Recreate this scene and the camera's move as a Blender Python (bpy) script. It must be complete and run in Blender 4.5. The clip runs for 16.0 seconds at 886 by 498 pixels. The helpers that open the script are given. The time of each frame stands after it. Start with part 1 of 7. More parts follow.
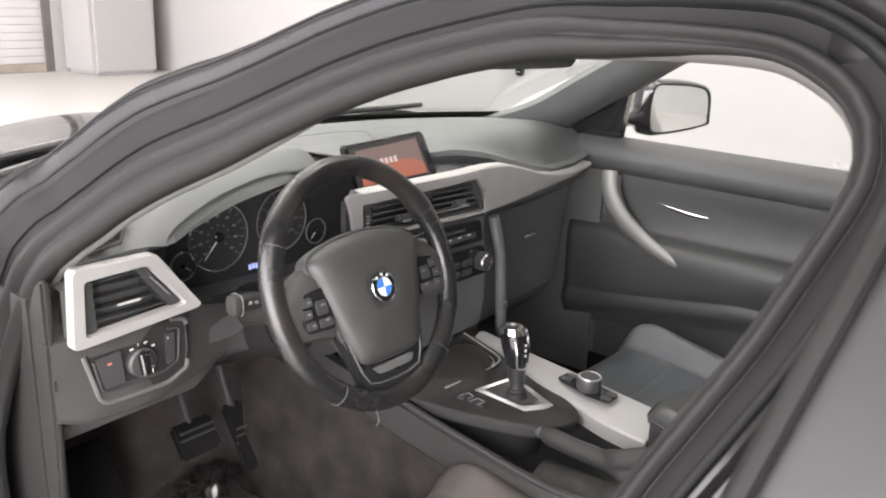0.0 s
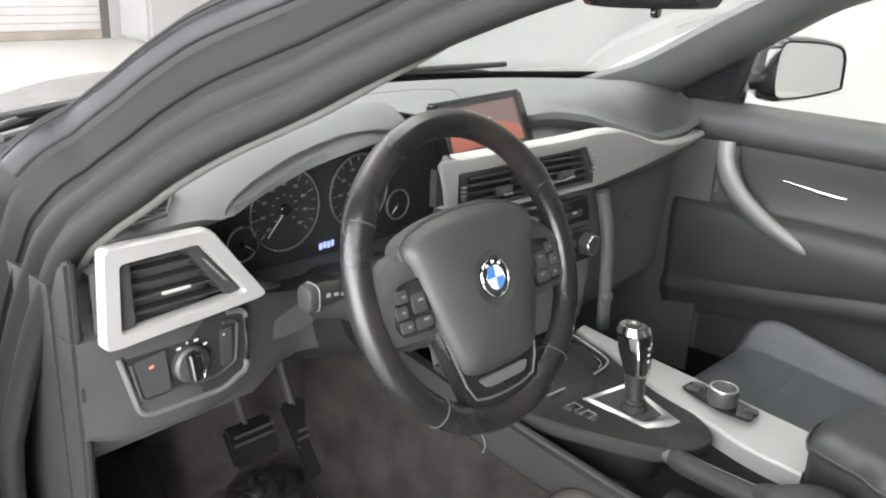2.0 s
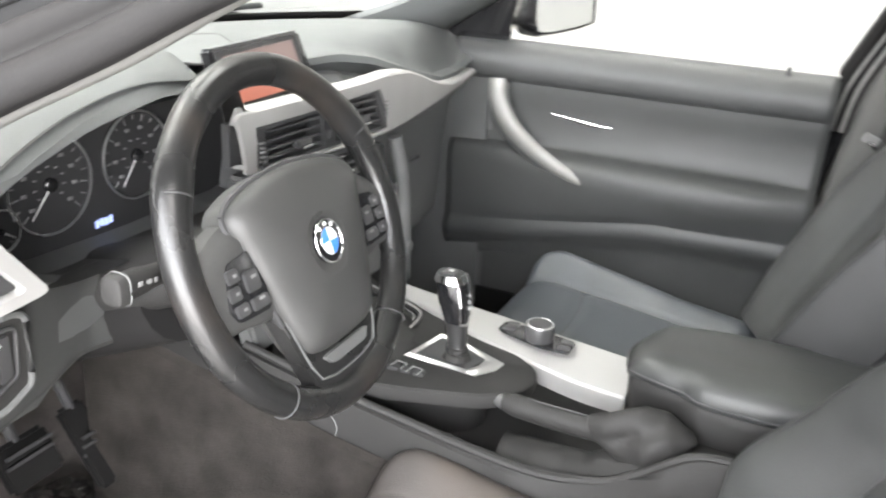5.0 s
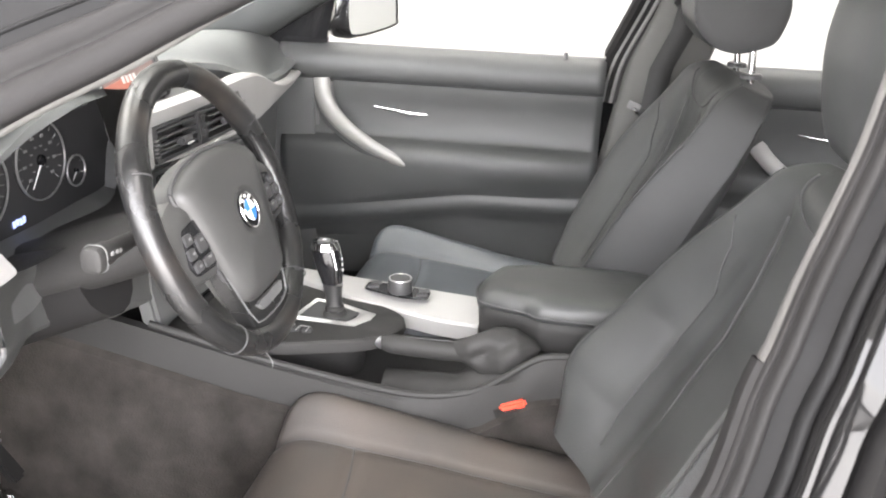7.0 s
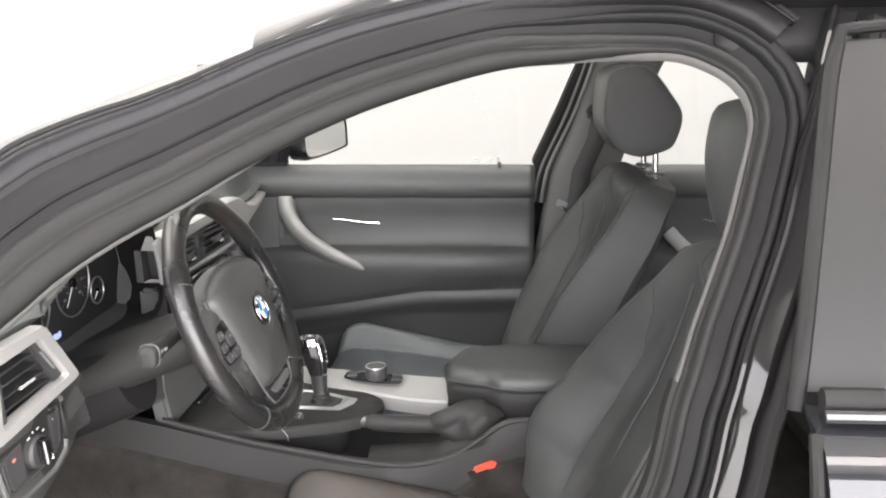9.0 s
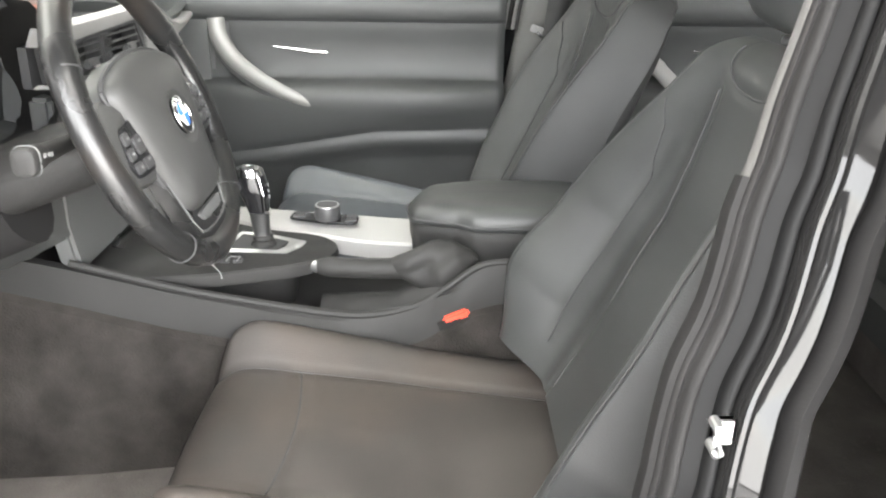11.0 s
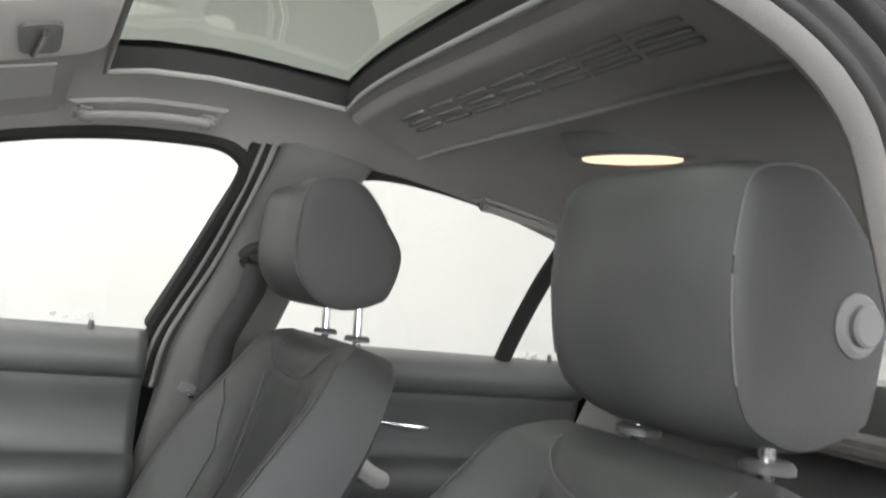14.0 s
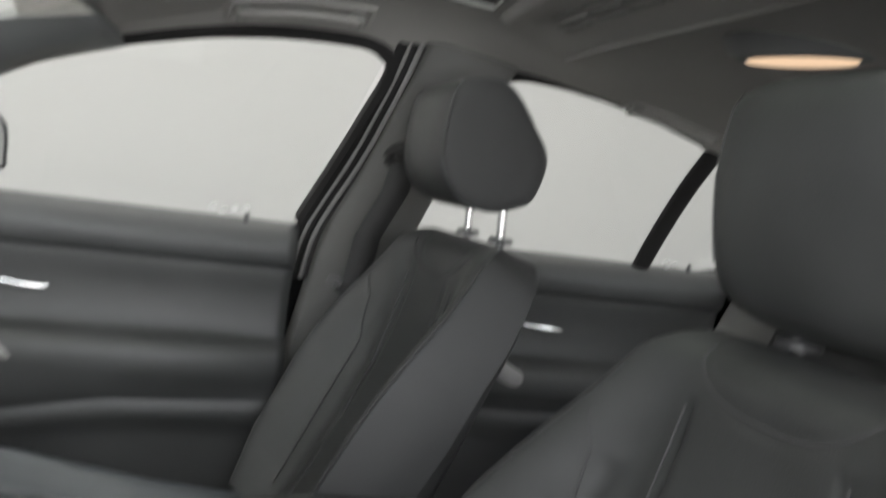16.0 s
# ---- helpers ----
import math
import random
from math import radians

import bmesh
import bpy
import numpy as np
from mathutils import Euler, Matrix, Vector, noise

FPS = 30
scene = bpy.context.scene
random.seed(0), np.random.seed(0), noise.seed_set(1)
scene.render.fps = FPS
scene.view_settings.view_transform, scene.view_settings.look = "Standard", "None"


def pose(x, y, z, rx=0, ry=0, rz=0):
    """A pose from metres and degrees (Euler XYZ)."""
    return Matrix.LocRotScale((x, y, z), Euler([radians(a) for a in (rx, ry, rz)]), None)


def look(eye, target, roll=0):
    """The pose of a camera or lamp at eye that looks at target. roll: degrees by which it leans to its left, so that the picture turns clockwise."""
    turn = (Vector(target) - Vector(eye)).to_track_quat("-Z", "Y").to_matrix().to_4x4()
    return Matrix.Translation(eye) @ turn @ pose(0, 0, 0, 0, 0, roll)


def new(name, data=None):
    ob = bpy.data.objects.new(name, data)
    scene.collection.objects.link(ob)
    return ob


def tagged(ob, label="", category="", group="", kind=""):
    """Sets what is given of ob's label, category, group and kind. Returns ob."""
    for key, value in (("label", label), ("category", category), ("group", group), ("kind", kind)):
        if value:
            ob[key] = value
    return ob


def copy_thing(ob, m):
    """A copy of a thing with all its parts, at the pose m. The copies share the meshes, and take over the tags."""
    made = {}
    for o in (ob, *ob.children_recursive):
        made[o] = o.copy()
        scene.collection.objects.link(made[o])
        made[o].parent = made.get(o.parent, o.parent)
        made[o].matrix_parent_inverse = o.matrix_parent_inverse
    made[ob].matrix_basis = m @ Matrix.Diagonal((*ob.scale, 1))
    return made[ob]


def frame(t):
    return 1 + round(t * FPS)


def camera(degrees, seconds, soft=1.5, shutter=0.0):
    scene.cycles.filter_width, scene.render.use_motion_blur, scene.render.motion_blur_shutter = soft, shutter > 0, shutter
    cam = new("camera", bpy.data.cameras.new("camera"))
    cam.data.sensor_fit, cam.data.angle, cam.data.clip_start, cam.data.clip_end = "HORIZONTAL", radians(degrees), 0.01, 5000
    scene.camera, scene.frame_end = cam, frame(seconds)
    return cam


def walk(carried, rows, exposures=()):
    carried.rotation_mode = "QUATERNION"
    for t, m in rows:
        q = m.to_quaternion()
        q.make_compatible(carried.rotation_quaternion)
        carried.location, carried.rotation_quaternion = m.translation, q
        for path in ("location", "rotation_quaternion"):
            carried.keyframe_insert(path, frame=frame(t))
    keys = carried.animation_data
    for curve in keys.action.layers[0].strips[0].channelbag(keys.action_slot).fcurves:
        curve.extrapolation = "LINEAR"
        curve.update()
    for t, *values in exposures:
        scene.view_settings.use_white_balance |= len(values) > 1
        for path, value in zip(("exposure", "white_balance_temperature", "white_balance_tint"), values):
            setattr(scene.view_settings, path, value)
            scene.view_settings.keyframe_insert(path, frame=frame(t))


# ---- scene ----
cam = camera(55.7, 16.0, soft=2.0, shutter=0.5)
PATH = [
    (0, (-1.182, -0.755, 1.24), (0.305, 0.446, 0.65), 2.4),
    (0.5, (-1.157, -0.703, 1.237), (0.307, 0.518, 0.632), 2.5),
    (1, (-1.123, -0.637, 1.224), (0.318, 0.605, 0.607), 2.5),
    (1.5, (-1.09, -0.576, 1.191), (0.322, 0.692, 0.562), 2.3),
    (2, (-1.052, -0.535, 1.167), (0.349, 0.735, 0.517), 2.7),
    (2.5, (-1.032, -0.514, 1.155), (0.37, 0.753, 0.502), 2.8),
    (3, (-1.006, -0.5, 1.149), (0.391, 0.764, 0.478), 3.0),
    (3.5, (-0.987, -0.491, 1.146), (0.402, 0.776, 0.462), 3.3),
    (4, (-0.975, -0.478, 1.14), (0.464, 0.716, 0.431), 3.3),
    (4.5, (-0.99, -0.454, 1.14), (0.575, 0.553, 0.408), 3.4),
    (5, (-1.033, -0.405, 1.142), (0.676, 0.329, 0.407), 3.5),
    (5.2, (-1.052, -0.382, 1.146), (0.702, 0.233, 0.41), 3.5),
    (7.3, (-1.334, -0.367, 1.163), (0.53, -0.134, 0.476), 1.8),
    (7.5, (-1.366, -0.366, 1.168), (0.509, -0.156, 0.506), 1.2),
    (8, (-1.433, -0.36, 1.197), (0.483, -0.203, 0.646), 0.4),
    (8.5, (-1.492, -0.352, 1.216), (0.448, -0.231, 0.747), -0.5),
    (9, (-1.522, -0.337, 1.208), (0.42, -0.215, 0.744), -0.5),
    (9.5, (-1.502, -0.324, 1.183), (0.433, -0.229, 0.688), -0.4),
    (9.7, (-1.484, -0.319, 1.162), (0.442, -0.239, 0.628), -0.3),
    (11.8, (-1.227, -0.287, 1.026), (0.608, -0.332, 0.232), 1.0),
    (12, (-1.209, -0.294, 1.022), (0.659, -0.425, 0.320), 1.0),
    (12.5, (-1.098, -0.251, 1.040), (0.788, -0.695, 0.545), 1.3),
    (13, (-0.994, -0.252, 1.025), (0.876, -0.927, 0.808), 3.4),
    (13.2, (-0.964, -0.248, 1.031), (0.887, -0.992, 0.894), 3.8),
    (13.5, (-0.934, -0.219, 1.036), (0.876, -1.069, 0.996), 4.0),
    (14, (-0.873, -0.242, 1.015), (0.924, -1.113, 1.134), 6.2),
    (14.5, (-0.862, -0.232, 1.036), (0.931, -1.086, 1.272), 7.0),
    (15, (-0.871, -0.221, 1.051), (0.933, -1.035, 1.339), 6.9),
    (15.5, (-0.859, -0.219, 1.044), (0.980, -0.979, 1.243), 6.4),
    (16, (-0.868, -0.216, 1.012), (1.027, -0.836, 0.864), 7.9),
]
walk(cam, [(t, look(eye, target, roll)) for t, eye, target, roll in PATH], [(0, 1.579, 6800, 16), (1, 1.714, 6750, 14), (2, 1.720, 6550, 11), (3.5, 2.002, 6550, 10), (5, 2.270, 6600, 11), (7.5, 2.479, 6700, 14), (8, 2.676, 6700, 14), (8.5, 2.345, 6800, 15), (9, 1.711, 6750, 14), (9.5, 1.514, 6750, 13), (12, 2.841, 6600, 8), (12.5, 2.866, 6550, 8), (13.5, 2.215, 6550, 8), (14, 1.728, 6600, 10), (15, 1.292, 6650, 12), (16, 0.945, 6550, 10)])

# ---- light ----
world = bpy.data.worlds.new("hall_air")
scene.world = world
world.use_nodes = True
sky = world.node_tree.nodes.new("ShaderNodeTexSky")
sky.sky_type, sky.sun_disc, sky.sun_elevation, sky.sun_rotation = "NISHITA", False, radians(40), radians(200)
world.node_tree.links.new(sky.outputs[0], world.node_tree.nodes["Background"].inputs[0])
world.node_tree.nodes["Background"].inputs[1].default_value = 0.1
# area lamp in an unseen bay, added to the west wall to light the cabin
bay = bpy.data.lights.new("added_bay_light", "AREA")
bay.shape, bay.size, bay.size_y, bay.energy, bay.color = "RECTANGLE", 15.6, 3.5, 850, (0.98, 0.985, 1.0)
new("added_bay_light", bay).matrix_world = look((-4.65, 1.5, 1.85), (0, 1.5, 1.7))


# ---- materials ----
def mat(name, color, rough=0.5, metal=0.0, grain=0.0, grain_scale=400.0, stain=0.12, stain_scale=6.0, coat=0.0, spec=0.5):
    """A procedural surface: base colour varied at two scales, a fine relief and uneven gloss."""
    m = bpy.data.materials.new(name)
    m.use_nodes = True
    nt = m.node_tree
    b = nt.nodes["Principled BSDF"]
    b.inputs["Metallic"].default_value = metal
    b.inputs["Coat Weight"].default_value = coat
    b.inputs["Specular IOR Level"].default_value = spec
    geo = nt.nodes.new("ShaderNodeNewGeometry")
    big = nt.nodes.new("ShaderNodeTexNoise")
    big.inputs["Scale"].default_value = stain_scale
    big.inputs["Detail"].default_value = 5
    nt.links.new(geo.outputs["Position"], big.inputs["Vector"])
    ramp = nt.nodes.new("ShaderNodeMapRange")
    ramp.inputs["From Min"].default_value, ramp.inputs["From Max"].default_value = 0.3, 0.7
    ramp.inputs["To Min"].default_value, ramp.inputs["To Max"].default_value = 1 - stain, 1 + stain
    nt.links.new(big.outputs["Fac"], ramp.inputs["Value"])
    mul = nt.nodes.new("ShaderNodeMix")
    mul.data_type, mul.blend_type = "RGBA", "MULTIPLY"
    mul.inputs["Factor"].default_value = 1
    mul.inputs["A"].default_value = (*color, 1)
    nt.links.new(ramp.outputs["Result"], mul.inputs["B"])
    nt.links.new(mul.outputs["Result"], b.inputs["Base Color"])
    rr = nt.nodes.new("ShaderNodeMapRange")
    rr.inputs["From Min"].default_value, rr.inputs["From Max"].default_value = 0.3, 0.7
    rr.inputs["To Min"].default_value, rr.inputs["To Max"].default_value = max(rough - 0.06, 0.02), min(rough + 0.06, 1)
    nt.links.new(big.outputs["Fac"], rr.inputs["Value"])
    nt.links.new(rr.outputs["Result"], b.inputs["Roughness"])
    if grain > 0:
        fine = nt.nodes.new("ShaderNodeTexVoronoi")
        fine.inputs["Scale"].default_value = grain_scale
        nt.links.new(geo.outputs["Position"], fine.inputs["Vector"])
        bump = nt.nodes.new("ShaderNodeBump")
        bump.inputs["Strength"].default_value = grain
        bump.inputs["Distance"].default_value = 0.001
        nt.links.new(fine.outputs["Distance"], bump.inputs["Height"])
        nt.links.new(bump.outputs["Normal"], b.inputs["Normal"])
    return m


def glow(name, color, strength):
    m = bpy.data.materials.new(name)
    m.use_nodes = True
    b = m.node_tree.nodes["Principled BSDF"]
    b.inputs["Base Color"].default_value = (*[c * 0.3 for c in color], 1)
    b.inputs["Roughness"].default_value = 0.3
    b.inputs["Emission Color"].default_value = (*color, 1)
    b.inputs["Emission Strength"].default_value = strength
    return m


def glazing(name, color, power=5.0, least=0.05, haze=0.02, most=0.9):
    m = bpy.data.materials.new(name)
    m.use_nodes = True
    nt = m.node_tree
    nt.nodes.remove(nt.nodes["Principled BSDF"])
    tr = nt.nodes.new("ShaderNodeBsdfTransparent")
    tr.inputs["Color"].default_value = (*color, 1)
    gl = nt.nodes.new("ShaderNodeBsdfGlossy")
    gl.inputs["Roughness"].default_value = haze
    lw = nt.nodes.new("ShaderNodeLayerWeight")
    po = nt.nodes.new("ShaderNodeMath")
    po.operation = "POWER"
    po.inputs[1].default_value = power
    nt.links.new(lw.outputs["Facing"], po.inputs[0])
    fr = nt.nodes.new("ShaderNodeMapRange")
    fr.inputs["To Min"].default_value, fr.inputs["To Max"].default_value = least, most
    nt.links.new(po.outputs[0], fr.inputs["Value"])
    mix = nt.nodes.new("ShaderNodeMixShader")
    nt.links.new(fr.outputs["Result"], mix.inputs[0])
    nt.links.new(tr.outputs[0], mix.inputs[1])
    nt.links.new(gl.outputs[0], mix.inputs[2])
    nt.links.new(mix.outputs[0], nt.nodes["Material Output"].inputs["Surface"])
    return m


M = dict(
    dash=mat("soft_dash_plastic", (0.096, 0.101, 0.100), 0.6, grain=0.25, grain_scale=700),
    lower=mat("hard_grained_plastic", (0.092, 0.094, 0.093), 0.5, grain=0.2, grain_scale=600),
    leather=mat("black_leather", (0.035, 0.0365, 0.036), 0.48, grain=0.16, grain_scale=520, stain=0.22, stain_scale=9),
    worn=mat("worn_seat_leather", (0.043, 0.038, 0.035), 0.55, grain=0.2, grain_scale=520, stain=0.3, stain_scale=7),
    rimleather=mat("polished_wheel_leather", (0.014, 0.014, 0.014), 0.27, grain=0.15, grain_scale=650, stain=0.1, stain_scale=9),
    silver=mat("matt_silver_trim", (0.31, 0.306, 0.298), 0.5, metal=0.2, stain=0.05),
    chrome=mat("chrome", (0.82, 0.82, 0.82), 0.12, metal=1.0, stain=0.03),
    satin=mat("satin_metal", (0.5, 0.5, 0.5), 0.3, metal=0.9, stain=0.06),
    gloss=mat("gloss_black_plastic", (0.012, 0.012, 0.013), 0.12, coat=0.4),
    paint=mat("black_car_paint", (0.012, 0.0125, 0.014), 0.08, stain=0.05),
    flange=mat("painted_door_frame", (0.011, 0.011, 0.0112), 0.5, stain=0.2, spec=0.06),
    flangematt=mat("satin_painted_pillar", (0.011, 0.011, 0.0112), 0.5, stain=0.15, spec=0.06),
    rubber=mat("black_rubber_seal", (0.0145, 0.0141, 0.0141), 0.65, grain=0.1, stain=0.2, spec=0.12),
    doorinsert=mat("door_insert_vinyl", (0.048, 0.049, 0.049), 0.55, grain=0.4, grain_scale=520, stain=0.15, stain_scale=9),
    pillarin=mat("dark_grey_pillar_trim", (0.085, 0.084, 0.080), 0.8, grain=0.25, grain_scale=900, stain=0.06),
    framegrey=mat("satin_grey_seal", (0.15, 0.148, 0.143), 0.4, stain=0.1),
    webbing=mat("black_belt_webbing", (0.022, 0.022, 0.022), 0.8, grain=0.3, grain_scale=900),
    doorcard=mat("door_card_vinyl", (0.046, 0.0475, 0.0472), 0.5, grain=0.2, grain_scale=560, stain=0.12),
    pillarpale=mat("pale_pillar_trim", (0.075, 0.0725, 0.070), 0.8, grain=0.2, grain_scale=900, stain=0.05),
    railgloss=mat("polished_black_rail", (0.009, 0.009, 0.0098), 0.25, stain=0.05, spec=0.13),
    rail=mat("satin_black_rail", (0.010, 0.0098, 0.0098), 0.36, stain=0.15, spec=0.09),
    pillargloss=mat("black_pillar_paint", (0.010, 0.0098, 0.0098), 0.07, stain=0.1, spec=0.3),
    dialprint=mat("dial_printing", (0.19, 0.19, 0.19), 0.5),
    dialface=mat("black_dial_face", (0.03, 0.03, 0.031), 0.5, stain=0.1),
    vent=mat("vent_plastic", (0.042, 0.042, 0.043), 0.42),
    dark=mat("unlit_recess", (0.045, 0.045, 0.046), 0.7),
    headliner=mat("grey_headliner_cloth", (0.25, 0.243, 0.232), 0.95, grain=0.25, grain_scale=900, stain=0.06),
    pillar=mat("grey_pillar_trim", (0.18, 0.18, 0.172), 0.85, grain=0.25, grain_scale=900, stain=0.05),
    carpet=mat("charcoal_carpet", (0.105, 0.094, 0.087), 0.95, grain=0.9, grain_scale=300, stain=0.35, stain_scale=12),
    blue=mat("blue_enamel", (0.05, 0.2, 0.62), 0.2, coat=0.5),
    white=mat("white_enamel", (0.8, 0.82, 0.84), 0.25, coat=0.5),
    red=mat("red_buckle_plastic", (0.75, 0.07, 0.035), 0.4),
    fogred=mat("red_printing", (0.55, 0.16, 0.13), 0.5),
    darkmetal=mat("dark_satin_metal", (0.13, 0.13, 0.13), 0.28, metal=0.85, stain=0.06),
    # lower dash plastic darkened, so the knee panel's shadow is in its colour
    knee=mat("shaded_knee_plastic", (0.052, 0.053, 0.052), 0.55, grain=0.2, grain_scale=600, spec=0.35),
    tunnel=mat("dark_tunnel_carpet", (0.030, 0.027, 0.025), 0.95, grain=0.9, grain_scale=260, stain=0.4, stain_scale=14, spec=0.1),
    print=mat("pale_printing", (0.55, 0.55, 0.54), 0.5),
    wall=mat("white_painted_wall", (0.325, 0.32, 0.315), 0.85, grain=0.1, grain_scale=60, stain=0.03, stain_scale=0.7),
    floor=mat("pale_sealed_concrete", (0.54, 0.525, 0.50), 0.35, stain=0.06, stain_scale=1.2),
    shutter=mat("grey_shutter_steel", (0.44, 0.43, 0.43), 0.45, stain=0.08, stain_scale=2),
    sill=mat("stained_tan_rail", (0.27, 0.235, 0.20), 0.7, stain=0.2, stain_scale=3),
    guide=mat("dark_guide_steel", (0.10, 0.092, 0.088), 0.5, stain=0.15),
    ceiling=mat("white_ceiling", (0.7, 0.7, 0.68), 0.9, stain=0.04, stain_scale=0.8),
    mirror=mat("mirror_glass", (0.86, 0.87, 0.87), 0.02, metal=1.0, stain=0.01),
    screen=glow("display_screen", (0.33, 0.235, 0.215), 0.12),
    screen_red=glow("display_red_area", (0.60, 0.21, 0.145), 0.15),
    readout=glow("blue_white_readout", (0.40, 0.50, 1.0), 0.40),
    lamp=glow("warm_lamp_lens", (1.0, 0.70, 0.46), 0.45),
    panel_light=glow("ceiling_light_panel", (1.0, 0.98, 0.96), 5.0),
    windscreen=glazing("windscreen_glass", (0.86, 0.9, 0.88), 2.4),
    sidepane=glazing("side_glass", (0.97, 0.98, 0.97)),
    roofpane=glazing("green_tinted_glass", (0.30, 0.335, 0.30)),
    # seat leather with a bluish reflection painted into the base colour
    bluesheen=mat("leather_blue_sheen", (0.047, 0.053, 0.059), 0.5, grain=0.2, grain_scale=520, stain=0.2, stain_scale=9),
    pale=mat("pale_grey_plastic", (0.42, 0.415, 0.40), 0.5, stain=0.05),
    pull=mat("dull_silver_handle", (0.22, 0.216, 0.208), 0.48, metal=0.35, stain=0.06),
    film=glazing("clear_plastic_film", (0.8, 0.8, 0.8), 2.0),
    # darker copy of the seat leather, with side shade put into its colour
    shadeleather=mat("shade_toned_leather", (0.030, 0.0305, 0.031), 0.6, spec=0.3, grain=0.15, grain_scale=520, stain=0.15, stain_scale=9),
    console=mat("dark_console_plastic", (0.027, 0.0265, 0.026), 0.55, spec=0.2, grain=0.3, grain_scale=600),
    airbag=mat("airbag_cover_plastic", (0.043, 0.043, 0.042), 0.48, grain=0.12, grain_scale=650, stain=0.15),
    privacy=glazing("rear_side_glass", (0.05, 0.05, 0.05), 4.0, 0.038, 0.42, 0.06),
)


def wear(m, color, low, high, scale):
    """Patches of worn-through colour on a material, by noise."""
    nt = m.node_tree
    b = nt.nodes["Principled BSDF"]
    old = b.inputs["Base Color"].links[0].from_socket
    geo = nt.nodes.new("ShaderNodeNewGeometry")
    n = nt.nodes.new("ShaderNodeTexNoise")
    n.inputs["Scale"].default_value = scale
    n.inputs["Detail"].default_value = 6
    nt.links.new(geo.outputs["Position"], n.inputs["Vector"])
    r = nt.nodes.new("ShaderNodeMapRange")
    r.inputs["From Min"].default_value, r.inputs["From Max"].default_value = low, high
    nt.links.new(n.outputs["Fac"], r.inputs["Value"])
    mix = nt.nodes.new("ShaderNodeMix")
    mix.data_type = "RGBA"
    mix.inputs["B"].default_value = (*color, 1)
    nt.links.new(r.outputs["Result"], mix.inputs["Factor"])
    nt.links.new(old, mix.inputs["A"])
    nt.links.new(mix.outputs["Result"], b.inputs["Base Color"])


wear(M["rimleather"], (0.036, 0.029, 0.024), 0.58, 0.85, 9)
wear(M["carpet"], (0.16, 0.145, 0.13), 0.6, 0.95, 90)
wear(M["worn"], (0.066, 0.052, 0.043), 0.45, 0.9, 6)


# ---- mesh tools ----
def V(*a):
    return Vector(a)


def lerp_table(xs, vs, x):
    return float(np.interp(x, xs, vs))


def curve_pts(pts, n, closed=False):
    """n points along a smooth curve through pts, evenly spaced by length."""
    p = [Vector(q) for q in pts]
    k = len(p)
    dense = []
    spans = k if closed else k - 1
    for i in range(spans):
        if closed:
            a, b, c, d = p[(i - 1) % k], p[i], p[(i + 1) % k], p[(i + 2) % k]
        else:
            a, b, c, d = p[max(i - 1, 0)], p[i], p[i + 1], p[min(i + 2, k - 1)]
        for j in range(16):
            t = j / 16
            dense.append(0.5 * ((2 * b) + (c - a) * t + (2 * a - 5 * b + 4 * c - d) * t * t + (3 * b - a - 3 * c + d) * t ** 3))
    dense.append(p[0].copy() if closed else p[-1].copy())
    length = [0.0]
    for u, v in zip(dense, dense[1:]):
        length.append(length[-1] + (v - u).length)
    out = []
    for j in range(n):
        s = length[-1] * j / (n if closed else n - 1)
        i = int(np.searchsorted(length, s, side="right")) - 1
        i = min(max(i, 0), len(dense) - 2)
        f = (s - length[i]) / max(length[i + 1] - length[i], 1e-9)
        out.append(dense[i].lerp(dense[i + 1], f))
    return out


def skin(bm, rows, wrap=False, cap=False):
    """Quads between successive rows of points; wrap closes each row, cap closes the two ends."""
    vs = [[bm.verts.new(q) for q in r] for r in rows]
    n = len(vs[0])
    for a, b in zip(vs, vs[1:]):
        for i in range(n if wrap else n - 1):
            j = (i + 1) % n
            bm.faces.new((a[i], a[j], b[j], b[i]))
    if cap:
        bm.faces.new(vs[0][::-1])
        bm.faces.new(vs[-1])
    return vs


def tube(bm, path, r, n=10, cap=True, flat=1.0, ref=(0, 0, 1)):
    """A round bar along path; r may be a list of radii; flat squashes it along ref."""
    path = [Vector(p) for p in path]
    rr = r if isinstance(r, (list, tuple)) else [r] * len(path)
    rows = []
    for i, p in enumerate(path):
        t = (path[min(i + 1, len(path) - 1)] - path[max(i - 1, 0)]).normalized()
        a = t.cross(Vector(ref))
        a = a.normalized() if a.length > 1e-4 else t.orthogonal().normalized()
        b = a.cross(t).normalized()
        rows.append([p + a * (rr[i] * math.cos(2 * math.pi * k / n)) + b * (rr[i] * flat * math.sin(2 * math.pi * k / n)) for k in range(n)])
    skin(bm, rows, True, cap)


def ring(bm, centre, u, v, radius, r, n=48, m=10, arc=(0, 2 * math.pi)):
    """A torus, or an arc of one, in the plane of u and v."""
    c, u, v = Vector(centre), Vector(u).normalized(), Vector(v).normalized()
    w = u.cross(v)
    full = arc[1] - arc[0] > 6.28
    rows = []
    for i in range(n + 1):
        a = arc[0] + (arc[1] - arc[0]) * i / n
        o = u * math.cos(a) + v * math.sin(a)
        rows.append([c + o * (radius + r * math.cos(2 * math.pi * k / m)) + w * (r * math.sin(2 * math.pi * k / m)) for k in range(m)])
    skin(bm, rows, True, not full)
    if full:
        bmesh.ops.remove_doubles(bm, verts=bm.verts, dist=1e-6)


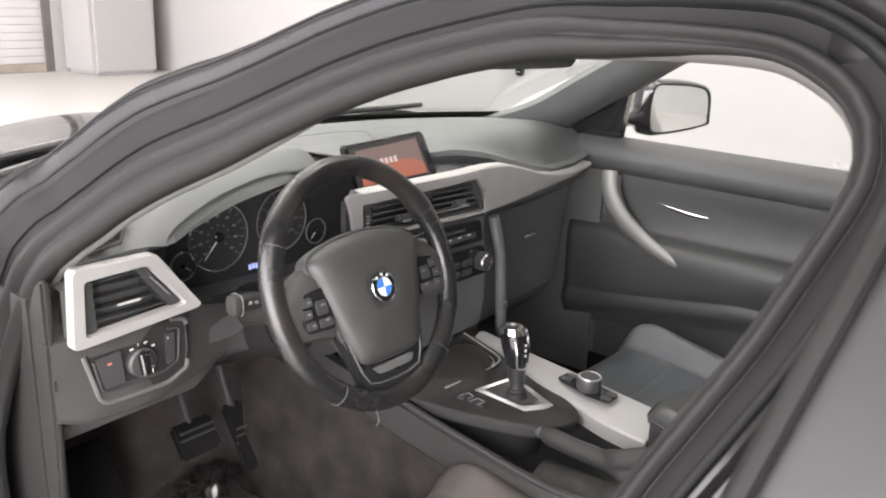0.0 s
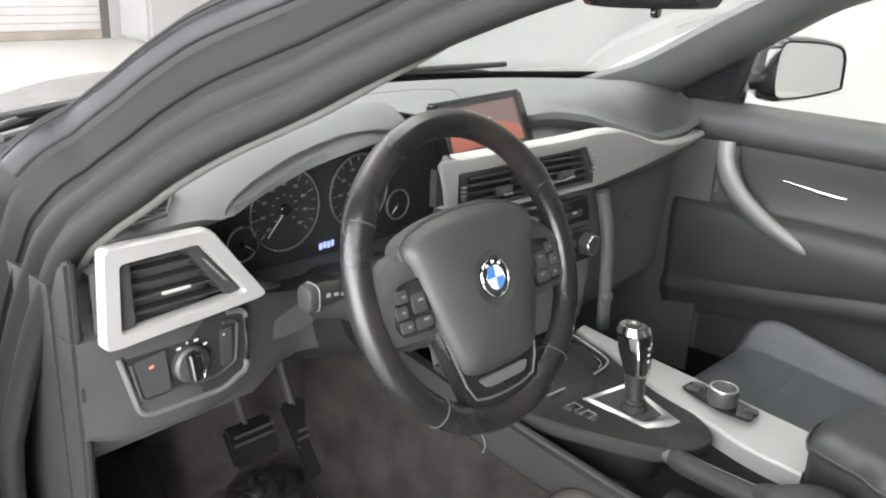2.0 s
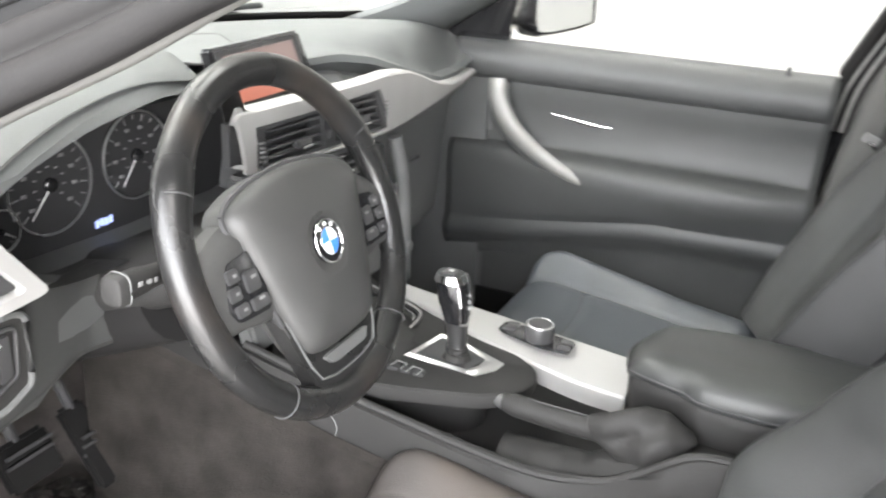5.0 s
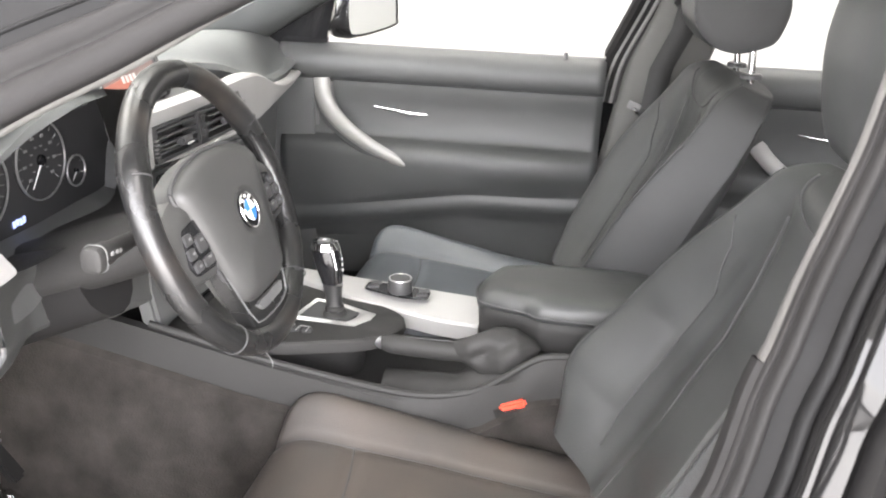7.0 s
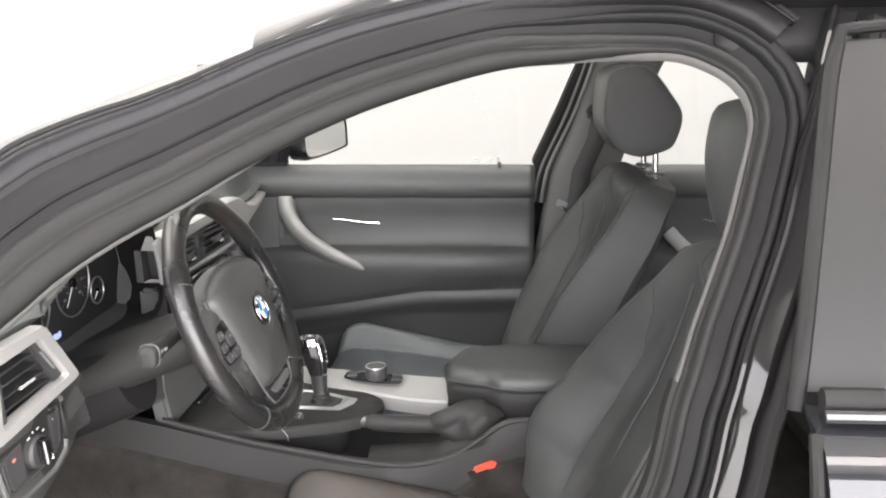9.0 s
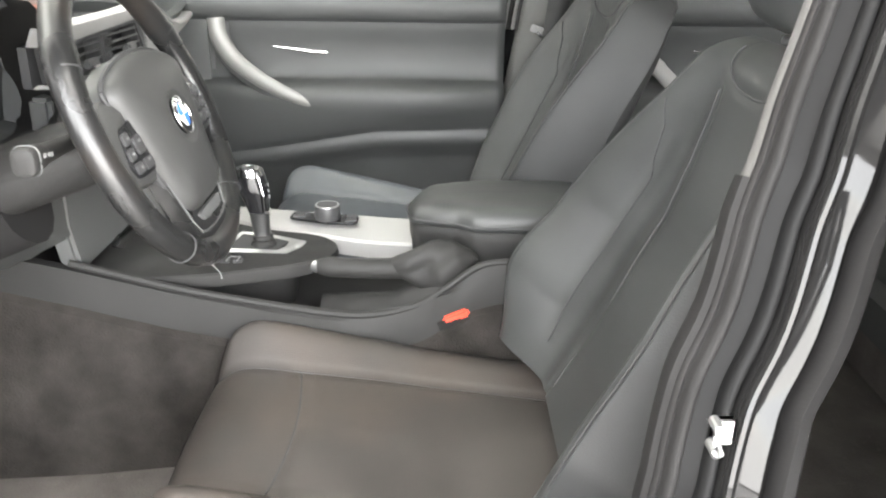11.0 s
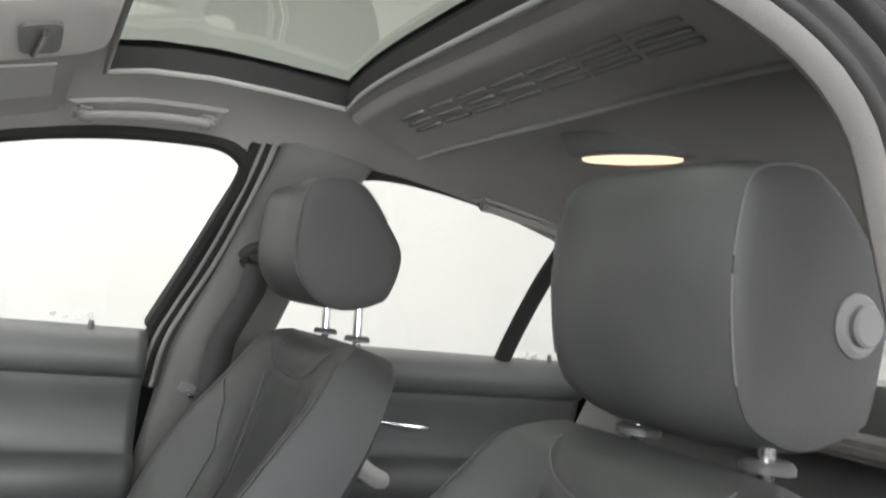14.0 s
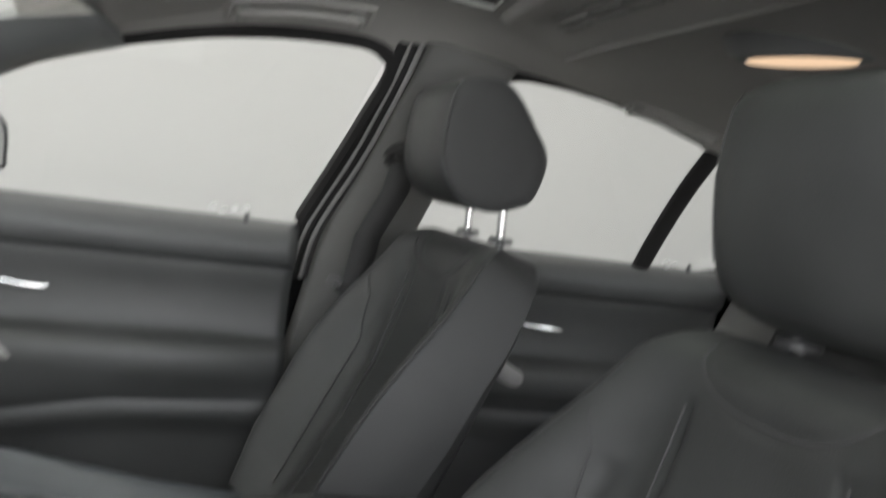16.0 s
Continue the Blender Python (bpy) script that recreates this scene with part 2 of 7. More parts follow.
def disc(bm, centre, u, v, radius, depth, n=32, edge=0.0):
    """A round plate in the plane of u and v, its front at centre, depth behind."""
    c, u, v = Vector(centre), Vector(u).normalized(), Vector(v).normalized()
    w = u.cross(v)
    prof = [(radius, -depth), (radius, -edge), (radius - edge, 0)] if edge else [(radius, -depth), (radius, 0)]
    skin(bm, [[c + (u * math.cos(2 * math.pi * k / n) + v * math.sin(2 * math.pi * k / n)) * r + w * h for k in range(n)] for r, h in prof], True, True)


def slab(bm, outline, thick, bevel=0.0, seg=2):
    """A plate: outline of points in one plane, thickened along thick (a vector), edges rounded."""
    thick = Vector(thick)
    tmp = bmesh.new()
    a = [tmp.verts.new(Vector(p)) for p in outline]
    f = tmp.faces.new(a)
    ex = bmesh.ops.extrude_face_region(tmp, geom=[f])
    bmesh.ops.translate(tmp, vec=thick, verts=[g for g in ex["geom"] if isinstance(g, bmesh.types.BMVert)])
    bmesh.ops.recalc_face_normals(tmp, faces=tmp.faces)
    if bevel:
        bmesh.ops.bevel(tmp, geom=list(tmp.edges), offset=bevel, segments=seg, affect="EDGES", clamp_overlap=True)
    join(bm, tmp)


def join(bm, other):
    me = bpy.data.meshes.new("tmp")
    other.to_mesh(me)
    other.free()
    bm.from_mesh(me)
    bpy.data.meshes.remove(me)


def block(bm, centre, size, bevel=0.0, turn=None, seg=2):
    """A box with rounded edges."""
    tmp = bmesh.new()
    m = (Matrix.Translation(centre) @ (turn.to_4x4() if turn else Matrix.Identity(4))) @ Matrix.Diagonal((*size, 1))
    bmesh.ops.create_cube(tmp, size=1, matrix=m)
    if bevel:
        bmesh.ops.bevel(tmp, geom=list(tmp.edges), offset=bevel, segments=seg, affect="EDGES", clamp_overlap=True)
    join(bm, tmp)


def rot(rx=0, ry=0, rz=0):
    return Euler([radians(a) for a in (rx, ry, rz)]).to_matrix()


def thing(name, place, label, category, group="", kind=""):
    ob = new(name)
    ob.location = place
    ob.empty_display_size = 0.05
    return tagged(ob, label, category, group, kind)


def part(name, bm, material, parent=None, label="", sharp=35, bevel=0.0, solid=0.0, offset=-1.0):
    """One mesh object under a thing or a part. The mesh is in world metres."""
    bmesh.ops.recalc_face_normals(bm, faces=bm.faces)
    me = bpy.data.meshes.new(name)
    bm.to_mesh(me)
    bm.free()
    for poly in me.polygons:
        poly.use_smooth = True
    me.set_sharp_from_angle(angle=radians(sharp))
    me.materials.append(material)
    ob = new(name, me)
    if parent:
        base = Vector((0, 0, 0))
        up = parent
        while up:
            base += up.location
            up = up.parent
        ob.parent = parent
        me.transform(Matrix.Translation(-base))
    if solid:
        s = ob.modifiers.new("thickness", "SOLIDIFY")
        s.thickness, s.offset = solid, offset
    if bevel:
        s = ob.modifiers.new("rounding", "BEVEL")
        s.width, s.segments, s.limit_method, s.angle_limit = bevel, 2, "ANGLE", radians(40)
    if label:
        ob["label"] = label
    return ob


def made(name, build, material, parent=None, label="", **kw):
    bm = bmesh.new()
    build(bm)
    return part(name, bm, material, parent, label, **kw)


def slab_part(name, outline, thick, material, parent=None, label="", bevel=0.0, **kw):
    return made(name, lambda bm: slab(bm, outline, thick, bevel), material, parent, label, **kw)


def block_part(name, centre, size, material, parent=None, label="", bevel=0.0, turn=None, **kw):
    return made(name, lambda bm: block(bm, centre, size, bevel, turn), material, parent, label, **kw)


def tube_part(name, path, r, material, parent=None, label="", n=10, flat=1.0, ref=(0, 0, 1), **kw):
    return made(name, lambda bm: tube(bm, path, r, n, True, flat, ref), material, parent, label, **kw)


def dense(poly, k=6, corner=0.18):
    """An outline with softened corners, with the same number of points for any polygon of that many corners."""
    out = []
    n = len(poly)
    for i in range(n):
        a, b, c = (Vector((*poly[(i + j) % n], 0)) for j in (-1, 0, 1))
        p, q = b.lerp(a, corner), b.lerp(c, corner)
        for t in np.linspace(0, 1, k):
            out.append(tuple(((1 - t) ** 2 * p + 2 * t * (1 - t) * b + t * t * q)[:2]))
    return out


# ---- the hall ----
def flat(name, pts, material, label, category, thick):
    return tagged(slab_part(name, pts, thick, material), label, category, kind="structure")


X0, X1, Y0, Y1, ZC = -4.6, 5.6, -7.5, 10.4, 4.6
flat("floor", [(X0, Y0, 0), (X1, Y0, 0), (X1, Y1, 0), (X0, Y1, 0)], M["floor"], "pale sealed concrete floor of a bright vehicle hall", "floor", (0, 0, -0.2))
flat("ceiling", [(X0, Y0, ZC), (X1, Y0, ZC), (X1, Y1, ZC), (X0, Y1, ZC)], M["ceiling"], "plain white ceiling of the hall", "ceiling", (0, 0, 0.2))
flat("wall_east", [(X1, Y0, 0), (X1, Y1, 0), (X1, Y1, ZC), (X1, Y0, ZC)], M["wall"], "smooth white painted hall wall", "wall", (0.2, 0, 0))
# the opening in this wall is added for the area lamp, out of view
flat("wall_west", [(X0, Y0, 0), (X0, -6.6, 0), (X0, -6.6, 3.7), (X0, 9.6, 3.7), (X0, 9.6, 0), (X0, Y1, 0), (X0, Y1, ZC), (X0, Y0, ZC)], M["wall"], "white painted wall with an added, unseen open bay", "wall", (-0.2, 0, 0))
flat("wall_south", [(X0, Y0, 0), (X1, Y0, 0), (X1, Y0, ZC), (X0, Y0, ZC)], M["wall"], "smooth white painted hall wall", "wall", (0, -0.2, 0))
# north wall with the opening for the shutter
SH = (0.2, 4.30, 3.6)
flat("wall_north", [(X0, Y1, 0), (SH[0], Y1, 0), (SH[0], Y1, SH[2]), (SH[1], Y1, SH[2]), (SH[1], Y1, 0), (X1, Y1, 0), (X1, Y1, ZC), (X0, Y1, ZC)], M["wall"], "smooth white painted wall round a shutter opening", "wall", (0, 0.3, 0))
tagged(made("column", lambda bm: block(bm, (4.88, 10.0, ZC / 2), (0.92, 0.78, ZC - 0.004), 0.05), M["wall"]), "white painted square hall column with rounded corners", "column", kind="structure")

shutter = thing("door_1", (2.25, Y1 + 0.1, 0), "closed grey steel roller shutter in the hall wall", "shutter", kind="structure")
bm = bmesh.new()
block(bm, (0, 0, 0), (SH[1] - SH[0] - 0.02, 0.03, 0.094), 0.012)
slat0 = part("slat", bm, M["shutter"], shutter)
slat0.location = (0, 0, 0.05)
slat0.data.transform(Matrix.Translation(shutter.location))
for i in range(1, 36):
    o = slat0.copy()
    scene.collection.objects.link(o)
    o.location.z = 0.05 + 0.1 * i
block_part("bottom_rail", (2.25, Y1 + 0.07, 0.055), (SH[1] - SH[0], 0.06, 0.105), M["sill"], shutter, "tan stained bottom rail", bevel=0.008)
for x in (SH[0] - 0.0, SH[1]):
    block_part("guide_rail", (x + (0.05 if x < 1 else -0.05), Y1 + 0.03, SH[2] / 2), (0.10, 0.05, SH[2] - 0.01), M["guide"], shutter, "dark steel guide rail", bevel=0.004)

# light panels in the ceiling
light0 = thing("ceiling_light", (0, 0, ZC - 0.03), "large flat white light panel on the hall ceiling", "ceiling light", "hall ceiling lights")
block_part("frame", (0, 0, ZC - 0.025), (1.06, 3.06, 0.045), M["ceiling"], light0, bevel=0.01)
block_part("diffuser", (0, 0, ZC - 0.06), (0.98, 2.98, 0.02), M["panel_light"], light0, "glowing white diffuser", bevel=0.004)
light0.location = (-2.6, 2.2, ZC - 0.03)
for x, y in ((-0.5, 2.6), (1.45, -0.7), (1.6, 3.4), (-2.6, -2.4)):
    copy_thing(light0, pose(x, y, ZC - 0.03))


# ---- car body ----
SLOPE = 0.55


def side_x(z, off=0.0):
    """Half width of the cabin at height z: upright below the belt line, leaning in above it."""
    return 0.735 + off - SLOPE * (z - 0.9) if z > 0.9 else 0.735 + off + min(0.25 * (0.9 - z), 0.06)


# inner edge of the front door opening, as (y, z), from the front foot over the roof to the rear foot
OPENING = [(0.12, 0.30), (0.24, 0.38), (0.305, 0.48), (0.318, 0.58), (0.305, 0.66), (0.297, 0.72), (0.286, 0.775), (0.264, 0.830), (0.231, 0.880), (0.200, 0.914), (0.160, 0.949),
           (0.131, 0.975), (0.069, 1.017), (0.008, 1.051), (-0.046, 1.082), (-0.097, 1.108), (-0.137, 1.127), (-0.214, 1.157), (-0.33, 1.190), (-0.42, 1.198), (-0.475, 1.201), (-0.535, 1.200),
           (-0.567, 1.190), (-0.589, 1.177), (-0.602, 1.160), (-0.605, 1.139), (-0.601, 1.122), (-0.587, 1.08), (-0.572, 1.037), (-0.552, 0.992), (-0.527, 0.936), (-0.507, 0.875), (-0.488, 0.793),
           (-0.462, 0.726), (-0.445, 0.62), (-0.44, 0.50), (-0.46, 0.40), (-0.49, 0.30)]


def opening_frames(sign, n=180, edge=OPENING):
    """Points on the opening with the directions out of the opening (o) and out of the car (w)."""
    yz = curve_pts([(0, y, z) for y, z in edge], n)
    pts = [Vector((sign * side_x(p.z), p.y, p.z)) for p in yz]
    if edge is OPENING:      # the windscreen pillar leans further in than the side of the cabin
        for i, p in enumerate(pts[:n // 2]):
            if p.z > 0.78:
                k = [-0.25, -0.10, 0.0, 0.05, 0.10, 0.19, 0.22, 0.264, 0.30]
                pts[i] = p + Vector((lerp_table(k, [0, 0.008, 0.011, 0.011, 0.007, -0.006, -0.006, 0.0, 0], p.y), 0, lerp_table(k, [0, 0, 0, 0.001, 0.004, 0.004, 0.003, 0, 0], p.y)))
    out = []
    for i, p in enumerate(pts):
        t = (pts[min(i + 1, n - 1)] - pts[max(i - 1, 0)]).normalized()
        lean = SLOPE if p.z > 0.92 else (SLOPE * max(p.z - 0.86, 0) / 0.06)
        w = Vector((sign, 0, lean)).normalized()
        w = (w - t * w.dot(t)).normalized()
        o = t.cross(w) * sign
        out.append((p, o.normalized(), w))
    return out


# the same edge on the passenger side, where the closed door shows its window
OPENING_R = [(0.42, 0.878), (0.288, 0.964), (0.185, 1.023), (0.10, 1.072), (0.01, 1.122), (-0.05, 1.146), (-0.115, 1.167), (-0.184, 1.186), (-0.256, 1.203),
             (-0.358, 1.219), (-0.45, 1.226), (-0.50, 1.225), (-0.530, 1.211), (-0.540, 1.190), (-0.515, 1.118), (-0.487, 1.041), (-0.432, 0.90)]


def ribbon(bm, frames, prof, close=True):
    skin(bm, [[p + o * a + w * b for a, b in prof] for p, o, w in frames], close, False)


car = thing("saloon_car", (0, -0.5, 0), "black saloon car body with the driver's door opening exposed", "car")
FR = {-1: opening_frames(-1), 1: opening_frames(1, 90, OPENING_R)}
for s in (-1, 1):
    sg = 1 if FR[s][len(FR[s]) // 2 - 6][1].z > 0 else -1     # out of the opening is up at the roof
    FR[s] = [(p, o * sg, w) for p, o, w in FR[s]]

BEAD = [(0.001, -0.020), (0.0, -0.011), (0.006, -0.004), (0.016, -0.001), (0.026, -0.004), (0.032, -0.009), (0.038, -0.004), (0.047, 0.0), (0.055, -0.003), (0.060, -0.010), (0.060, -0.020)]
LIP = [(0.073, -0.018), (0.0737, -0.0085), (0.0755, -0.0065), (0.0773, -0.0080), (0.078, -0.018)]
LIP_R = [(0.046, -0.016), (0.0465, -0.006), (0.050, -0.0015), (0.055, -0.004), (0.056, -0.016)]
FRAME = [(0.003, -0.016), (0.030, -0.018), (0.045, -0.018), (0.060, -0.0135), (0.075, -0.0100), (0.090, -0.0065), (0.102, -0.0035), (0.112, -0.002), (0.112, -0.03), (0.003, -0.022)]
FRAME_R = [(0.013, -0.022), (0.022, -0.019), (0.030, -0.018), (0.040, -0.017), (0.056, -0.012), (0.060, -0.004), (0.064, -0.003), (0.072, -0.006), (0.072, -0.03), (0.013, -0.028)]
SKIN = [(0.098, -0.010), (0.104, -0.0035), (0.113, 0.001), (0.124, 0.0055), (0.133, 0.008), (0.140, 0.008), (0.146, 0.005), (0.150, -0.002), (0.152, -0.014), (0.152, -0.03), (0.098, -0.03)]
SKIN_R = [(0.062, -0.006), (0.063, 0.004), (0.067, 0.0095), (0.075, 0.0123), (0.083, 0.012), (0.089, 0.009), (0.094, 0.004), (0.098, -0.004), (0.102, -0.018), (0.102, -0.03), (0.062, -0.03)]
TOP = [k for k, f in enumerate(FR[-1]) if f[0].z > 0.87 and (f[0].y > -0.45 or f[0].z > 1.16)]
BEAD_R = [(0.014, -0.030), (0.0125, -0.022), (0.0125, -0.017), (0.015, -0.0135), (0.0175, -0.015), (0.0185, -0.013), (0.020, -0.008), (0.0235, -0.005), (0.027, -0.007), (0.030, -0.012), (0.029, -0.020)]


def behind(k):
    """How far along the centre pillar: 0 on the windscreen pillar, 1 on the centre pillar."""
    p = FR[-1][k][0]
    t = min(max((-0.30 - p.y) / 0.24, 0), 1) if k < len(FR[-1]) // 2 or p.z > 1.13 else 1.0
    return t * t * (3 - 2 * t)


def broad(k):
    """The windscreen pillar broadens towards its foot."""
    return lerp_table([-0.30, -0.05, 0.10], [0.66, 0.80, 1.03], FR[-1][k][0].y)


def along(frames, first, second):
    """A strip along the opening whose section changes from the windscreen pillar to the centre pillar."""
    def build(bm):
        rows = []
        for k in frames:
            p, o, w = FR[-1][k]
            t = behind(k)
            g = broad(k)
            sec = [(a * g + (c - a * g) * t, b + (d - b) * t) for (a, b), (c, d) in zip(first, second)]
            rows.append([p + o * v.x + w * v.y for v in curve_pts([(a, b, 0) for a, b in sec], 3 * len(sec))])
        skin(bm, rows, True)
    return build


ALL = range(len(FR[-1]))
made("door_seal", along(ALL, BEAD, BEAD_R), M["rubber"], car, "soft black rubber door seal", sharp=60)
made("seal_lip", along(ALL, LIP, LIP_R), M["flange"], car, "thin raised rubber lip", sharp=60)
made("door_frame", along(ALL, FRAME, FRAME_R), M["flange"], car, "satin black painted door frame", sharp=60)
made("roof_rail", along(range(0, TOP[-1]), SKIN, SKIN_R), M["rail"], car, "satin black pillar and roof rail", sharp=60)
GLINT = [(0.1385, 0.004), (0.1395, 0.0090), (0.1415, 0.0098), (0.1435, 0.0080), (0.1445, 0.002)]
OUTER = [(0.112, -0.012), (0.114, 0.002), (0.120, 0.0052), (0.128, 0.0078), (0.136, 0.0088), (0.143, 0.007), (0.149, 0.001), (0.1525, -0.010), (0.153, -0.03), (0.112, -0.03)]
made("outer_pillar_panel", along(range(TOP[0], TOP[-1]), OUTER, [(a - 0.052, b - 0.006) for a, b in OUTER]), M["railgloss"], car, "gloss black outer pillar panel", sharp=60)
made("rain_strip", along(range(TOP[0], TOP[-1]), GLINT, [(a - 0.0435, b - 0.006) for a, b in GLINT]), M["railgloss"], car, "narrow gloss strip along the roof rail", sharp=60)
GUTTER = [(0.153, -0.016), (0.1535, -0.006), (0.157, -0.003), (0.161, -0.005), (0.162, -0.016)]
made("gutter_strip", along(range(TOP[0], TOP[-1]), GUTTER, [(a - 0.050, b) for a, b in GUTTER]), M["rubber"], car, "black rubber strip beside the windscreen", sharp=60)


# the driver's side hinge pillar in front of the rail
def hinge_pillar(bm):
    rows = []
    for p, o, w in FR[-1][:TOP[0] + 3]:
        reach = lerp_table([0.3, 0.66, 0.80, 0.89], [0.34, 0.30, 0.20, 0.162], p.z)
        rows.append([p + o * a + w * b for a, b in ((0.150, -0.02), (0.155, -0.006), (0.5 * (0.155 + reach), -0.004), (reach, -0.004), (reach + 0.004, -0.03))])
    skin(bm, rows)


made("hinge_pillar", hinge_pillar, M["flangematt"], car, "satin black hinge pillar", solid=0.004)

# the driver's side centre pillar: gloss skin behind the frame
pil = opening_frames(-1, 80, [(-0.646, 1.262), (-0.625, 1.20), (-0.610, 1.145), (-0.601, 1.122), (-0.587, 1.08), (-0.572, 1.037), (-0.552, 0.992), (-0.527, 0.936), (-0.507, 0.875), (-0.488, 0.793), (-0.462, 0.726), (-0.445, 0.62), (-0.44, 0.50), (-0.46, 0.40), (-0.49, 0.30)])
pil = [(p, o if o.y < 0 else -o, w) for p, o, w in pil]
PIL = [(0.056, -0.012), (0.0575, 0.004), (0.060, 0.009), (0.0635, 0.0095), (0.067, 0.006), (0.069, 0.0025), (0.071, 0.002), (0.086, 0.006), (0.089, 0.003), (0.091, -0.006), (0.100, -0.012), (0.100, -0.03), (0.056, -0.03)]
made("centre_pillar", lambda bm: ribbon(bm, pil, PIL), M["pillargloss"], car, "gloss black centre pillar")
made("pillar_seal", lambda bm: ribbon(bm, pil, [(0.098, -0.02), (0.098, 0.002), (0.103, 0.010), (0.112, 0.009), (0.117, 0.002), (0.118, -0.02)]), M["rubber"], car, "black rubber rear door seal")


def bolt_plate(bm):
    block(bm, (-0.826, -0.490, 0.730), (0.006, 0.018, 0.024), 0.004)
    tube(bm, [(-0.828, -0.482, 0.740), (-0.842, -0.482, 0.740), (-0.844, -0.482, 0.738), (-0.844, -0.482, 0.724), (-0.842, -0.482, 0.722), (-0.828, -0.482, 0.722)], 0.004)


made("door_striker", bolt_plate, M["satin"], car, "steel door striker")


# upper trim of the driver's centre pillar
def trim_strip(bm):
    fr = [f for k, f in enumerate(FR[-1]) if (k > len(FR[-1]) // 2 and f[0].z > 0.885) or (f[0].z > 1.15 and f[0].y < -0.50)]
    ribbon(bm, fr, [(0.0135, -0.018), (0.0115, -0.022), (0.0100, -0.030), (0.0105, -0.036), (0.014, -0.040), (0.034, -0.044), (0.030, -0.018)])


made("pillar_trim", trim_strip, M["pillarpale"], car, "pale grey upper pillar trim")


def lower_trim(bm):
    fr = [f for f in FR[-1][len(FR[-1]) // 2:] if f[0].z < 0.9]
    ribbon(bm, fr, [(0.013, -0.018), (0.008, -0.022), (0.006, -0.034), (0.010, -0.044), (0.030, -0.046), (0.026, -0.018)])


made("lower_pillar_trim", lower_trim, M["rubber"], car, "black lower pillar trim")


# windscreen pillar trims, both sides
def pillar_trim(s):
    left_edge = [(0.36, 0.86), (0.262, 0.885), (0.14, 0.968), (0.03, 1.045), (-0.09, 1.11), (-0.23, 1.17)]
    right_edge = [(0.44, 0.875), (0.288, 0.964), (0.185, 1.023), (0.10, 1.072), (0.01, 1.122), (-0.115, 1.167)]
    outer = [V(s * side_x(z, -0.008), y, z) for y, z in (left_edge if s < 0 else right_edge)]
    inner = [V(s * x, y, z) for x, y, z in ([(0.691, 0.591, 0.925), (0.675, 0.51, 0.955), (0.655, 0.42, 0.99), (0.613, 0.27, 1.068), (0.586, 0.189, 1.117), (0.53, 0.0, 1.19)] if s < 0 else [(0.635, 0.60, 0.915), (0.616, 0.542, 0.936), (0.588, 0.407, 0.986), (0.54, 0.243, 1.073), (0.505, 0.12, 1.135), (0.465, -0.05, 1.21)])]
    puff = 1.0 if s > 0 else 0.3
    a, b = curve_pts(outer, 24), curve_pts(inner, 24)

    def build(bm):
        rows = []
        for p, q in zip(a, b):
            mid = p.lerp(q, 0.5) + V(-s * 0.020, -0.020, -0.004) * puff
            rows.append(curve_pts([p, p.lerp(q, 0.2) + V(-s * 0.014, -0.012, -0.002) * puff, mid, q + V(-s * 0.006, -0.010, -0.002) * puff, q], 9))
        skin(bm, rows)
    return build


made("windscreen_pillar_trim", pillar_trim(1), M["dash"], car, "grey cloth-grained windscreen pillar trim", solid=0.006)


def left_trim(bm):
    rows = []
    for p, o, w in FR[-1][TOP[0] - 6:TOP[-1]]:
        if p.y > -0.22:
            out = 0.028 * min(max((0.0 - p.y) / 0.20, 0), 1) ** 2
            rows.append([p + o * (a + out) + w * b for a, b in ((0.008, -0.020), (0.003, -0.022), (0.001, -0.026), (0.001, -0.030), (0.006, -0.034), (0.03, -0.040), (0.07, -0.040), (0.07, -0.03), (0.03, -0.03))])
    skin(bm, rows, True, True)


made("windscreen_pillar_trim", left_trim, M["pillarin"], car, "grey cloth-grained windscreen pillar trim", sharp=60)

# windscreen, cowl and bonnet
def screen_pt(u, v, lift=0.0):
    """u from left to right, v from the cowl to the header."""
    hw = lerp_table([0, 1], [0.68, 0.475], v)
    z = lerp_table([0, 0.25, 0.5, 0.75, 1], [0.925, 1.02, 1.10, 1.17, 1.225], v)
    y = lerp_table([0, 1], [0.80, 0.02], v) - 0.17 * u * u * (1 - 0.4 * v)
    return V(u * hw, y, z + lift - 0.035 * u * u)


made("windscreen", lambda bm: skin(bm, [[screen_pt(u, v) for u in np.linspace(-1, 1, 21)] for v in np.linspace(0, 1, 13)]), M["windscreen"], car, "lightly tinted laminated windscreen").visible_shadow = False
made("windscreen_border", lambda bm: skin(bm, [[screen_pt(u, k * (0.045 + 0.10 * u * u), -0.004) for u in np.linspace(-0.98, 0.98, 29)] for k in (0, 0.35, 0.7, 1.0)]), M["rubber"], car, "black border along the foot of the windscreen", solid=0.002)
made("cowl_panel", lambda bm: skin(bm, [[screen_pt(u, 0) + V(0, dy, dz) for u in np.linspace(-1, 1, 21)] for dy, dz in ((-0.03, 0.006), (-0.01, 0.013), (0.05, 0.0), (0.13, -0.02))]), M["rubber"], car, "matt black cowl below the windscreen", solid=0.01)


def bonnet(bm):
    rows = []
    for v in np.linspace(0, 1, 12):
        row = []
        for u in np.linspace(-1, 1, 25):
            y = 0.90 + 0.82 * v - 0.22 * u * u
            z = 0.92 - 0.03 * v - 0.045 * v * v - 0.03 * v ** 12 - 0.03 * abs(u) ** 3 - 0.20 * u * u * v + 0.012 * math.exp(-((abs(u) - 0.62) / 0.1) ** 2) * (1 - v * 0.5)
            row.append(V(u * (0.80 - 0.06 * v), y, z))
        rows.append(row)
    skin(bm, rows)


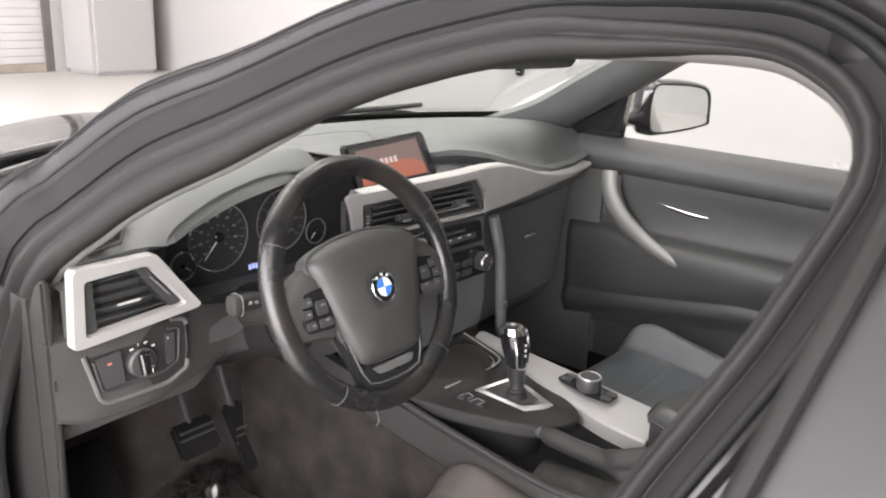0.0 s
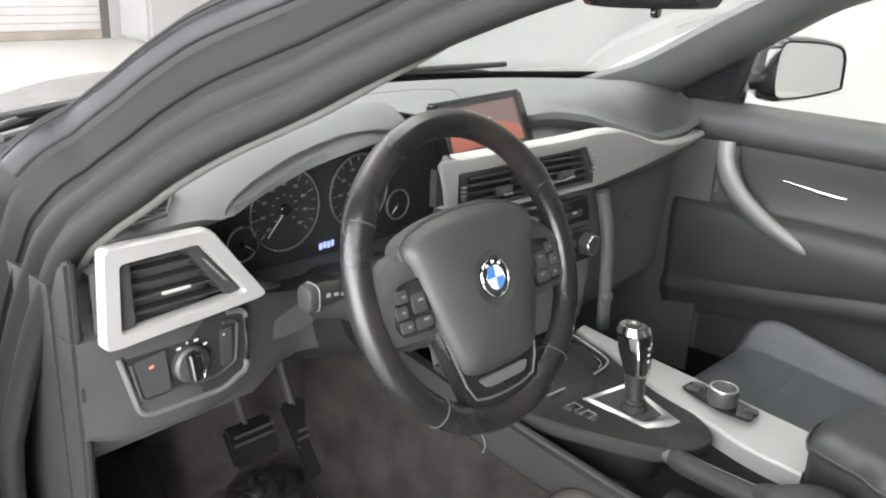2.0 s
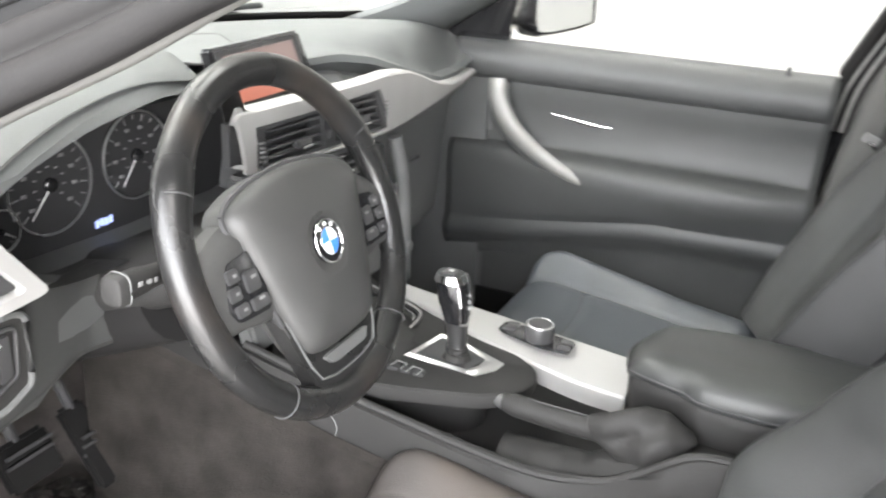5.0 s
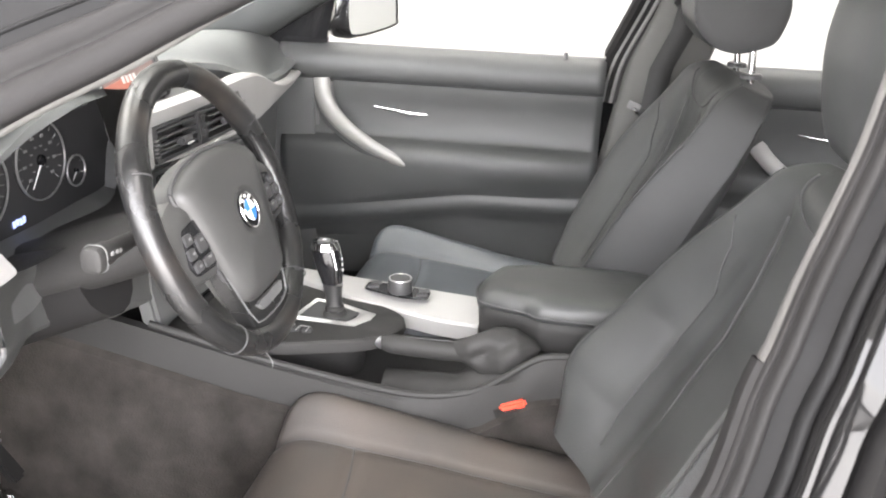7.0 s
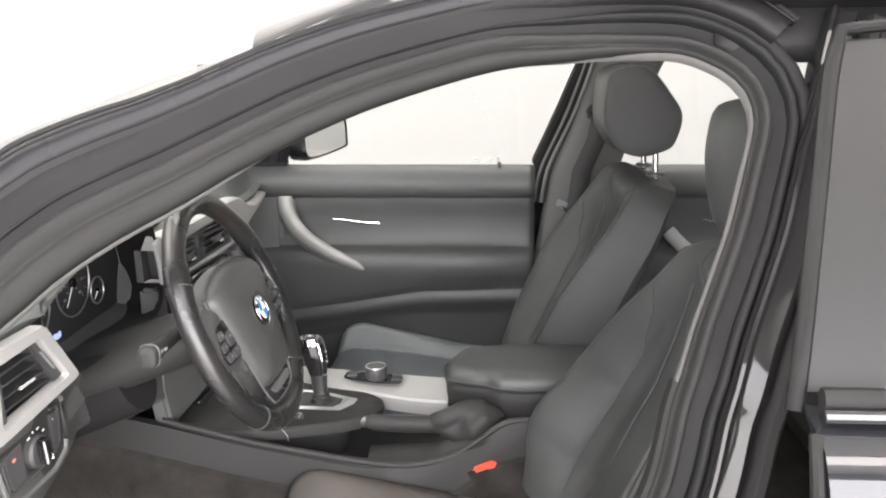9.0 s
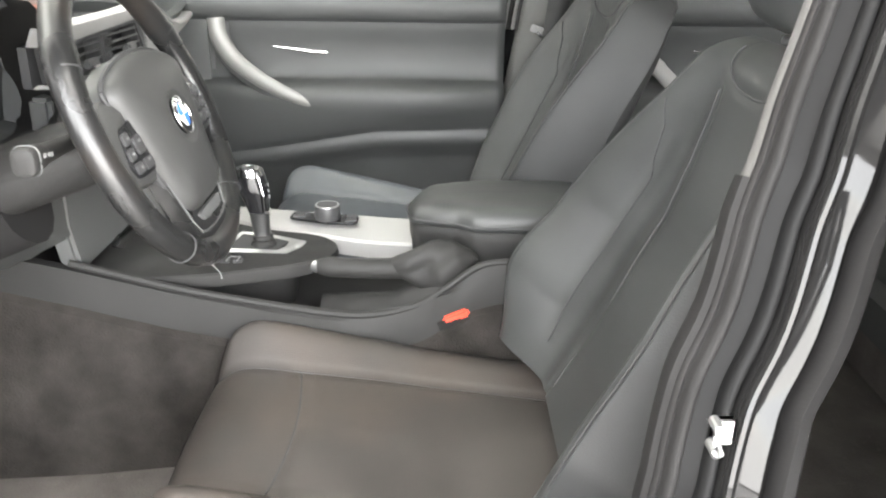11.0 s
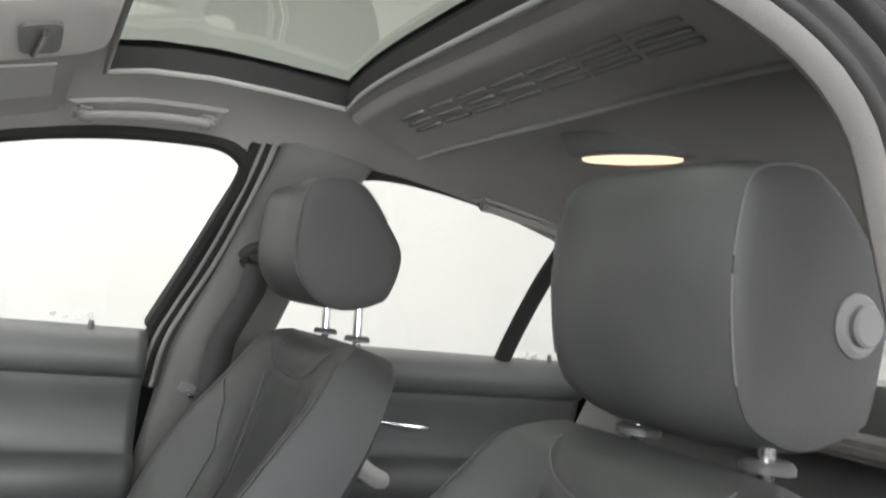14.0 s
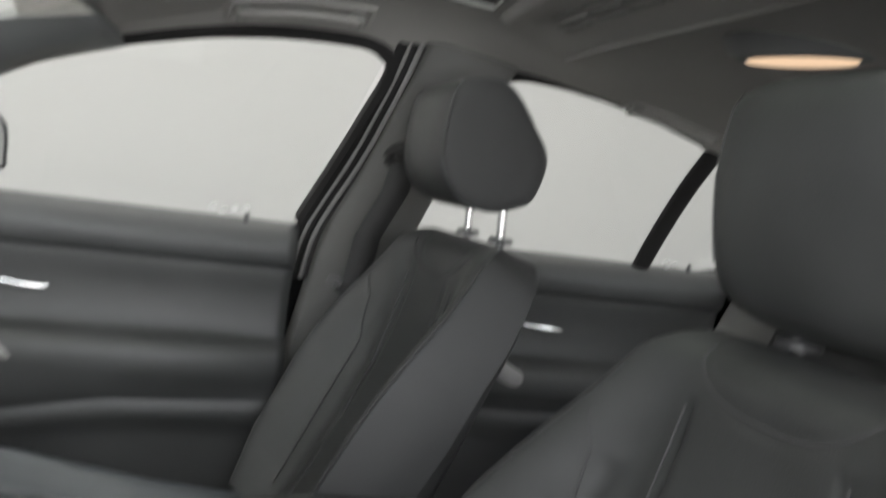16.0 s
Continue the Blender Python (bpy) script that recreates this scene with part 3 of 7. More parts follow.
made("bonnet", bonnet, M["paint"], car, "gloss black bonnet", solid=0.02)


def front_wing(s):
    def build(bm):
        rows = []
        for v in np.linspace(0, 1, 14):
            y = (0.56 if s < 0 else 0.32) + (1.04 if s < 0 else 1.28) * v
            top = 0.90 - 0.03 * v - 0.12 * v * v
            rows.append([V(s * (0.79 - 0.05 * v), y, top), V(s * (0.84 - 0.05 * v), y, top - 0.03), V(s * (0.875 - 0.06 * v), y, top - 0.12), V(s * (0.885 - 0.06 * v), y, 0.55), V(s * (0.87 - 0.06 * v), y, 0.25)])
        skin(bm, rows)
    return build


for s in (-1, 1):
    made("front_wing", front_wing(s), M["paint"], car, "gloss black front wing", solid=0.012)
for x, r in ((-0.32, 18), (0.30, 18)):
    made("wiper", lambda bm: (tube(bm, [(x - 0.3, 0.765 if x > 0 else 0.70, 0.925 if x > 0 else 0.905), (x, 0.80, 0.933), (x + 0.3, 0.785, 0.932)], 0.007, 8), tube(bm, [(x - 0.28, 0.80, 0.915), (x - 0.1, 0.80, 0.935), (x, 0.80, 0.937)], 0.008, 8)), M["vent"], car, "black wiper parked on the glass")

# roof: headliner inside, painted skin outside, with an opening for the glass roof
HU, HF, HB = 0.70, -0.305, -0.655     # roof opening: half width as a share, front and rear edge
RY = [0.02, -0.06, -0.12, -0.20, HF, -0.36, -0.45, -0.54, HB, -0.72, -0.80, -0.92, -1.05, -1.20, -1.35, -1.48]


def roof_pt(x_u, y, lift=0.0):
    ze = lerp_table([-1.48, -1.3, -1.15, -0.85, -0.65, -0.5, -0.36, -0.25, -0.12, -0.05, 0.02], [1.05, 1.12, 1.183, 1.226, 1.234, 1.232, 1.224, 1.208, 1.172, 1.150, 1.115], y)
    zc = lerp_table([-1.48, -1.2, -0.9, -0.75, -0.65, -0.45, -0.35, -0.28, -0.2, -0.12, -0.05, 0.02], [1.13, 1.18, 1.222, 1.276, 1.322, 1.327, 1.318, 1.300, 1.268, 1.240, 1.220, 1.20], y)
    return V(x_u * side_x(ze, 0.004), y, ze + (zc - ze) * (1 - abs(x_u) ** 4) + lift)


US = list(np.linspace(-1, -HU, 8)) + list(np.linspace(-HU, HU, 15))[1:] + list(np.linspace(HU, 1, 8))[1:]


def liner(lift, hole):
    def build(bm):
        back = lambda u, y: V(0, -0.10 * u * u * min(max((y + 0.30) / 0.32, 0), 1) if lift else 0, 0)
        vs = [[bm.verts.new(roof_pt(u, y, lift) + back(u, y)) for u in US] for y in RY]
        for row in vs:      # tucked behind the driver's side frame
            for v in row:
                v.co.x = max(v.co.x, -side_x(v.co.z, (0.03 if lift else -0.021) - (0.095 if lift else 0.045) * min(max((v.co.y + 0.36) / 0.12, 0), 1)))
        for j in range(len(RY) - 1):
            for i in range(len(US) - 1):
                if hole and abs(US[i] + US[i + 1]) / 2 < HU and HB < (RY[j] + RY[j + 1]) / 2 < HF:
                    continue
                bm.faces.new((vs[j][i], vs[j][i + 1], vs[j + 1][i + 1], vs[j + 1][i]))
    return build


made("headliner", liner(0, True), M["headliner"], car, "woven grey headliner")
made("roof_panel", liner(0.045, True), M["paint"], car, "gloss black roof skin")


def roof_side(bm):
    rows = []
    for y in np.linspace(-0.42, -1.45, 24):
        z = lerp_table([-1.45, -1.3, -1.15, -0.9, -0.7, -0.42], [1.10, 1.165, 1.218, 1.252, 1.262, 1.268], y)
        x = -side_x(z, 0.052)
        q = roof_pt(-0.95, y, 0.055)
        rows.append([V(x + 0.03, y, z - 0.004), V(x, y, z), V(x - 0.004, y, z + 0.006), V(x * 0.985, y, z + 0.02), q.lerp(V(x, y, z), 0.3) + V(0, 0, 0.006), q])
    skin(bm, rows)


made("roof_side", roof_side, M["paint"], car, "gloss black roof edge above the rear door")


made("side_header", lambda bm: skin(bm, [[V(-side_x(z, off), y, z) for z, off in ((1.190, -0.030), (1.212, -0.020), (1.230, -0.016), (1.250, -0.015), (1.258, 0.0), (1.268, 0.03))] for y in np.linspace(-0.58, -1.0, 12)]), M["rail"], car, "satin black rail above the rear door", solid=0.004)


def well(bm):
    hx = HU
    loop = [roof_pt(u, HB) for u in np.linspace(-hx, hx, 12)] + [roof_pt(hx, y) for y in (-0.5, -0.4)] + [roof_pt(u, HF) for u in np.linspace(hx, -hx, 12)] + [roof_pt(-hx, y) for y in (-0.4, -0.5)]
    skin(bm, [[p for p in loop], [p + V(0, 0, 0.012) for p in loop], [V(p.x * 0.985, p.y, p.z + 0.036) for p in loop]], True)


made("sunroof_well", well, M["rubber"], car, "dark lining of the roof opening")


def well_rim(bm):
    hx = HU + 0.005
    loop = [roof_pt(u, HB - 0.003) for u in np.linspace(-hx, hx, 14)] + [roof_pt(hx, y) for y in (-0.54, -0.45, -0.36)] + [roof_pt(u, HF + 0.003) for u in np.linspace(hx, -hx, 14)] + [roof_pt(-hx, y) for y in (-0.36, -0.45, -0.54)]
    tube(bm, loop + loop[:2], 0.005, 8, False)


made("sunroof_rim", well_rim, M["pillar"], car, "rounded grey rim of the roof opening")
made("glass_roof", lambda bm: skin(bm, [[roof_pt(u, y, 0.034) for u in np.linspace(-HU - 0.01, HU + 0.01, 9)] for y in (HB - 0.01, -0.5, -0.4, HF + 0.01)]), M["roofpane"], car, "green-tinted glass roof panel").visible_shadow = False


def rear_ledge(bm):
    rows = []
    for v, dz in ((0.0, -0.001), (0.06, -0.007), (0.14, -0.008), (0.2, -0.004), (0.8, -0.004), (0.88, -0.008), (0.95, -0.007), (1.0, -0.001)):
        rows.append([roof_pt(u, HB - 0.010 - 0.13 * v - 0.012 * (1 - u * u), dz) for u in np.linspace(-0.72, 0.72, 21)])
    skin(bm, rows)


made("wind_ledge", rear_ledge, M["headliner"], car, "raised grey ledge behind the roof opening")
made("ledge_lip", lambda bm: tube(bm, curve_pts([roof_pt(-0.70, HB - 0.02, -0.012), roof_pt(-0.725, HB - 0.08, -0.010), roof_pt(-0.69, HB - 0.135, -0.011)] + [roof_pt(u, HB - 0.131 - 0.012 * (1 - u * u), -0.012) for u in np.linspace(-0.6, 0.7, 8)], 50), 0.004, 8), M["headliner"], car, "raised lip of the ledge")
for k, (a, b) in enumerate(((-0.56, -0.42), (-0.40, -0.26), (-0.24, -0.1), (-0.08, 0.06), (0.08, 0.22), (0.24, 0.38), (0.4, 0.54))):
    for d in (0.052, 0.066, 0.080):
        made("ledge_slot", lambda bm: skin(bm, [[roof_pt(u, HB - d - w - 0.012 * (1 - u * u), -0.0055) for u in np.linspace(a, b, 5)] for w in (0.0, 0.006)]), M["pillar"], car, "dark slot", solid=0.002)

# right side: window frame, centre pillar, rear quarter
bm = bmesh.new()
ribbon(bm, [f for f in FR[1][20:] if f[0].z > 0.9], [(-0.001, 0.002), (0.0, -0.010), (0.010, -0.014), (0.022, -0.010), (0.026, 0.01), (0.0, 0.014)])
part("door_seal", bm, M["rubber"], car, "soft black rubber door seal")


def pillar_inside(bm):
    a = curve_pts([V(side_x(z, -0.012), y, z) for y, z in ((-0.43, 0.52), (-0.462, 0.70), (-0.492, 0.88), (-0.537, 1.02), (-0.574, 1.15), (-0.590, 1.205), (-0.60, 1.25))], 18)
    b = curve_pts([V(side_x(z, -0.012), y, z) for y, z in ((-0.65, 0.52), (-0.650, 0.70), (-0.660, 0.88), (-0.690, 1.02), (-0.727, 1.15), (-0.746, 1.20), (-0.765, 1.235))], 18)
    skin(bm, [curve_pts([p, p + V(-0.012, -0.008, 0), p + V(-0.022, -0.024, 0), p.lerp(q, 0.5) + V(-0.032, 0, 0), q + V(-0.020, 0.012, 0), q], 11) for p, q in zip(a, b)])


made("centre_pillar_trim", pillar_inside, M["pillarin"], car, "dark grey centre pillar trim", solid=0.006)


def quarter(bm):
    a = [V(side_x(z, -0.01), y, z) for y, z in ((-1.38, 0.62), (-1.46, 0.92), (-1.44, 1.0), (-1.38, 1.10), (-1.30, 1.17), (-1.24, 1.215))]
    b = [V(x, y, z) for x, y, z in ((0.60, -1.75, 0.62), (0.60, -1.75, 0.90), (0.56, -1.62, 1.02), (0.52, -1.52, 1.10), (0.48, -1.46, 1.17), (0.40, -1.42, 1.21))]
    p, q = curve_pts(a, 14), curve_pts(b, 14)
    skin(bm, [[m.lerp(n, t) + V(-0.02 * math.sin(math.pi * t), 0, 0) for t in np.linspace(0, 1, 7)] for m, n in zip(p, q)])


made("rear_pillar_trim", quarter, M["pillar"], car, "grey rear pillar trim", solid=0.01)
bm = bmesh.new()
quarter(bm)
bmesh.ops.scale(bm, vec=(-1, 1, 1), verts=bm.verts)
part("rear_pillar_trim", bm, M["pillar"], car, "grey rear pillar trim", solid=0.01)
made("rear_window", lambda bm: skin(bm, [[V(u * w, y - 0.06 * (1 - u * u), z) for u in np.linspace(-1, 1, 9)] for w, y, z in ((0.50, -1.44, 1.19), (0.54, -1.62, 1.06), (0.60, -1.80, 0.92))]), M["windscreen"], car, "sloping rear window glass").visible_shadow = False
block_part("parcel_shelf", (0, -1.56, 0.86), (1.2, 0.44, 0.03), M["carpet"], car, "black carpeted parcel shelf", bevel=0.01)

# floor pan, tunnel, sills, bulkheads
block_part("floor_pan", (0, -0.35, 0.20), (1.5, 2.3, 0.06), M["carpet"], car, "charcoal carpeted cabin floor", bevel=0.01)
block_part("bulkhead", (0, 0.78, 0.52), (1.5, 0.05, 0.72), M["carpet"], car, "dark carpeted bulkhead")
block_part("toe_board", (0, 0.70, 0.33), (1.48, 0.34, 0.03), M["carpet"], car, "sloping carpeted toe board", turn=rot(48), bevel=0.008)
for s in (-1, 1):
    block_part("sill", (s * 0.79, -0.2, 0.27), (0.13, 2.2, 0.12), M["flange"], car, "painted door sill", bevel=0.02)
    # driver's side in darker plastic, its shade put into the colour
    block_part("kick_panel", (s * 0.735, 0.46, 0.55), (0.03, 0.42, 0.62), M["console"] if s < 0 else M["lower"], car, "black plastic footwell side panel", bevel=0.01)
block_part("rear_floor", (0, -1.35, 0.42), (1.46, 0.5, 0.4), M["carpet"], car, "carpeted base under the rear bench", bevel=0.03)

# wheels on which the car stands
for x in (-0.77, 0.77):
    for y in (1.18, -1.62):
        def tyre(bm):
            sgn = 1 if x > 0 else -1
            prof = [(0.205, -0.09), (0.27, -0.105), (0.305, -0.085), (0.316, -0.05), (0.316, 0.05), (0.305, 0.085), (0.27, 0.105), (0.205, 0.09)]
            skin(bm, [[V(x + sgn * w, y + r * math.cos(a), 0.316 + r * math.sin(a)) for r, w in prof] for a in np.linspace(0, 2 * math.pi, 40)], True)
            bmesh.ops.remove_doubles(bm, verts=bm.verts, dist=1e-5)
        wheel_ob = made("wheel", tyre, M["rubber"], car, "black rubber tyre")
        made("rim", lambda bm: disc(bm, (x + (0.07 if x > 0 else -0.07), y, 0.316), (0, 1 if x > 0 else -1, 0), (0, 0, 1), 0.21, 0.12, 32, 0.01), M["satin"], wheel_ob, "plain silver rim")
made("boot_lid", lambda bm: skin(bm, [[V(u * w, y - 0.05 * (1 - u * u), z) for u in np.linspace(-1, 1, 13)] for w, y, z in ((0.62, -1.78, 0.93), (0.66, -1.95, 0.90), (0.70, -2.10, 0.86), (0.74, -2.14, 0.70), (0.76, -2.12, 0.35))]), M["paint"], car, "gloss black boot", solid=0.01)
made("front_bumper", lambda bm: skin(bm, [[V(u * w, y - 0.22 * u * u, z - 0.19 * u * u * k) for u in np.linspace(-1, 1, 17)] for w, y, z, k in ((0.80, 1.70, 0.815, 1.0), (0.82, 1.78, 0.72, 0.5), (0.83, 1.82, 0.5, 0.0), (0.82, 1.78, 0.25, 0.0))]), M["paint"], car, "gloss black nose", solid=0.01)
for s in (-1, 1):
    made("rear_wing", lambda bm: skin(bm, [[V(s * w, y, z) for w, z in ((0.64 + 0.06 * k, 0.93 - 0.05 * k), (0.82, 0.90 - 0.05 * k), (0.885, 0.80), (0.89, 0.55), (0.87, 0.28))] for y, k in ((-1.41, 0.0), (-1.6, 0.2), (-1.8, 0.5), (-2.0, 0.8), (-2.10, 1.0))]), M["paint"], car, "gloss black rear wing", solid=0.01)
made("outer_door", lambda bm: skin(bm, [curve_pts([(0.80, y, 0.893), (0.84, y, 0.885), (0.868, y, 0.868), (0.885, y, 0.82), (0.892, y, 0.70), (0.888, y, 0.5), (0.87, y, 0.28)], 16) for y in np.linspace(0.34, -1.42, 20)]), M["paint"], car, "gloss black flank of the closed doors", solid=0.008)

# right exterior mirror
mir = thing("door_mirror", (0.86, 0.18, 0.93), "black door mirror with a pale reflecting glass", "door mirror")
mi, mo = V(0.815, 0.203, 0.0), V(0.965, 0.114, 0.0)
mn = V(-(mo - mi).y, (mo - mi).x, 0).normalized()
mn = mn if mn.y > 0 else -mn


def mirror_outline(grow):
    o = [(-0.02, 0.925), (0.0, 1.026), (0.28, 1.037), (0.80, 1.031), (1.0, 1.012), (1.04, 0.95), (0.98, 0.927), (0.2, 0.907)]
    c = V(0.5, 0.975, 0)
    return curve_pts([mi.lerp(mo, c.x + (a - c.x) * grow) + V(0, 0, c.y + (b - c.y) * grow) for a, b in o], 40, True)


def mirror_shell(bm):
    rows = [[p for p in mirror_outline(0.90)], [p - mn * 0.012 for p in mirror_outline(0.98)], [p - mn * 0.004 for p in mirror_outline(1.06)], [p + mn * 0.03 for p in mirror_outline(1.12)], [p + mn * 0.075 for p in mirror_outline(1.0)], [p + mn * 0.11 for p in mirror_outline(0.6)]]
    skin(bm, rows, True, True)


made("housing", mirror_shell, M["gloss"], mir, "gloss black mirror housing")
made("mirror_glass", lambda bm: skin(bm, [[p - mn * 0.006 for p in mirror_outline(0.93)], [p - mn * 0.009 for p in mirror_outline(0.91)]], True, True), M["mirror"], mir, "silvered mirror glass")
tube_part("arm", [(0.86, 0.25, 0.945), (0.80, 0.26, 0.935), (0.73, 0.28, 0.93)], [0.03, 0.026, 0.03], M["gloss"], mir, "black mirror arm", n=12, flat=0.6)


# ---- dashboard ----
dash = thing("dashboard", (0, 0.4, 0.6), "dark grey soft dashboard with matt silver trim", "dashboard")
DX = [-0.74, -0.62, -0.57, -0.53, -0.46, -0.37, -0.28, -0.24, -0.20, -0.12, 0.13, 0.19, 0.25, 0.40, 0.52, 0.62, 0.70, 0.74]
DLZ = [0.897, 0.899, 0.908, 0.928, 0.953, 0.969, 0.965, 0.948, 0.930, 0.912, 0.910, 0.921, 0.912, 0.868, 0.842, 0.845, 0.862, 0.868]
DLY = [0.215, 0.215, 0.212, 0.208, 0.205, 0.205, 0.22, 0.27, 0.36, 0.385, 0.385, 0.33, 0.295, 0.275, 0.28, 0.29, 0.295, 0.30]


def dash_row(x):
    y, z = lerp_table(DX, DLY, x), lerp_table(DX, DLZ, x)
    cy = 0.80 - 0.17 * min((x / 0.72) ** 2, 1)
    far = 0.938 - 0.02 * abs(x / 0.72) ** 4 - 0.019 * min(max((-0.48 - x) / 0.12, 0), 1)
    crown = max(z + 0.005, far)
    u = lerp_table([-0.62, -0.55, -0.24, -0.19], [0, 1, 1, 0], x)
    edge = [(x, y + 0.03 + 0.03 * u, z - 0.03 + 0.006 * u), (x, y + 0.004 + 0.008 * u, z - 0.012 - 0.006 * u), (x, y + 0.002 - 0.002 * u, z - 0.002 - 0.012 * u), (x, y + 0.010 + 0.010 * u, z + 0.001 + 0.002 * u), (x, y + 0.02 + 0.022 * u, z + 0.004 + 0.012 * u), (x, y + 0.03 + 0.022 * u, z + 0.0045 + 0.0145 * u)]
    return curve_pts(edge + [(x, y + 0.09 + 0.01 * u, max(crown, z + 0.018 * u)), (x, (y + cy) / 2 + 0.03, far + 0.3 * (crown - far)), (x, cy - 0.07, far - 0.012), (x, cy, far - 0.03)], 34)


def pad_row(x):
    """The pad narrows in front of the windscreen pillar."""
    if x > -0.5:
        return dash_row(x)
    return [V(-0.5 + (x + 0.5) * (lerp_table([0.225, 0.26, 0.32, 0.80], [-0.716, -0.694, -0.655, -0.60], p.y) + 0.5) / -0.224, p.y, p.z) for p in dash_row(x)]


made("dash_pad", lambda bm: skin(bm, [pad_row(x) for x in np.linspace(-0.724, 0.74, 74)]), M["dash"], dash, "soft grained dashboard pad")
GR = dense([(-0.166, 0.50), (-0.07, 0.55), (0.05, 0.545), (0.105, 0.51), (0.03, 0.40), (-0.10, 0.365)], corner=0.12)


def pad_top(x, y):
    row = dash_row(x)
    return float(np.interp(y, [p.y for p in row[8:]], [p.z for p in row[8:]]))


made("speaker_grille", lambda bm: skin(bm, [[V(-0.03 + (a + 0.03) * k, 0.46 + (b - 0.46) * k, pad_top(-0.03 + (a + 0.03) * k, 0.46 + (b - 0.46) * k) + 0.0025) for a, b in GR] for k in (1.0, 0.75, 0.5, 0.25, 0.02)], True, True), M["dash"], dash, "fine grained speaker grille")
tube_part("pad_seam", [V(a, b, pad_top(a, b) + 0.0015) for a, b in GR + GR[:1]], 0.0018, M["console"], dash, n=6)



# body of the dash behind the trim
def dash_front(bm):
    rows = []
    for x in np.linspace(-0.722, 0.74, 60):
        y, z = lerp_table(DX, DLY, x), lerp_table(DX, DLZ, x)
        fy = lerp_table([-0.74, -0.5, -0.3, -0.2, 0.17, 0.2, 0.26, 0.74], [0.225, 0.235, 0.27, 0.25, 0.245, 0.26, 0.34, 0.36], x)
        cl = lerp_table([-0.58, -0.53, -0.13, -0.10], [0, 1, 1, 0], x)
        up = max(fy, y + 0.01) + 0.12 * cl
        lowz = lerp_table([-0.74, -0.48, -0.46, -0.26, -0.24, 0.2, 0.26, 0.74], [0.62, 0.62, 0.66, 0.64, 0.60, 0.50, 0.44, 0.44], x)
        rows.append([V(x, y + 0.03, z - 0.03), V(x, up, z - 0.035), V(x, fy + 0.12 * cl, 0.775 + 0.02 * (1 - cl)), V(x, fy + 0.012, 0.76), V(x, fy + 0.005, 0.72), V(x, fy + 0.02, (0.72 + lowz) / 2), V(x, fy + 0.05, lowz + 0.01), V(x, fy + 0.10, lowz), V(x, 0.72, lowz + 0.04)])
    skin(bm, rows)


made("dash_body", dash_front, M["lower"], dash, "hard dark lower dashboard")


def frame_plate(name, outer, inner, y, depth, material, parent, label, bev=0.003):
    """A flat frame in a plane facing the cabin: an outer outline with an opening."""
    def build(bm):
        n = len(outer)
        f = [V(a, y + k, b) for (a, b), k in zip(outer, [0] * n)]
        g = [V(a, y, b) for a, b in inner]
        d = V(0, depth, 0)
        o2 = [p + (p - sum(f, V(0, 0, 0)) / n).normalized() * 0.0 + d for p in f]
        rows = [o2, [p.lerp(q, 0.0) + V(0, bev, 0) for p, q in zip(f, g)], [p.lerp(q, 0.08) for p, q in zip(f, g)], [p.lerp(q, 0.90) for p, q in zip(f, g)], [p + V(0, bev * 1.5, 0) for p in g], [p + d for p in g]]
        skin(bm, rows, True)
    return made(name, build, material, parent, label, sharp=50)


# driver's side outer vent
lv = thing("side_vent", (-0.63, 0.21, 0.84), "silver framed air vent with black slats", "air vent")
VO = [(-0.720, 0.896), (-0.603, 0.894), (-0.533, 0.802), (-0.726, 0.789)]
VI = [(-0.7035, 0.876), (-0.617, 0.879), (-0.563, 0.8135), (-0.7065, 0.8045)]
frame_plate("trim_frame", dense(VO, corner=0.08), dense(VI, corner=0.08), 0.196, 0.016, M["silver"], lv, "matt silver vent frame")
slab_part("vent_box", [V(a, 0.248, b) for a, b in VI], (0, 0.02, 0), M["dark"], lv, "dark vent cavity")
slab_part("side_cheek", [V(-0.7035, 0.203, 0.876), V(-0.690, 0.203, 0.876), V(-0.688, 0.203, 0.806), V(-0.7065, 0.203, 0.8045)], (0, 0.03, 0), M["vent"], lv, bevel=0.002)
slab_part("thumbwheel_cheek", [V(-0.633, 0.203, 0.879), V(-0.617, 0.203, 0.879), V(-0.563, 0.203, 0.8145), V(-0.584, 0.203, 0.813)], (0, 0.03, 0), M["vent"], lv, bevel=0.002)
for i in range(4):
    z = 0.8165 + i * 0.0148
    xr = -0.586 - (z - 0.814) * 0.72
    block_part("slat", ((-0.690 + xr) / 2, 0.222, z), (xr + 0.690, 0.034, 0.0016), M["vent"], lv, turn=rot(-8), bevel=0.0006)
block_part("slider", (-0.643, 0.203, 0.8345), (0.034, 0.005, 0.0032), M["pale"], lv, "bright vent slider", bevel=0.0015)
for i in range(7):
    block_part("ridge", (-0.609 + 0.0038 * i, 0.2015, 0.8595 - 0.0045 * i), (0.0055, 0.003, 0.0016), M["dialprint"], lv, turn=rot(0, 35, 0))

# demister grille in the corner of the pad
dv = thing("demister_grille", (-0.64, 0.25, 0.915), "small black ribbed demister grille in the dashboard", "air vent")
dq = [V(a, b, pad_top(a, b) + 0.002) for a, b in ((-0.688, 0.236), (-0.680, 0.216), (-0.640, 0.220), (-0.590, 0.288), (-0.622, 0.294))]
made("grille_bed", lambda bm: skin(bm, [[dq[0].lerp(dq[4], t) + V(0, 0, 0.0016), dq[0].lerp(dq[4], t).lerp(dq[1].lerp(dq[2], 0.5).lerp(dq[3], t), 0.5) + V(0, 0, 0.0026), dq[1].lerp(dq[2], 0.3).lerp(dq[3], t) + V(0, 0, 0.0016)] for t in np.linspace(0, 1, 9)]), M["console"], dv, "dark grille bed", solid=0.003)
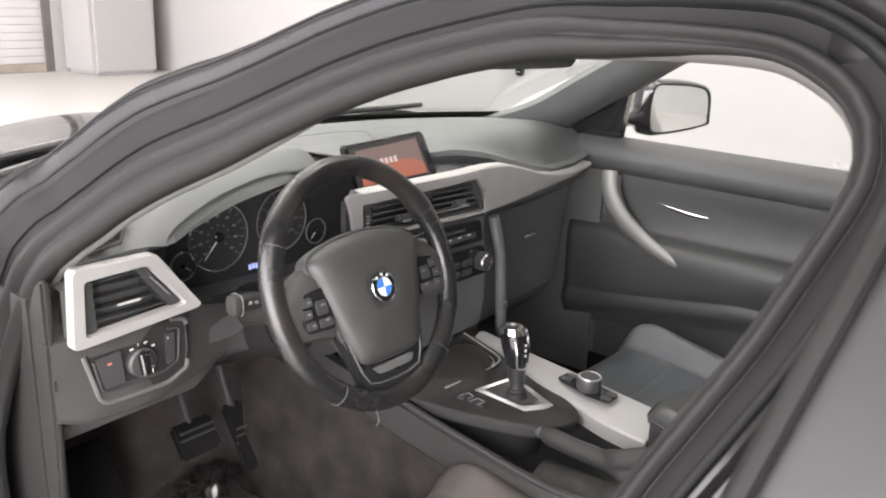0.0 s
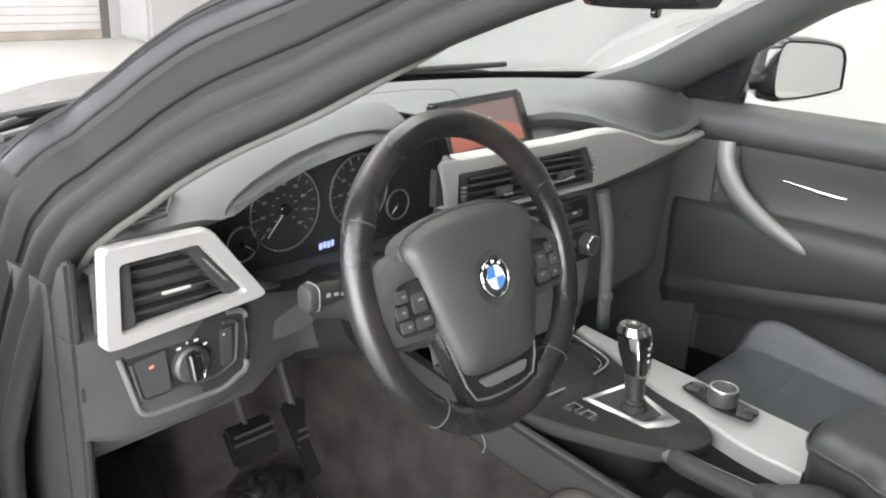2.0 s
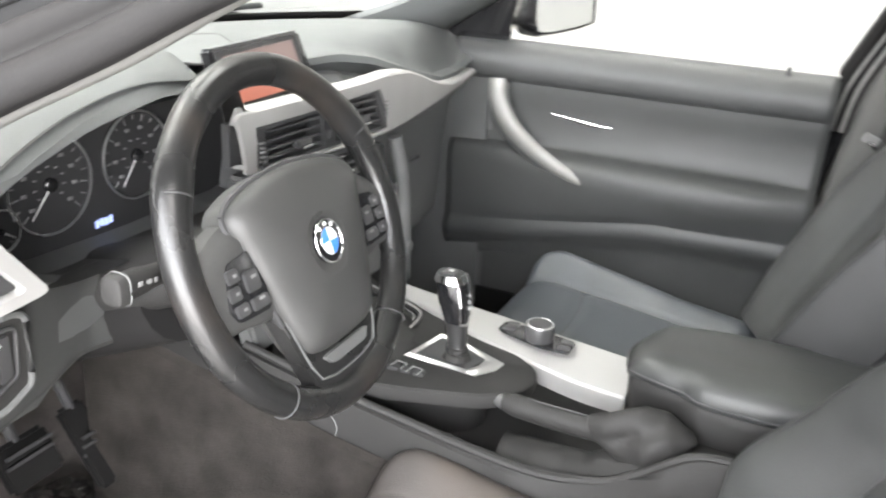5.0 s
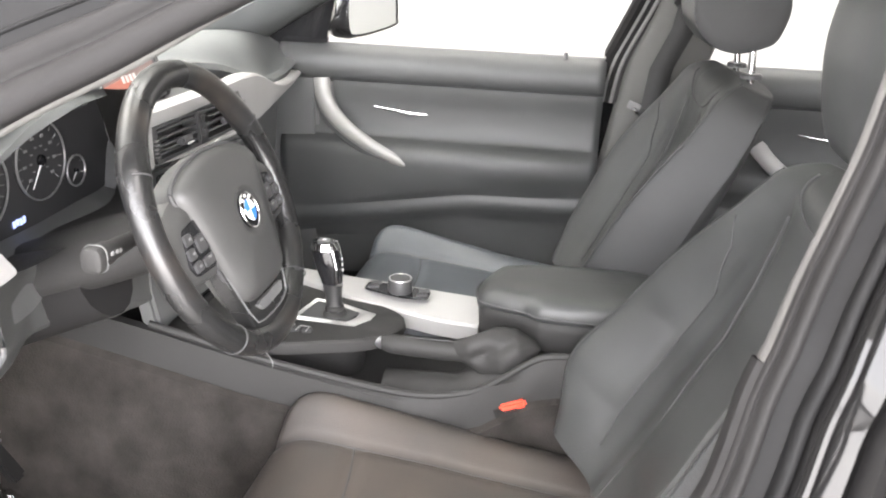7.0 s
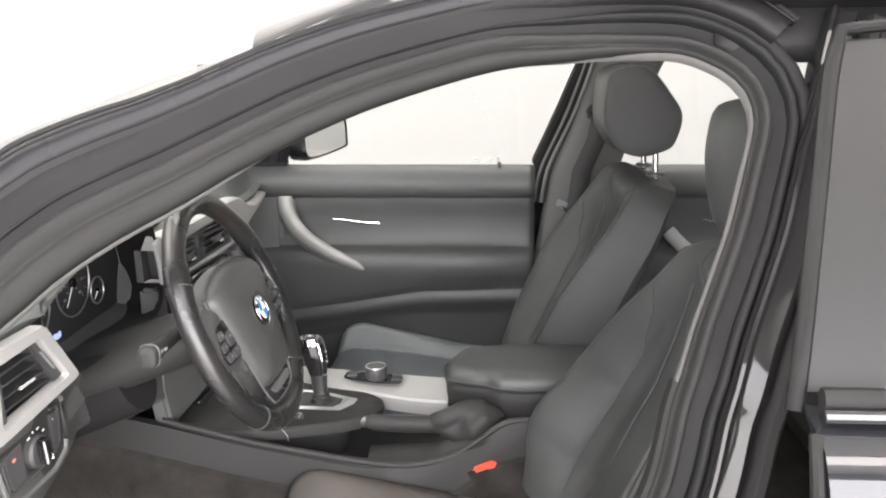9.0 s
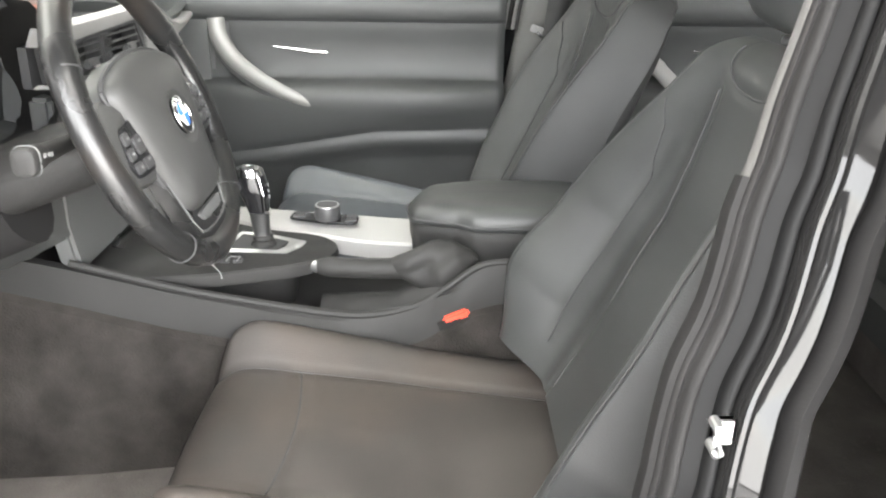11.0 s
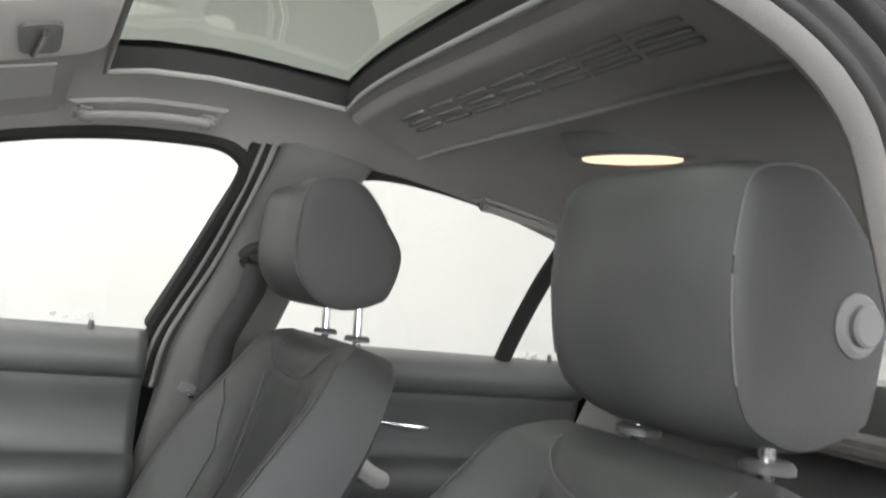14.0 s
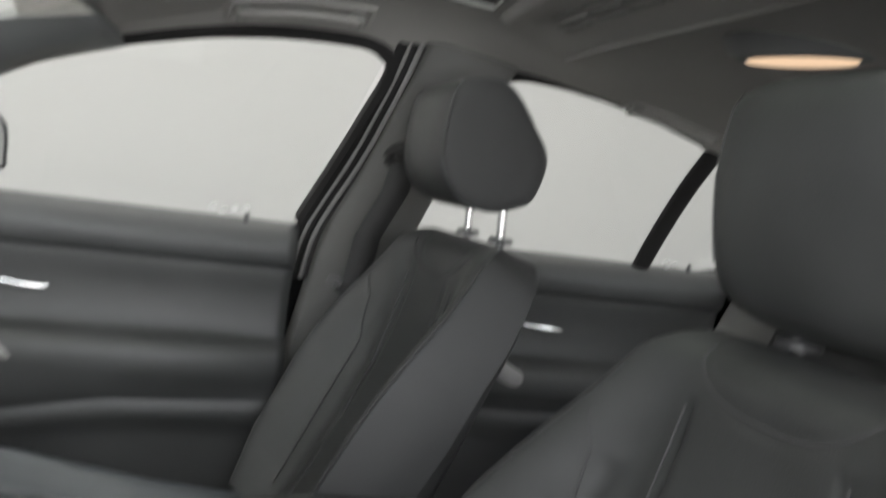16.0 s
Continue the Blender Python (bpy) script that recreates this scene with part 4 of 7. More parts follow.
for i in range(7):
    t = i / 6
    tube_part("rib", [dq[0].lerp(dq[4], t) + V(0.002, 0, 0.003), dq[2].lerp(dq[3], t) + V(-0.001, 0, 0.003)], 0.0011, M["vent"], dv, n=6)
tube_part("rim", [p + V(0, 0, 0.002) for p in dq + dq[:2]], 0.0022, M["vent"], dv, n=6)

# light switch panel
sw = thing("light_switch_panel", (-0.63, 0.2, 0.745), "black light switch panel with a silver rotary switch", "switch panel")
BEZEL = dense([(-0.708, 0.785), (-0.551, 0.786), (-0.552, 0.708), (-0.585, 0.693), (-0.684, 0.695)], corner=0.16)
slab_part("panel", [V(a, 0.2245, b) for a, b in BEZEL], (0, -0.006, 0), M["console"], sw, "dark recessed switch panel", bevel=0.002)
tube_part("recess_rim", [V(a, 0.2175, b) for a, b in BEZEL[6:] + BEZEL[:1]], 0.0036, M["lower"], sw, "rounded rim of the switch recess", n=8)
INNER = dense([(-0.694, 0.767), (-0.563, 0.775), (-0.567, 0.724), (-0.592, 0.713), (-0.682, 0.712)], corner=0.14)
tube_part("inner_rim", [V(a, 0.2172, b) for a, b in INNER[6:] + INNER[:1]], 0.0022, M["vent"], sw, n=6)
slab_part("fog_button", [V(a, 0.2185, b) for a, b in dense([(-0.690, 0.761), (-0.654, 0.766), (-0.650, 0.718), (-0.679, 0.716)], corner=0.10)], (0, -0.005, 0), M["vent"], sw, "satin black fog light button", bevel=0.0015)
slab_part("dimmer", [V(a, 0.2185, b) for a, b in dense([(-0.586, 0.768), (-0.573, 0.769), (-0.573, 0.728), (-0.586, 0.722)], corner=0.15)], (0, -0.005, 0), M["vent"], sw, bevel=0.002)
made("rotary_knob", lambda bm: disc(bm, (-0.625, 0.208, 0.740), (1, 0, 0), (0, 0, 1), 0.021, 0.012, edge=0.003), M["vent"], sw, "black rotary switch")
block_part("knob_grip", (-0.6265, 0.2035, 0.7415), (0.014, 0.012, 0.034), M["gloss"], sw, "gloss black switch grip", bevel=0.003, turn=rot(0, -8, 0))
block_part("grip_edge", (-0.6325, 0.1975, 0.7415), (0.0035, 0.004, 0.034), M["chrome"], sw, "bright left edge of the grip", bevel=0.0014, turn=rot(0, -8, 0))
tube_part("grip_outline", [(-0.629, 0.1972, 0.757), (-0.6215, 0.1972, 0.754), (-0.618, 0.1972, 0.735), (-0.6195, 0.1972, 0.726), (-0.627, 0.1972, 0.7255)], 0.0009, M["chrome"], sw, "fine chrome outline", n=6)
for x, z, w in ((-0.6395, 0.7625, 0.0055), (-0.6295, 0.7665, 0.0025), (-0.6185, 0.7665, 0.0055), (-0.6075, 0.759, 0.0050), (-0.584, 0.7625, 0.0025)):
    block_part("symbol", (x, 0.2125 if x < -0.59 else 0.2125, z), (w, 0.0012, 0.0028), M["print"], sw, turn=rot(0, -10, 0), bevel=0.0005)
block_part("symbol", (-0.6715, 0.2130, 0.7515), (0.006, 0.0012, 0.0034), M["fogred"], sw, "red fog light symbol", turn=rot(0, -10, 0), bevel=0.0005)

# instrument cluster
cl = thing("instrument_cluster", (-0.37, 0.33, 0.84), "instrument cluster with chrome-ringed round dials", "instrument cluster")
CO = [(-0.580, 0.890), (-0.515, 0.940), (-0.40, 0.968), (-0.275, 0.955), (-0.225, 0.93), (-0.215, 0.80), (-0.36, 0.790), (-0.535, 0.800)]
CI = [(-0.532, 0.852), (-0.46, 0.908), (-0.34, 0.930), (-0.16, 0.930), (-0.105, 0.86), (-0.105, 0.765), (-0.30, 0.757), (-0.482, 0.765)]


def cluster_cone(bm):
    a = curve_pts([(x, 0.214, z) for x, z in CO], 48, True)
    b = curve_pts([(x, 0.335, z) for x, z in CI], 48, True)
    skin(bm, [a, [p.lerp(q, 0.5) for p, q in zip(a, b)], b], True)


made("hood_lining", cluster_cone, M["console"], cl, "dark lining of the cluster hood")
slab_part("dial_face", curve_pts([(x, 0.336, z) for x, z in CI], 48, True), (0, 0.012, 0), M["dialface"], cl, "black dial face")


def dial(cx, cz, r, ticks, a0, a1, needle):
    made("dial_ring", lambda bm: ring(bm, (cx, 0.329, cz), (1, 0, 0), (0, 0, 1), r, 0.0015, 56, 8), M["satin"], cl, "thin satin metal dial ring")
    made("dial_disc", lambda bm: disc(bm, (cx, 0.3325, cz), (1, 0, 0), (0, 0, 1), r - 0.001, 0.003, 48), M["dialface"], cl, "black dial")

    def marks(bm):
        for i in range(ticks):
            a = radians(a0 + (a1 - a0) * i / (ticks - 1))
            o = V(math.cos(a), 0, math.sin(a))
            tube(bm, [V(cx, 0.3315, cz) + o * (r * 0.93), V(cx, 0.3315, cz) + o * (r * (0.82 if i % 2 else 0.76))], 0.0008, 5)
            if r > 0.04 and i % 2 == 0:
                block(bm, V(cx, 0.3315, cz) + o * (r * 0.62), (0.0065, 0.001, 0.0038))
                block(bm, V(cx, 0.3315, cz) + o * (r * 0.36), (0.0045, 0.001, 0.0016))
    tagged(made("dial_scale", marks, M["dialprint"], cl), "pale printed dial scale", kind="stuff")
    a = radians(needle)
    o = V(math.cos(a), 0, math.sin(a))
    tube_part("needle", [V(cx, 0.328, cz) - o * (r * 0.12), V(cx, 0.328, cz) + o * (r * 0.8)], [0.0016, 0.0006], M["print"], cl, "pale needle", n=6)
    made("needle_cap", lambda bm: disc(bm, (cx, 0.326, cz), (1, 0, 0), (0, 0, 1), r * 0.15, 0.005, 20, 0.001), M["gloss"], cl)


dial(-0.410, 0.848, 0.0555, 17, 222, -42, 228)
dial(-0.281, 0.853, 0.0535, 15, 222, -42, 232)
dial(-0.478, 0.8145, 0.023, 5, 230, -50, 325)
dial(-0.204, 0.819, 0.0225, 5, 200, -20, 225)
for i in range(4):
    block_part("readout_bar", (-0.347 + i * 0.007, 0.3345, 0.782 + (0.001 if i % 2 else 0)), (0.005, 0.001, 0.009), M["readout"], cl, "lit blue-white readout")

# centre trim and vents
ct = thing("dash_trim", (0.2, 0.22, 0.86), "matt silver dashboard trim strip", "trim")
TXS = [-0.236, -0.228, -0.12, 0.05, 0.15, 0.22, 0.30, 0.40, 0.50, 0.60, 0.69]
TT = [0.910, 0.912, 0.912, 0.910, 0.911, 0.904, 0.884, 0.856, 0.838, 0.833, 0.838]
TB = [0.842, 0.836, 0.826, 0.818, 0.816, 0.816, 0.816, 0.815, 0.815, 0.817, 0.824]
TY = [0.212, 0.205, 0.200, 0.200, 0.203, 0.210, 0.222, 0.240, 0.256, 0.270, 0.282]


def trim_row(x):
    t, b, y = lerp_table(TXS, TT, x), lerp_table(TXS, TB, x), lerp_table(TXS, TY, x)
    return t, b, y


def cut_vents(bm):
    """The trim above, below and at both ends of the vents, so that the vents sit in a real opening."""
    for x0, x1, lo, hi in ((0.13, 0.69, 0, 1),):
        rows = []
        for x in np.linspace(x0, x1, 40 if x1 > 0.2 else 6):
            t, b, y = trim_row(x)
            rows.append([V(x, y + 0.03, t), V(x, y + 0.006, t), V(x, y + 0.001, t - 0.004), V(x, y, (t + b) / 2), V(x, y + 0.001, b + 0.004), V(x, y + 0.006, b), V(x, y + 0.04, b)])
        skin(bm, rows, True, True)
    end = [(-0.253, 0.908), (-0.249, 0.912), (-0.240, 0.914), (-0.212, 0.9125), (-0.212, 0.832), (-0.236, 0.838), (-0.2365, 0.850), (-0.240, 0.872), (-0.246, 0.892)]
    slab(bm, [V(a, 0.202, b) for a, b in end], (0, 0.006, 0), 0.0015)
    for top in (True, False):
        rows = []
        for x in np.linspace(-0.212, 0.1305, 24):
            t, b, y = trim_row(x)
            if top:
                b = lerp_table([-0.212, 0.104, 0.1305], [0.889, 0.890, 0.858], x)
            else:
                t = lerp_table([-0.212, -0.2, 0.1305], [0.84, 0.836, 0.826], x)
            rows.append([V(x, y + 0.03, t), V(x, y + 0.006, t), V(x, y + 0.001, t - 0.002), V(x, y, (t + b) / 2), V(x, y + 0.001, b + 0.002), V(x, y + 0.006, b), V(x, y + 0.04, b)])
        skin(bm, rows, True, True)


made("trim_strip", cut_vents, M["silver"], ct, sharp=30)
cv = thing("centre_vents", (-0.03, 0.21, 0.86), "pair of black slatted centre air vents", "air vent")
slab_part("vent_box", [V(a, 0.243, b) for a, b in ((-0.214, 0.889), (0.135, 0.89), (0.157, 0.826), (-0.214, 0.835))], (0, 0.012, 0), M["dark"], cv)
slab_part("left_cheek", [V(-0.212, 0.206, 0.889), V(-0.190, 0.206, 0.889), V(-0.180, 0.206, 0.835), V(-0.202, 0.206, 0.836)], (0, 0.03, 0), M["vent"], cv, bevel=0.003)
slab_part("right_cheek", [V(0.080, 0.204, 0.889), V(0.103, 0.204, 0.889), V(0.15, 0.206, 0.828), V(0.118, 0.204, 0.828)], (0, 0.03, 0), M["vent"], cv, bevel=0.003)
slab_part("hazard_panel", [V(-0.066, 0.202, 0.889), V(-0.032, 0.202, 0.889), V(-0.026, 0.202, 0.831), V(-0.060, 0.202, 0.832)], (0, 0.03, 0), M["vent"], cv, "black panel with two buttons", bevel=0.003)
for z, k in ((0.874, "console"), (0.852, "vent")):
    block_part("button", (-0.048, 0.199, z), (0.016, 0.006, 0.013), M[k], cv, bevel=0.002)
slab_part("top_edge", [V(-0.21, 0.204, 0.890), V(0.10, 0.204, 0.890), V(0.10, 0.204, 0.886), V(-0.21, 0.204, 0.885)], (0, 0.02, 0), M["vent"], cv)
slab_part("bottom_edge", [V(-0.20, 0.204, 0.8405), V(0.13, 0.204, 0.8315), V(0.13, 0.204, 0.827), V(-0.20, 0.204, 0.835)], (0, 0.02, 0), M["vent"], cv)
for x0, x1 in ((-0.187, -0.062), (-0.030, 0.097)):
    for i in range(4):
        z = 0.843 + i * 0.0115
        sh = 0.008 if x0 < -0.1 else (0.89 - z) * 0.55
        block_part("slat", ((x0 + x1 + sh) / 2, 0.216, z - 0.0015), (x1 - x0 + sh, 0.022, 0.003), M["vent"], cv, turn=rot(-18, 1.5, 0), bevel=0.001)
    xm = (x0 + x1) / 2 + 0.012
    block_part("slider", (xm, 0.203, 0.853), (0.034, 0.014, 0.012), M["vent"], cv, bevel=0.003, turn=rot(-20))
    block_part("slider_tip", (xm + 0.002, 0.1945, 0.8485), (0.024, 0.004, 0.005), M["chrome"], cv, "chrome slider tip", bevel=0.0015)
for x in (-0.2, 0.122):
    for i in range(5):
        block_part("ridge", (x + (0.003 if x > 0 else 0), 0.2035, 0.87 - i * 0.006), (0.008, 0.004, 0.0018), M["dialprint"], cv)

# screen
sc = thing("display_screen", (0.02, 0.35, 0.9), "black framed dashboard display with a dim red picture", "screen")
sl = [V(-0.11, 0.352, 0.958), V(0.125, 0.366, 0.962), V(0.172, 0.356, 0.862), V(-0.092, 0.340, 0.866)]
sy = (sl[1] - sl[0]).cross(sl[3] - sl[0]).normalized()
sy = sy if sy.y > 0 else -sy
slab_part("housing", sl, sy * 0.022, M["gloss"], sc, "gloss black display housing", bevel=0.005)


def on_screen(a, b, lift=0.0015):
    return sl[0].lerp(sl[1], a).lerp(sl[3].lerp(sl[2], a), b) - sy * lift


slab_part("screen_bezel", [on_screen(a, b, 0.0006) for a, b in ((0.03, 0.06), (0.90, 0.05), (0.90, 0.93), (0.03, 0.95))], sy * 0.002, M["vent"], sc)
slab_part("picture", [on_screen(a, b, 0.0014) for a, b in ((0.09, 0.14), (0.86, 0.12), (0.86, 0.86), (0.09, 0.88))], sy * 0.001, M["screen"], sc, "dimly lit brown-red picture")
slab_part("red_area", [on_screen(a, b, 0.0019) for a, b in ((0.09, 0.46), (0.4, 0.40), (0.70, 0.50), (0.86, 0.62), (0.86, 0.86), (0.09, 0.88))], sy * 0.0006, M["screen_red"], sc, "red area of the picture")
for i in range(4):
    slab_part("caption_bar", [on_screen(a, b, 0.0022) for a, b in ((0.34 + i * 0.055, 0.38), (0.375 + i * 0.055, 0.38), (0.375 + i * 0.055, 0.5), (0.34 + i * 0.055, 0.5))], sy * 0.0006, M["print"], sc, "unreadable pale caption")

# radio, climate and centre stack
st = thing("centre_stack", (0.0, 0.22, 0.7), "dark centre stack with radio and climate controls", "control panel")
slab_part("stack_panel", [V(a, 0.226, b) for a, b in ((-0.21, 0.822), (0.165, 0.81), (0.185, 0.64), (0.17, 0.56), (-0.19, 0.56), (-0.215, 0.64))], (0, 0.03, 0), M["lower"], st, bevel=0.006)
slab_part("radio", [V(a, 0.226, b) for a, b in ((-0.17, 0.81), (0.135, 0.800), (0.148, 0.755), (-0.172, 0.765))], (0, -0.014, 0), M["gloss"], st, "black radio face", bevel=0.003)
block_part("disc_slot", (0.0, 0.211, 0.793), (0.16, 0.004, 0.004), M["dark"], st, turn=rot(0, 1.5, 0))
block_part("display_window", (0.06, 0.2105, 0.775), (0.11, 0.004, 0.012), M["vent"], st, bevel=0.001)
for i in range(6):
    block_part("preset_button", (-0.14 + i * 0.03, 0.2105, 0.775 - i * 0.0006), (0.024, 0.006, 0.01), M["vent"], st, bevel=0.002)
for i in range(3):
    block_part("marking", (0.03 + i * 0.03, 0.2075, 0.779), (0.01, 0.001, 0.003), M["print"], st)
slab_part("climate_panel", [V(a, 0.226, b) for a, b in ((-0.175, 0.75), (0.155, 0.742), (0.178, 0.680), (-0.18, 0.684))], (0, -0.010, 0), M["gloss"], st, "black climate control panel", bevel=0.003)
for x in (-0.145, 0.142):
    made("temperature_knob", lambda bm: disc(bm, (x, 0.196, 0.713), (1, 0, 0), (0, 0, 1), 0.019, 0.022, edge=0.003), M["vent"], st, "round temperature knob")
    made("knob_ring", lambda bm: ring(bm, (x, 0.197, 0.713), (1, 0, 0), (0, 0, 1), 0.0165, 0.0016, 32, 8), M["chrome"], st, "bright knob ring")
for i in range(6):
    block_part("climate_button", (-0.095 + i * 0.038, 0.213, 0.722 - 0.0008 * i), (0.03, 0.008, 0.012), M["vent"], st, bevel=0.002)
    block_part("climate_button", (-0.095 + i * 0.038, 0.213, 0.703 - 0.0008 * i), (0.03, 0.008, 0.012), M["vent"], st, bevel=0.002)
tube_part("chrome_bar", [(-0.09, 0.208, 0.808), (-0.05, 0.205, 0.812), (0.0, 0.206, 0.808)], 0.002, M["chrome"], st)
tube_part("stack_edge", curve_pts([(0.18, 0.215, 0.80), (0.197, 0.205, 0.72), (0.21, 0.205, 0.62), (0.225, 0.21, 0.53)], 20), 0.012, M["lower"], st, "rounded edge of the centre stack", n=12)
made("side_button", lambda bm: disc(bm, (0.207, 0.19, 0.60), (1, 0, 0), (0, 0, 1), 0.011, 0.012, edge=0.002), M["lower"], st)

# glovebox
gb = thing("glovebox", (0.48, 0.34, 0.6), "closed dark plastic glovebox with a small bright catch", "glovebox")
slab_part("lid", [V(a, b, c) for a, b, c in ((0.26, 0.345, 0.765), (0.70, 0.355, 0.785), (0.69, 0.375, 0.50), (0.27, 0.365, 0.48))], (0, -0.012, 0), M["lower"], gb, bevel=0.008)
tube_part("upper_fold", curve_pts([(0.225, 0.285, 0.80), (0.40, 0.30, 0.795), (0.56, 0.315, 0.80), (0.72, 0.335, 0.81)], 24), 0.022, M["lower"], gb, n=12)
block_part("catch", (0.50, 0.332, 0.67), (0.05, 0.01, 0.008), M["chrome"], gb, "bright catch", bevel=0.003, turn=rot(0, 0, 0))
block_part("side_vent_dark", (0.715, 0.30, 0.865), (0.012, 0.03, 0.04), M["dark"], gb, bevel=0.004)

# lower panel under the driver's vent, column, pedals
kp = thing("knee_panel", (-0.6, 0.24, 0.66), "dark plastic knee panel below the light switches", "panel")


def knee(bm):
    rows = []
    for x in np.linspace(-0.745, -0.205, 32):
        k = lerp_table([-0.745, -0.62, -0.52, -0.45, -0.30, -0.205], [0.0, 0.0, 0.015, 0.035, 0.035, 0.012], x)
        bot = lerp_table([-0.745, -0.70, -0.6, -0.47, -0.30, -0.205], [0.690, 0.672, 0.668, 0.685, 0.66, 0.62], x)
        top = lerp_table([-0.745, -0.52, -0.46, -0.205], [0.80, 0.80, 0.772, 0.772], x)
        rows.append([V(x, 0.235 + k, top + 0.002), V(x, 0.219 + k, top - 0.003), V(x, 0.216 + k, top - 0.015), V(x, 0.222 + k, 0.74), V(x, 0.217 + k, 0.705), V(x, 0.216 + k, bot + 0.008), V(x, 0.221 + k, bot), V(x, 0.26 + k, bot - 0.018), V(x, 0.30 + k, bot - 0.045), V(x, 0.42 + k, bot - 0.08)])
    skin(bm, rows)


# panel colour includes the shadow below the dash
made("panel", knee, M["knee"], kp)
slab_part("end_cap", [V(-0.735, y, z) for y, z in ((0.219, 0.885), (0.240, 0.876), (0.285, 0.80), (0.33, 0.60), (0.37, 0.34), (0.27, 0.34), (0.235, 0.50), (0.222, 0.66))], (-0.012, 0, 0), M["console"], kp, "smooth dark side end cap", bevel=0.004)
block_part("cap_gap", (-0.7475, 0.234, 0.797), (0.002, 0.030, 0.004), M["console"], kp, "narrow gap in the end cap")
made("column_shroud", lambda bm: skin(bm, [[V(-0.37 + 0.062 * k * math.cos(a), y, z + 0.042 * k * math.sin(a)) for a in np.linspace(0, 2 * math.pi, 24, endpoint=False)] for y, z, k in ((0.075, 0.812, 0.75), (0.10, 0.803, 1.0), (0.20, 0.765, 1.05), (0.33, 0.715, 1.05))], True, True), M["console"], kp, "column shroud")
made("column_boot", lambda bm: tube(bm, [(-0.37, 0.2, 0.735), (-0.37, 0.34, 0.68), (-0.37, 0.52, 0.60)], [0.055, 0.06, 0.06], 16), M["rubber"], kp)
for s in (-1, 1):
    sx = lambda d: -0.37 + s * d
    tube_part("stalk", [(sx(0.05), 0.105, 0.823), (sx(0.11), 0.100, 0.829), (sx(0.150), 0.097, 0.833), (sx(0.162), 0.096, 0.8345), (sx(0.184), 0.0945, 0.836)], [0.008, 0.009, 0.0105, 0.0125, 0.0125], M["console"], kp, "black column stalk", n=14, flat=1.05)
    cap = [(0.094 + 0.0125 * math.copysign(abs(math.cos(a)) ** 0.6, math.cos(a)), 0.8365 + 0.0145 * math.copysign(abs(math.sin(a)) ** 0.6, math.sin(a))) for a in np.linspace(0, 2 * math.pi, 28, endpoint=False)]
    tip = made("stalk_tip", lambda bm: skin(bm, [[V(sx(d), 0.094 + (y - 0.094) * k, 0.8365 + (z - 0.8365) * k) for y, z in cap] for d, k in ((0.180, 0.80), (0.1815, 0.97), (0.184, 1.0), (0.190, 0.98), (0.1935, 0.88), (0.195, 0.70), (0.195, 0.1))], True, True), M["console"], kp, "rounded dark stalk cap")
    tube_part("tip_edge", [V(sx(0.1835), 0.094 + (y - 0.094) * 1.01, 0.8365 + (z - 0.8365) * 1.01) for y, z in cap + cap[:1]], 0.001, M["lower"], tip, "pale edge of the cap", n=6)
for d, w in ((0.171, 0.0045), (0.160, 0.006), (0.150, 0.003)):
    block_part("stalk_mark", (-0.37 - d, 0.0828 + (0.171 - d) * 0.12, 0.8385 - (0.171 - d) * 0.2), (w, 0.001, 0.004), M["dialprint"], kp)
pd = thing("pedals", (-0.45, 0.5, 0.3), "black ribbed foot pedals above a dark mat", "pedals")
for x, w, z in ((-0.36, 0.09, 0.40), (-0.25, 0.05, 0.36)):
    block_part("pedal_pad", (x, 0.50, z), (w, 0.015, 0.07 if w > 0.06 else 0.14), M["rubber"], pd, bevel=0.006, turn=rot(-35))
    tube_part("pedal_arm", [(x, 0.51, z), (x, 0.56, z + 0.1), (x, 0.60, z + 0.22)], 0.008, M["dark"], pd)
    for i in range(4):
        block_part("rib", (x, 0.491 + 0.0, z - 0.024 + i * 0.016), (w * 0.85, 0.006, 0.005), M["dark"], pd, bevel=0.001, turn=rot(-35))
block_part("foot_rest", (-0.56, 0.50, 0.34), (0.1, 0.02, 0.24), M["rubber"], pd, "black foot rest", bevel=0.008, turn=rot(-32))

# ---- steering wheel ----
TLT = 0.383
WC = V(-0.373, 0.033, 0.841)
WU, WV, WN = V(1, 0, 0), V(0, math.sin(TLT), math.cos(TLT)), V(0, -math.cos(TLT), math.sin(TLT))


def on_wheel(a, b, h=0.0):
    return WC + WU * a + WV * b + WN * h


wh = thing("steering_wheel", WC, "black leather three-spoke steering wheel with worn shine", "steering wheel")


def rim(bm):
    rows = []
    for i in range(97):
        a = 2 * math.pi * i / 96
        grip = 1 + 0.13 * math.exp(-((a % math.pi - 0.55) / 0.16) ** 2) * (1 if a < math.pi else 0) + 0.13 * math.exp(-((math.pi - a - 0.55) / 0.16) ** 2)
        o = WU * math.cos(a) + WV * math.sin(a)
        rows.append([WC + o * (0.1665 + 0.0165 * grip * math.cos(k)) + WN * (0.0150 * grip * math.sin(k)) for k in np.linspace(0, 2 * math.pi, 16, endpoint=False)])
    skin(bm, rows, True)
    bmesh.ops.remove_doubles(bm, verts=bm.verts, dist=1e-6)


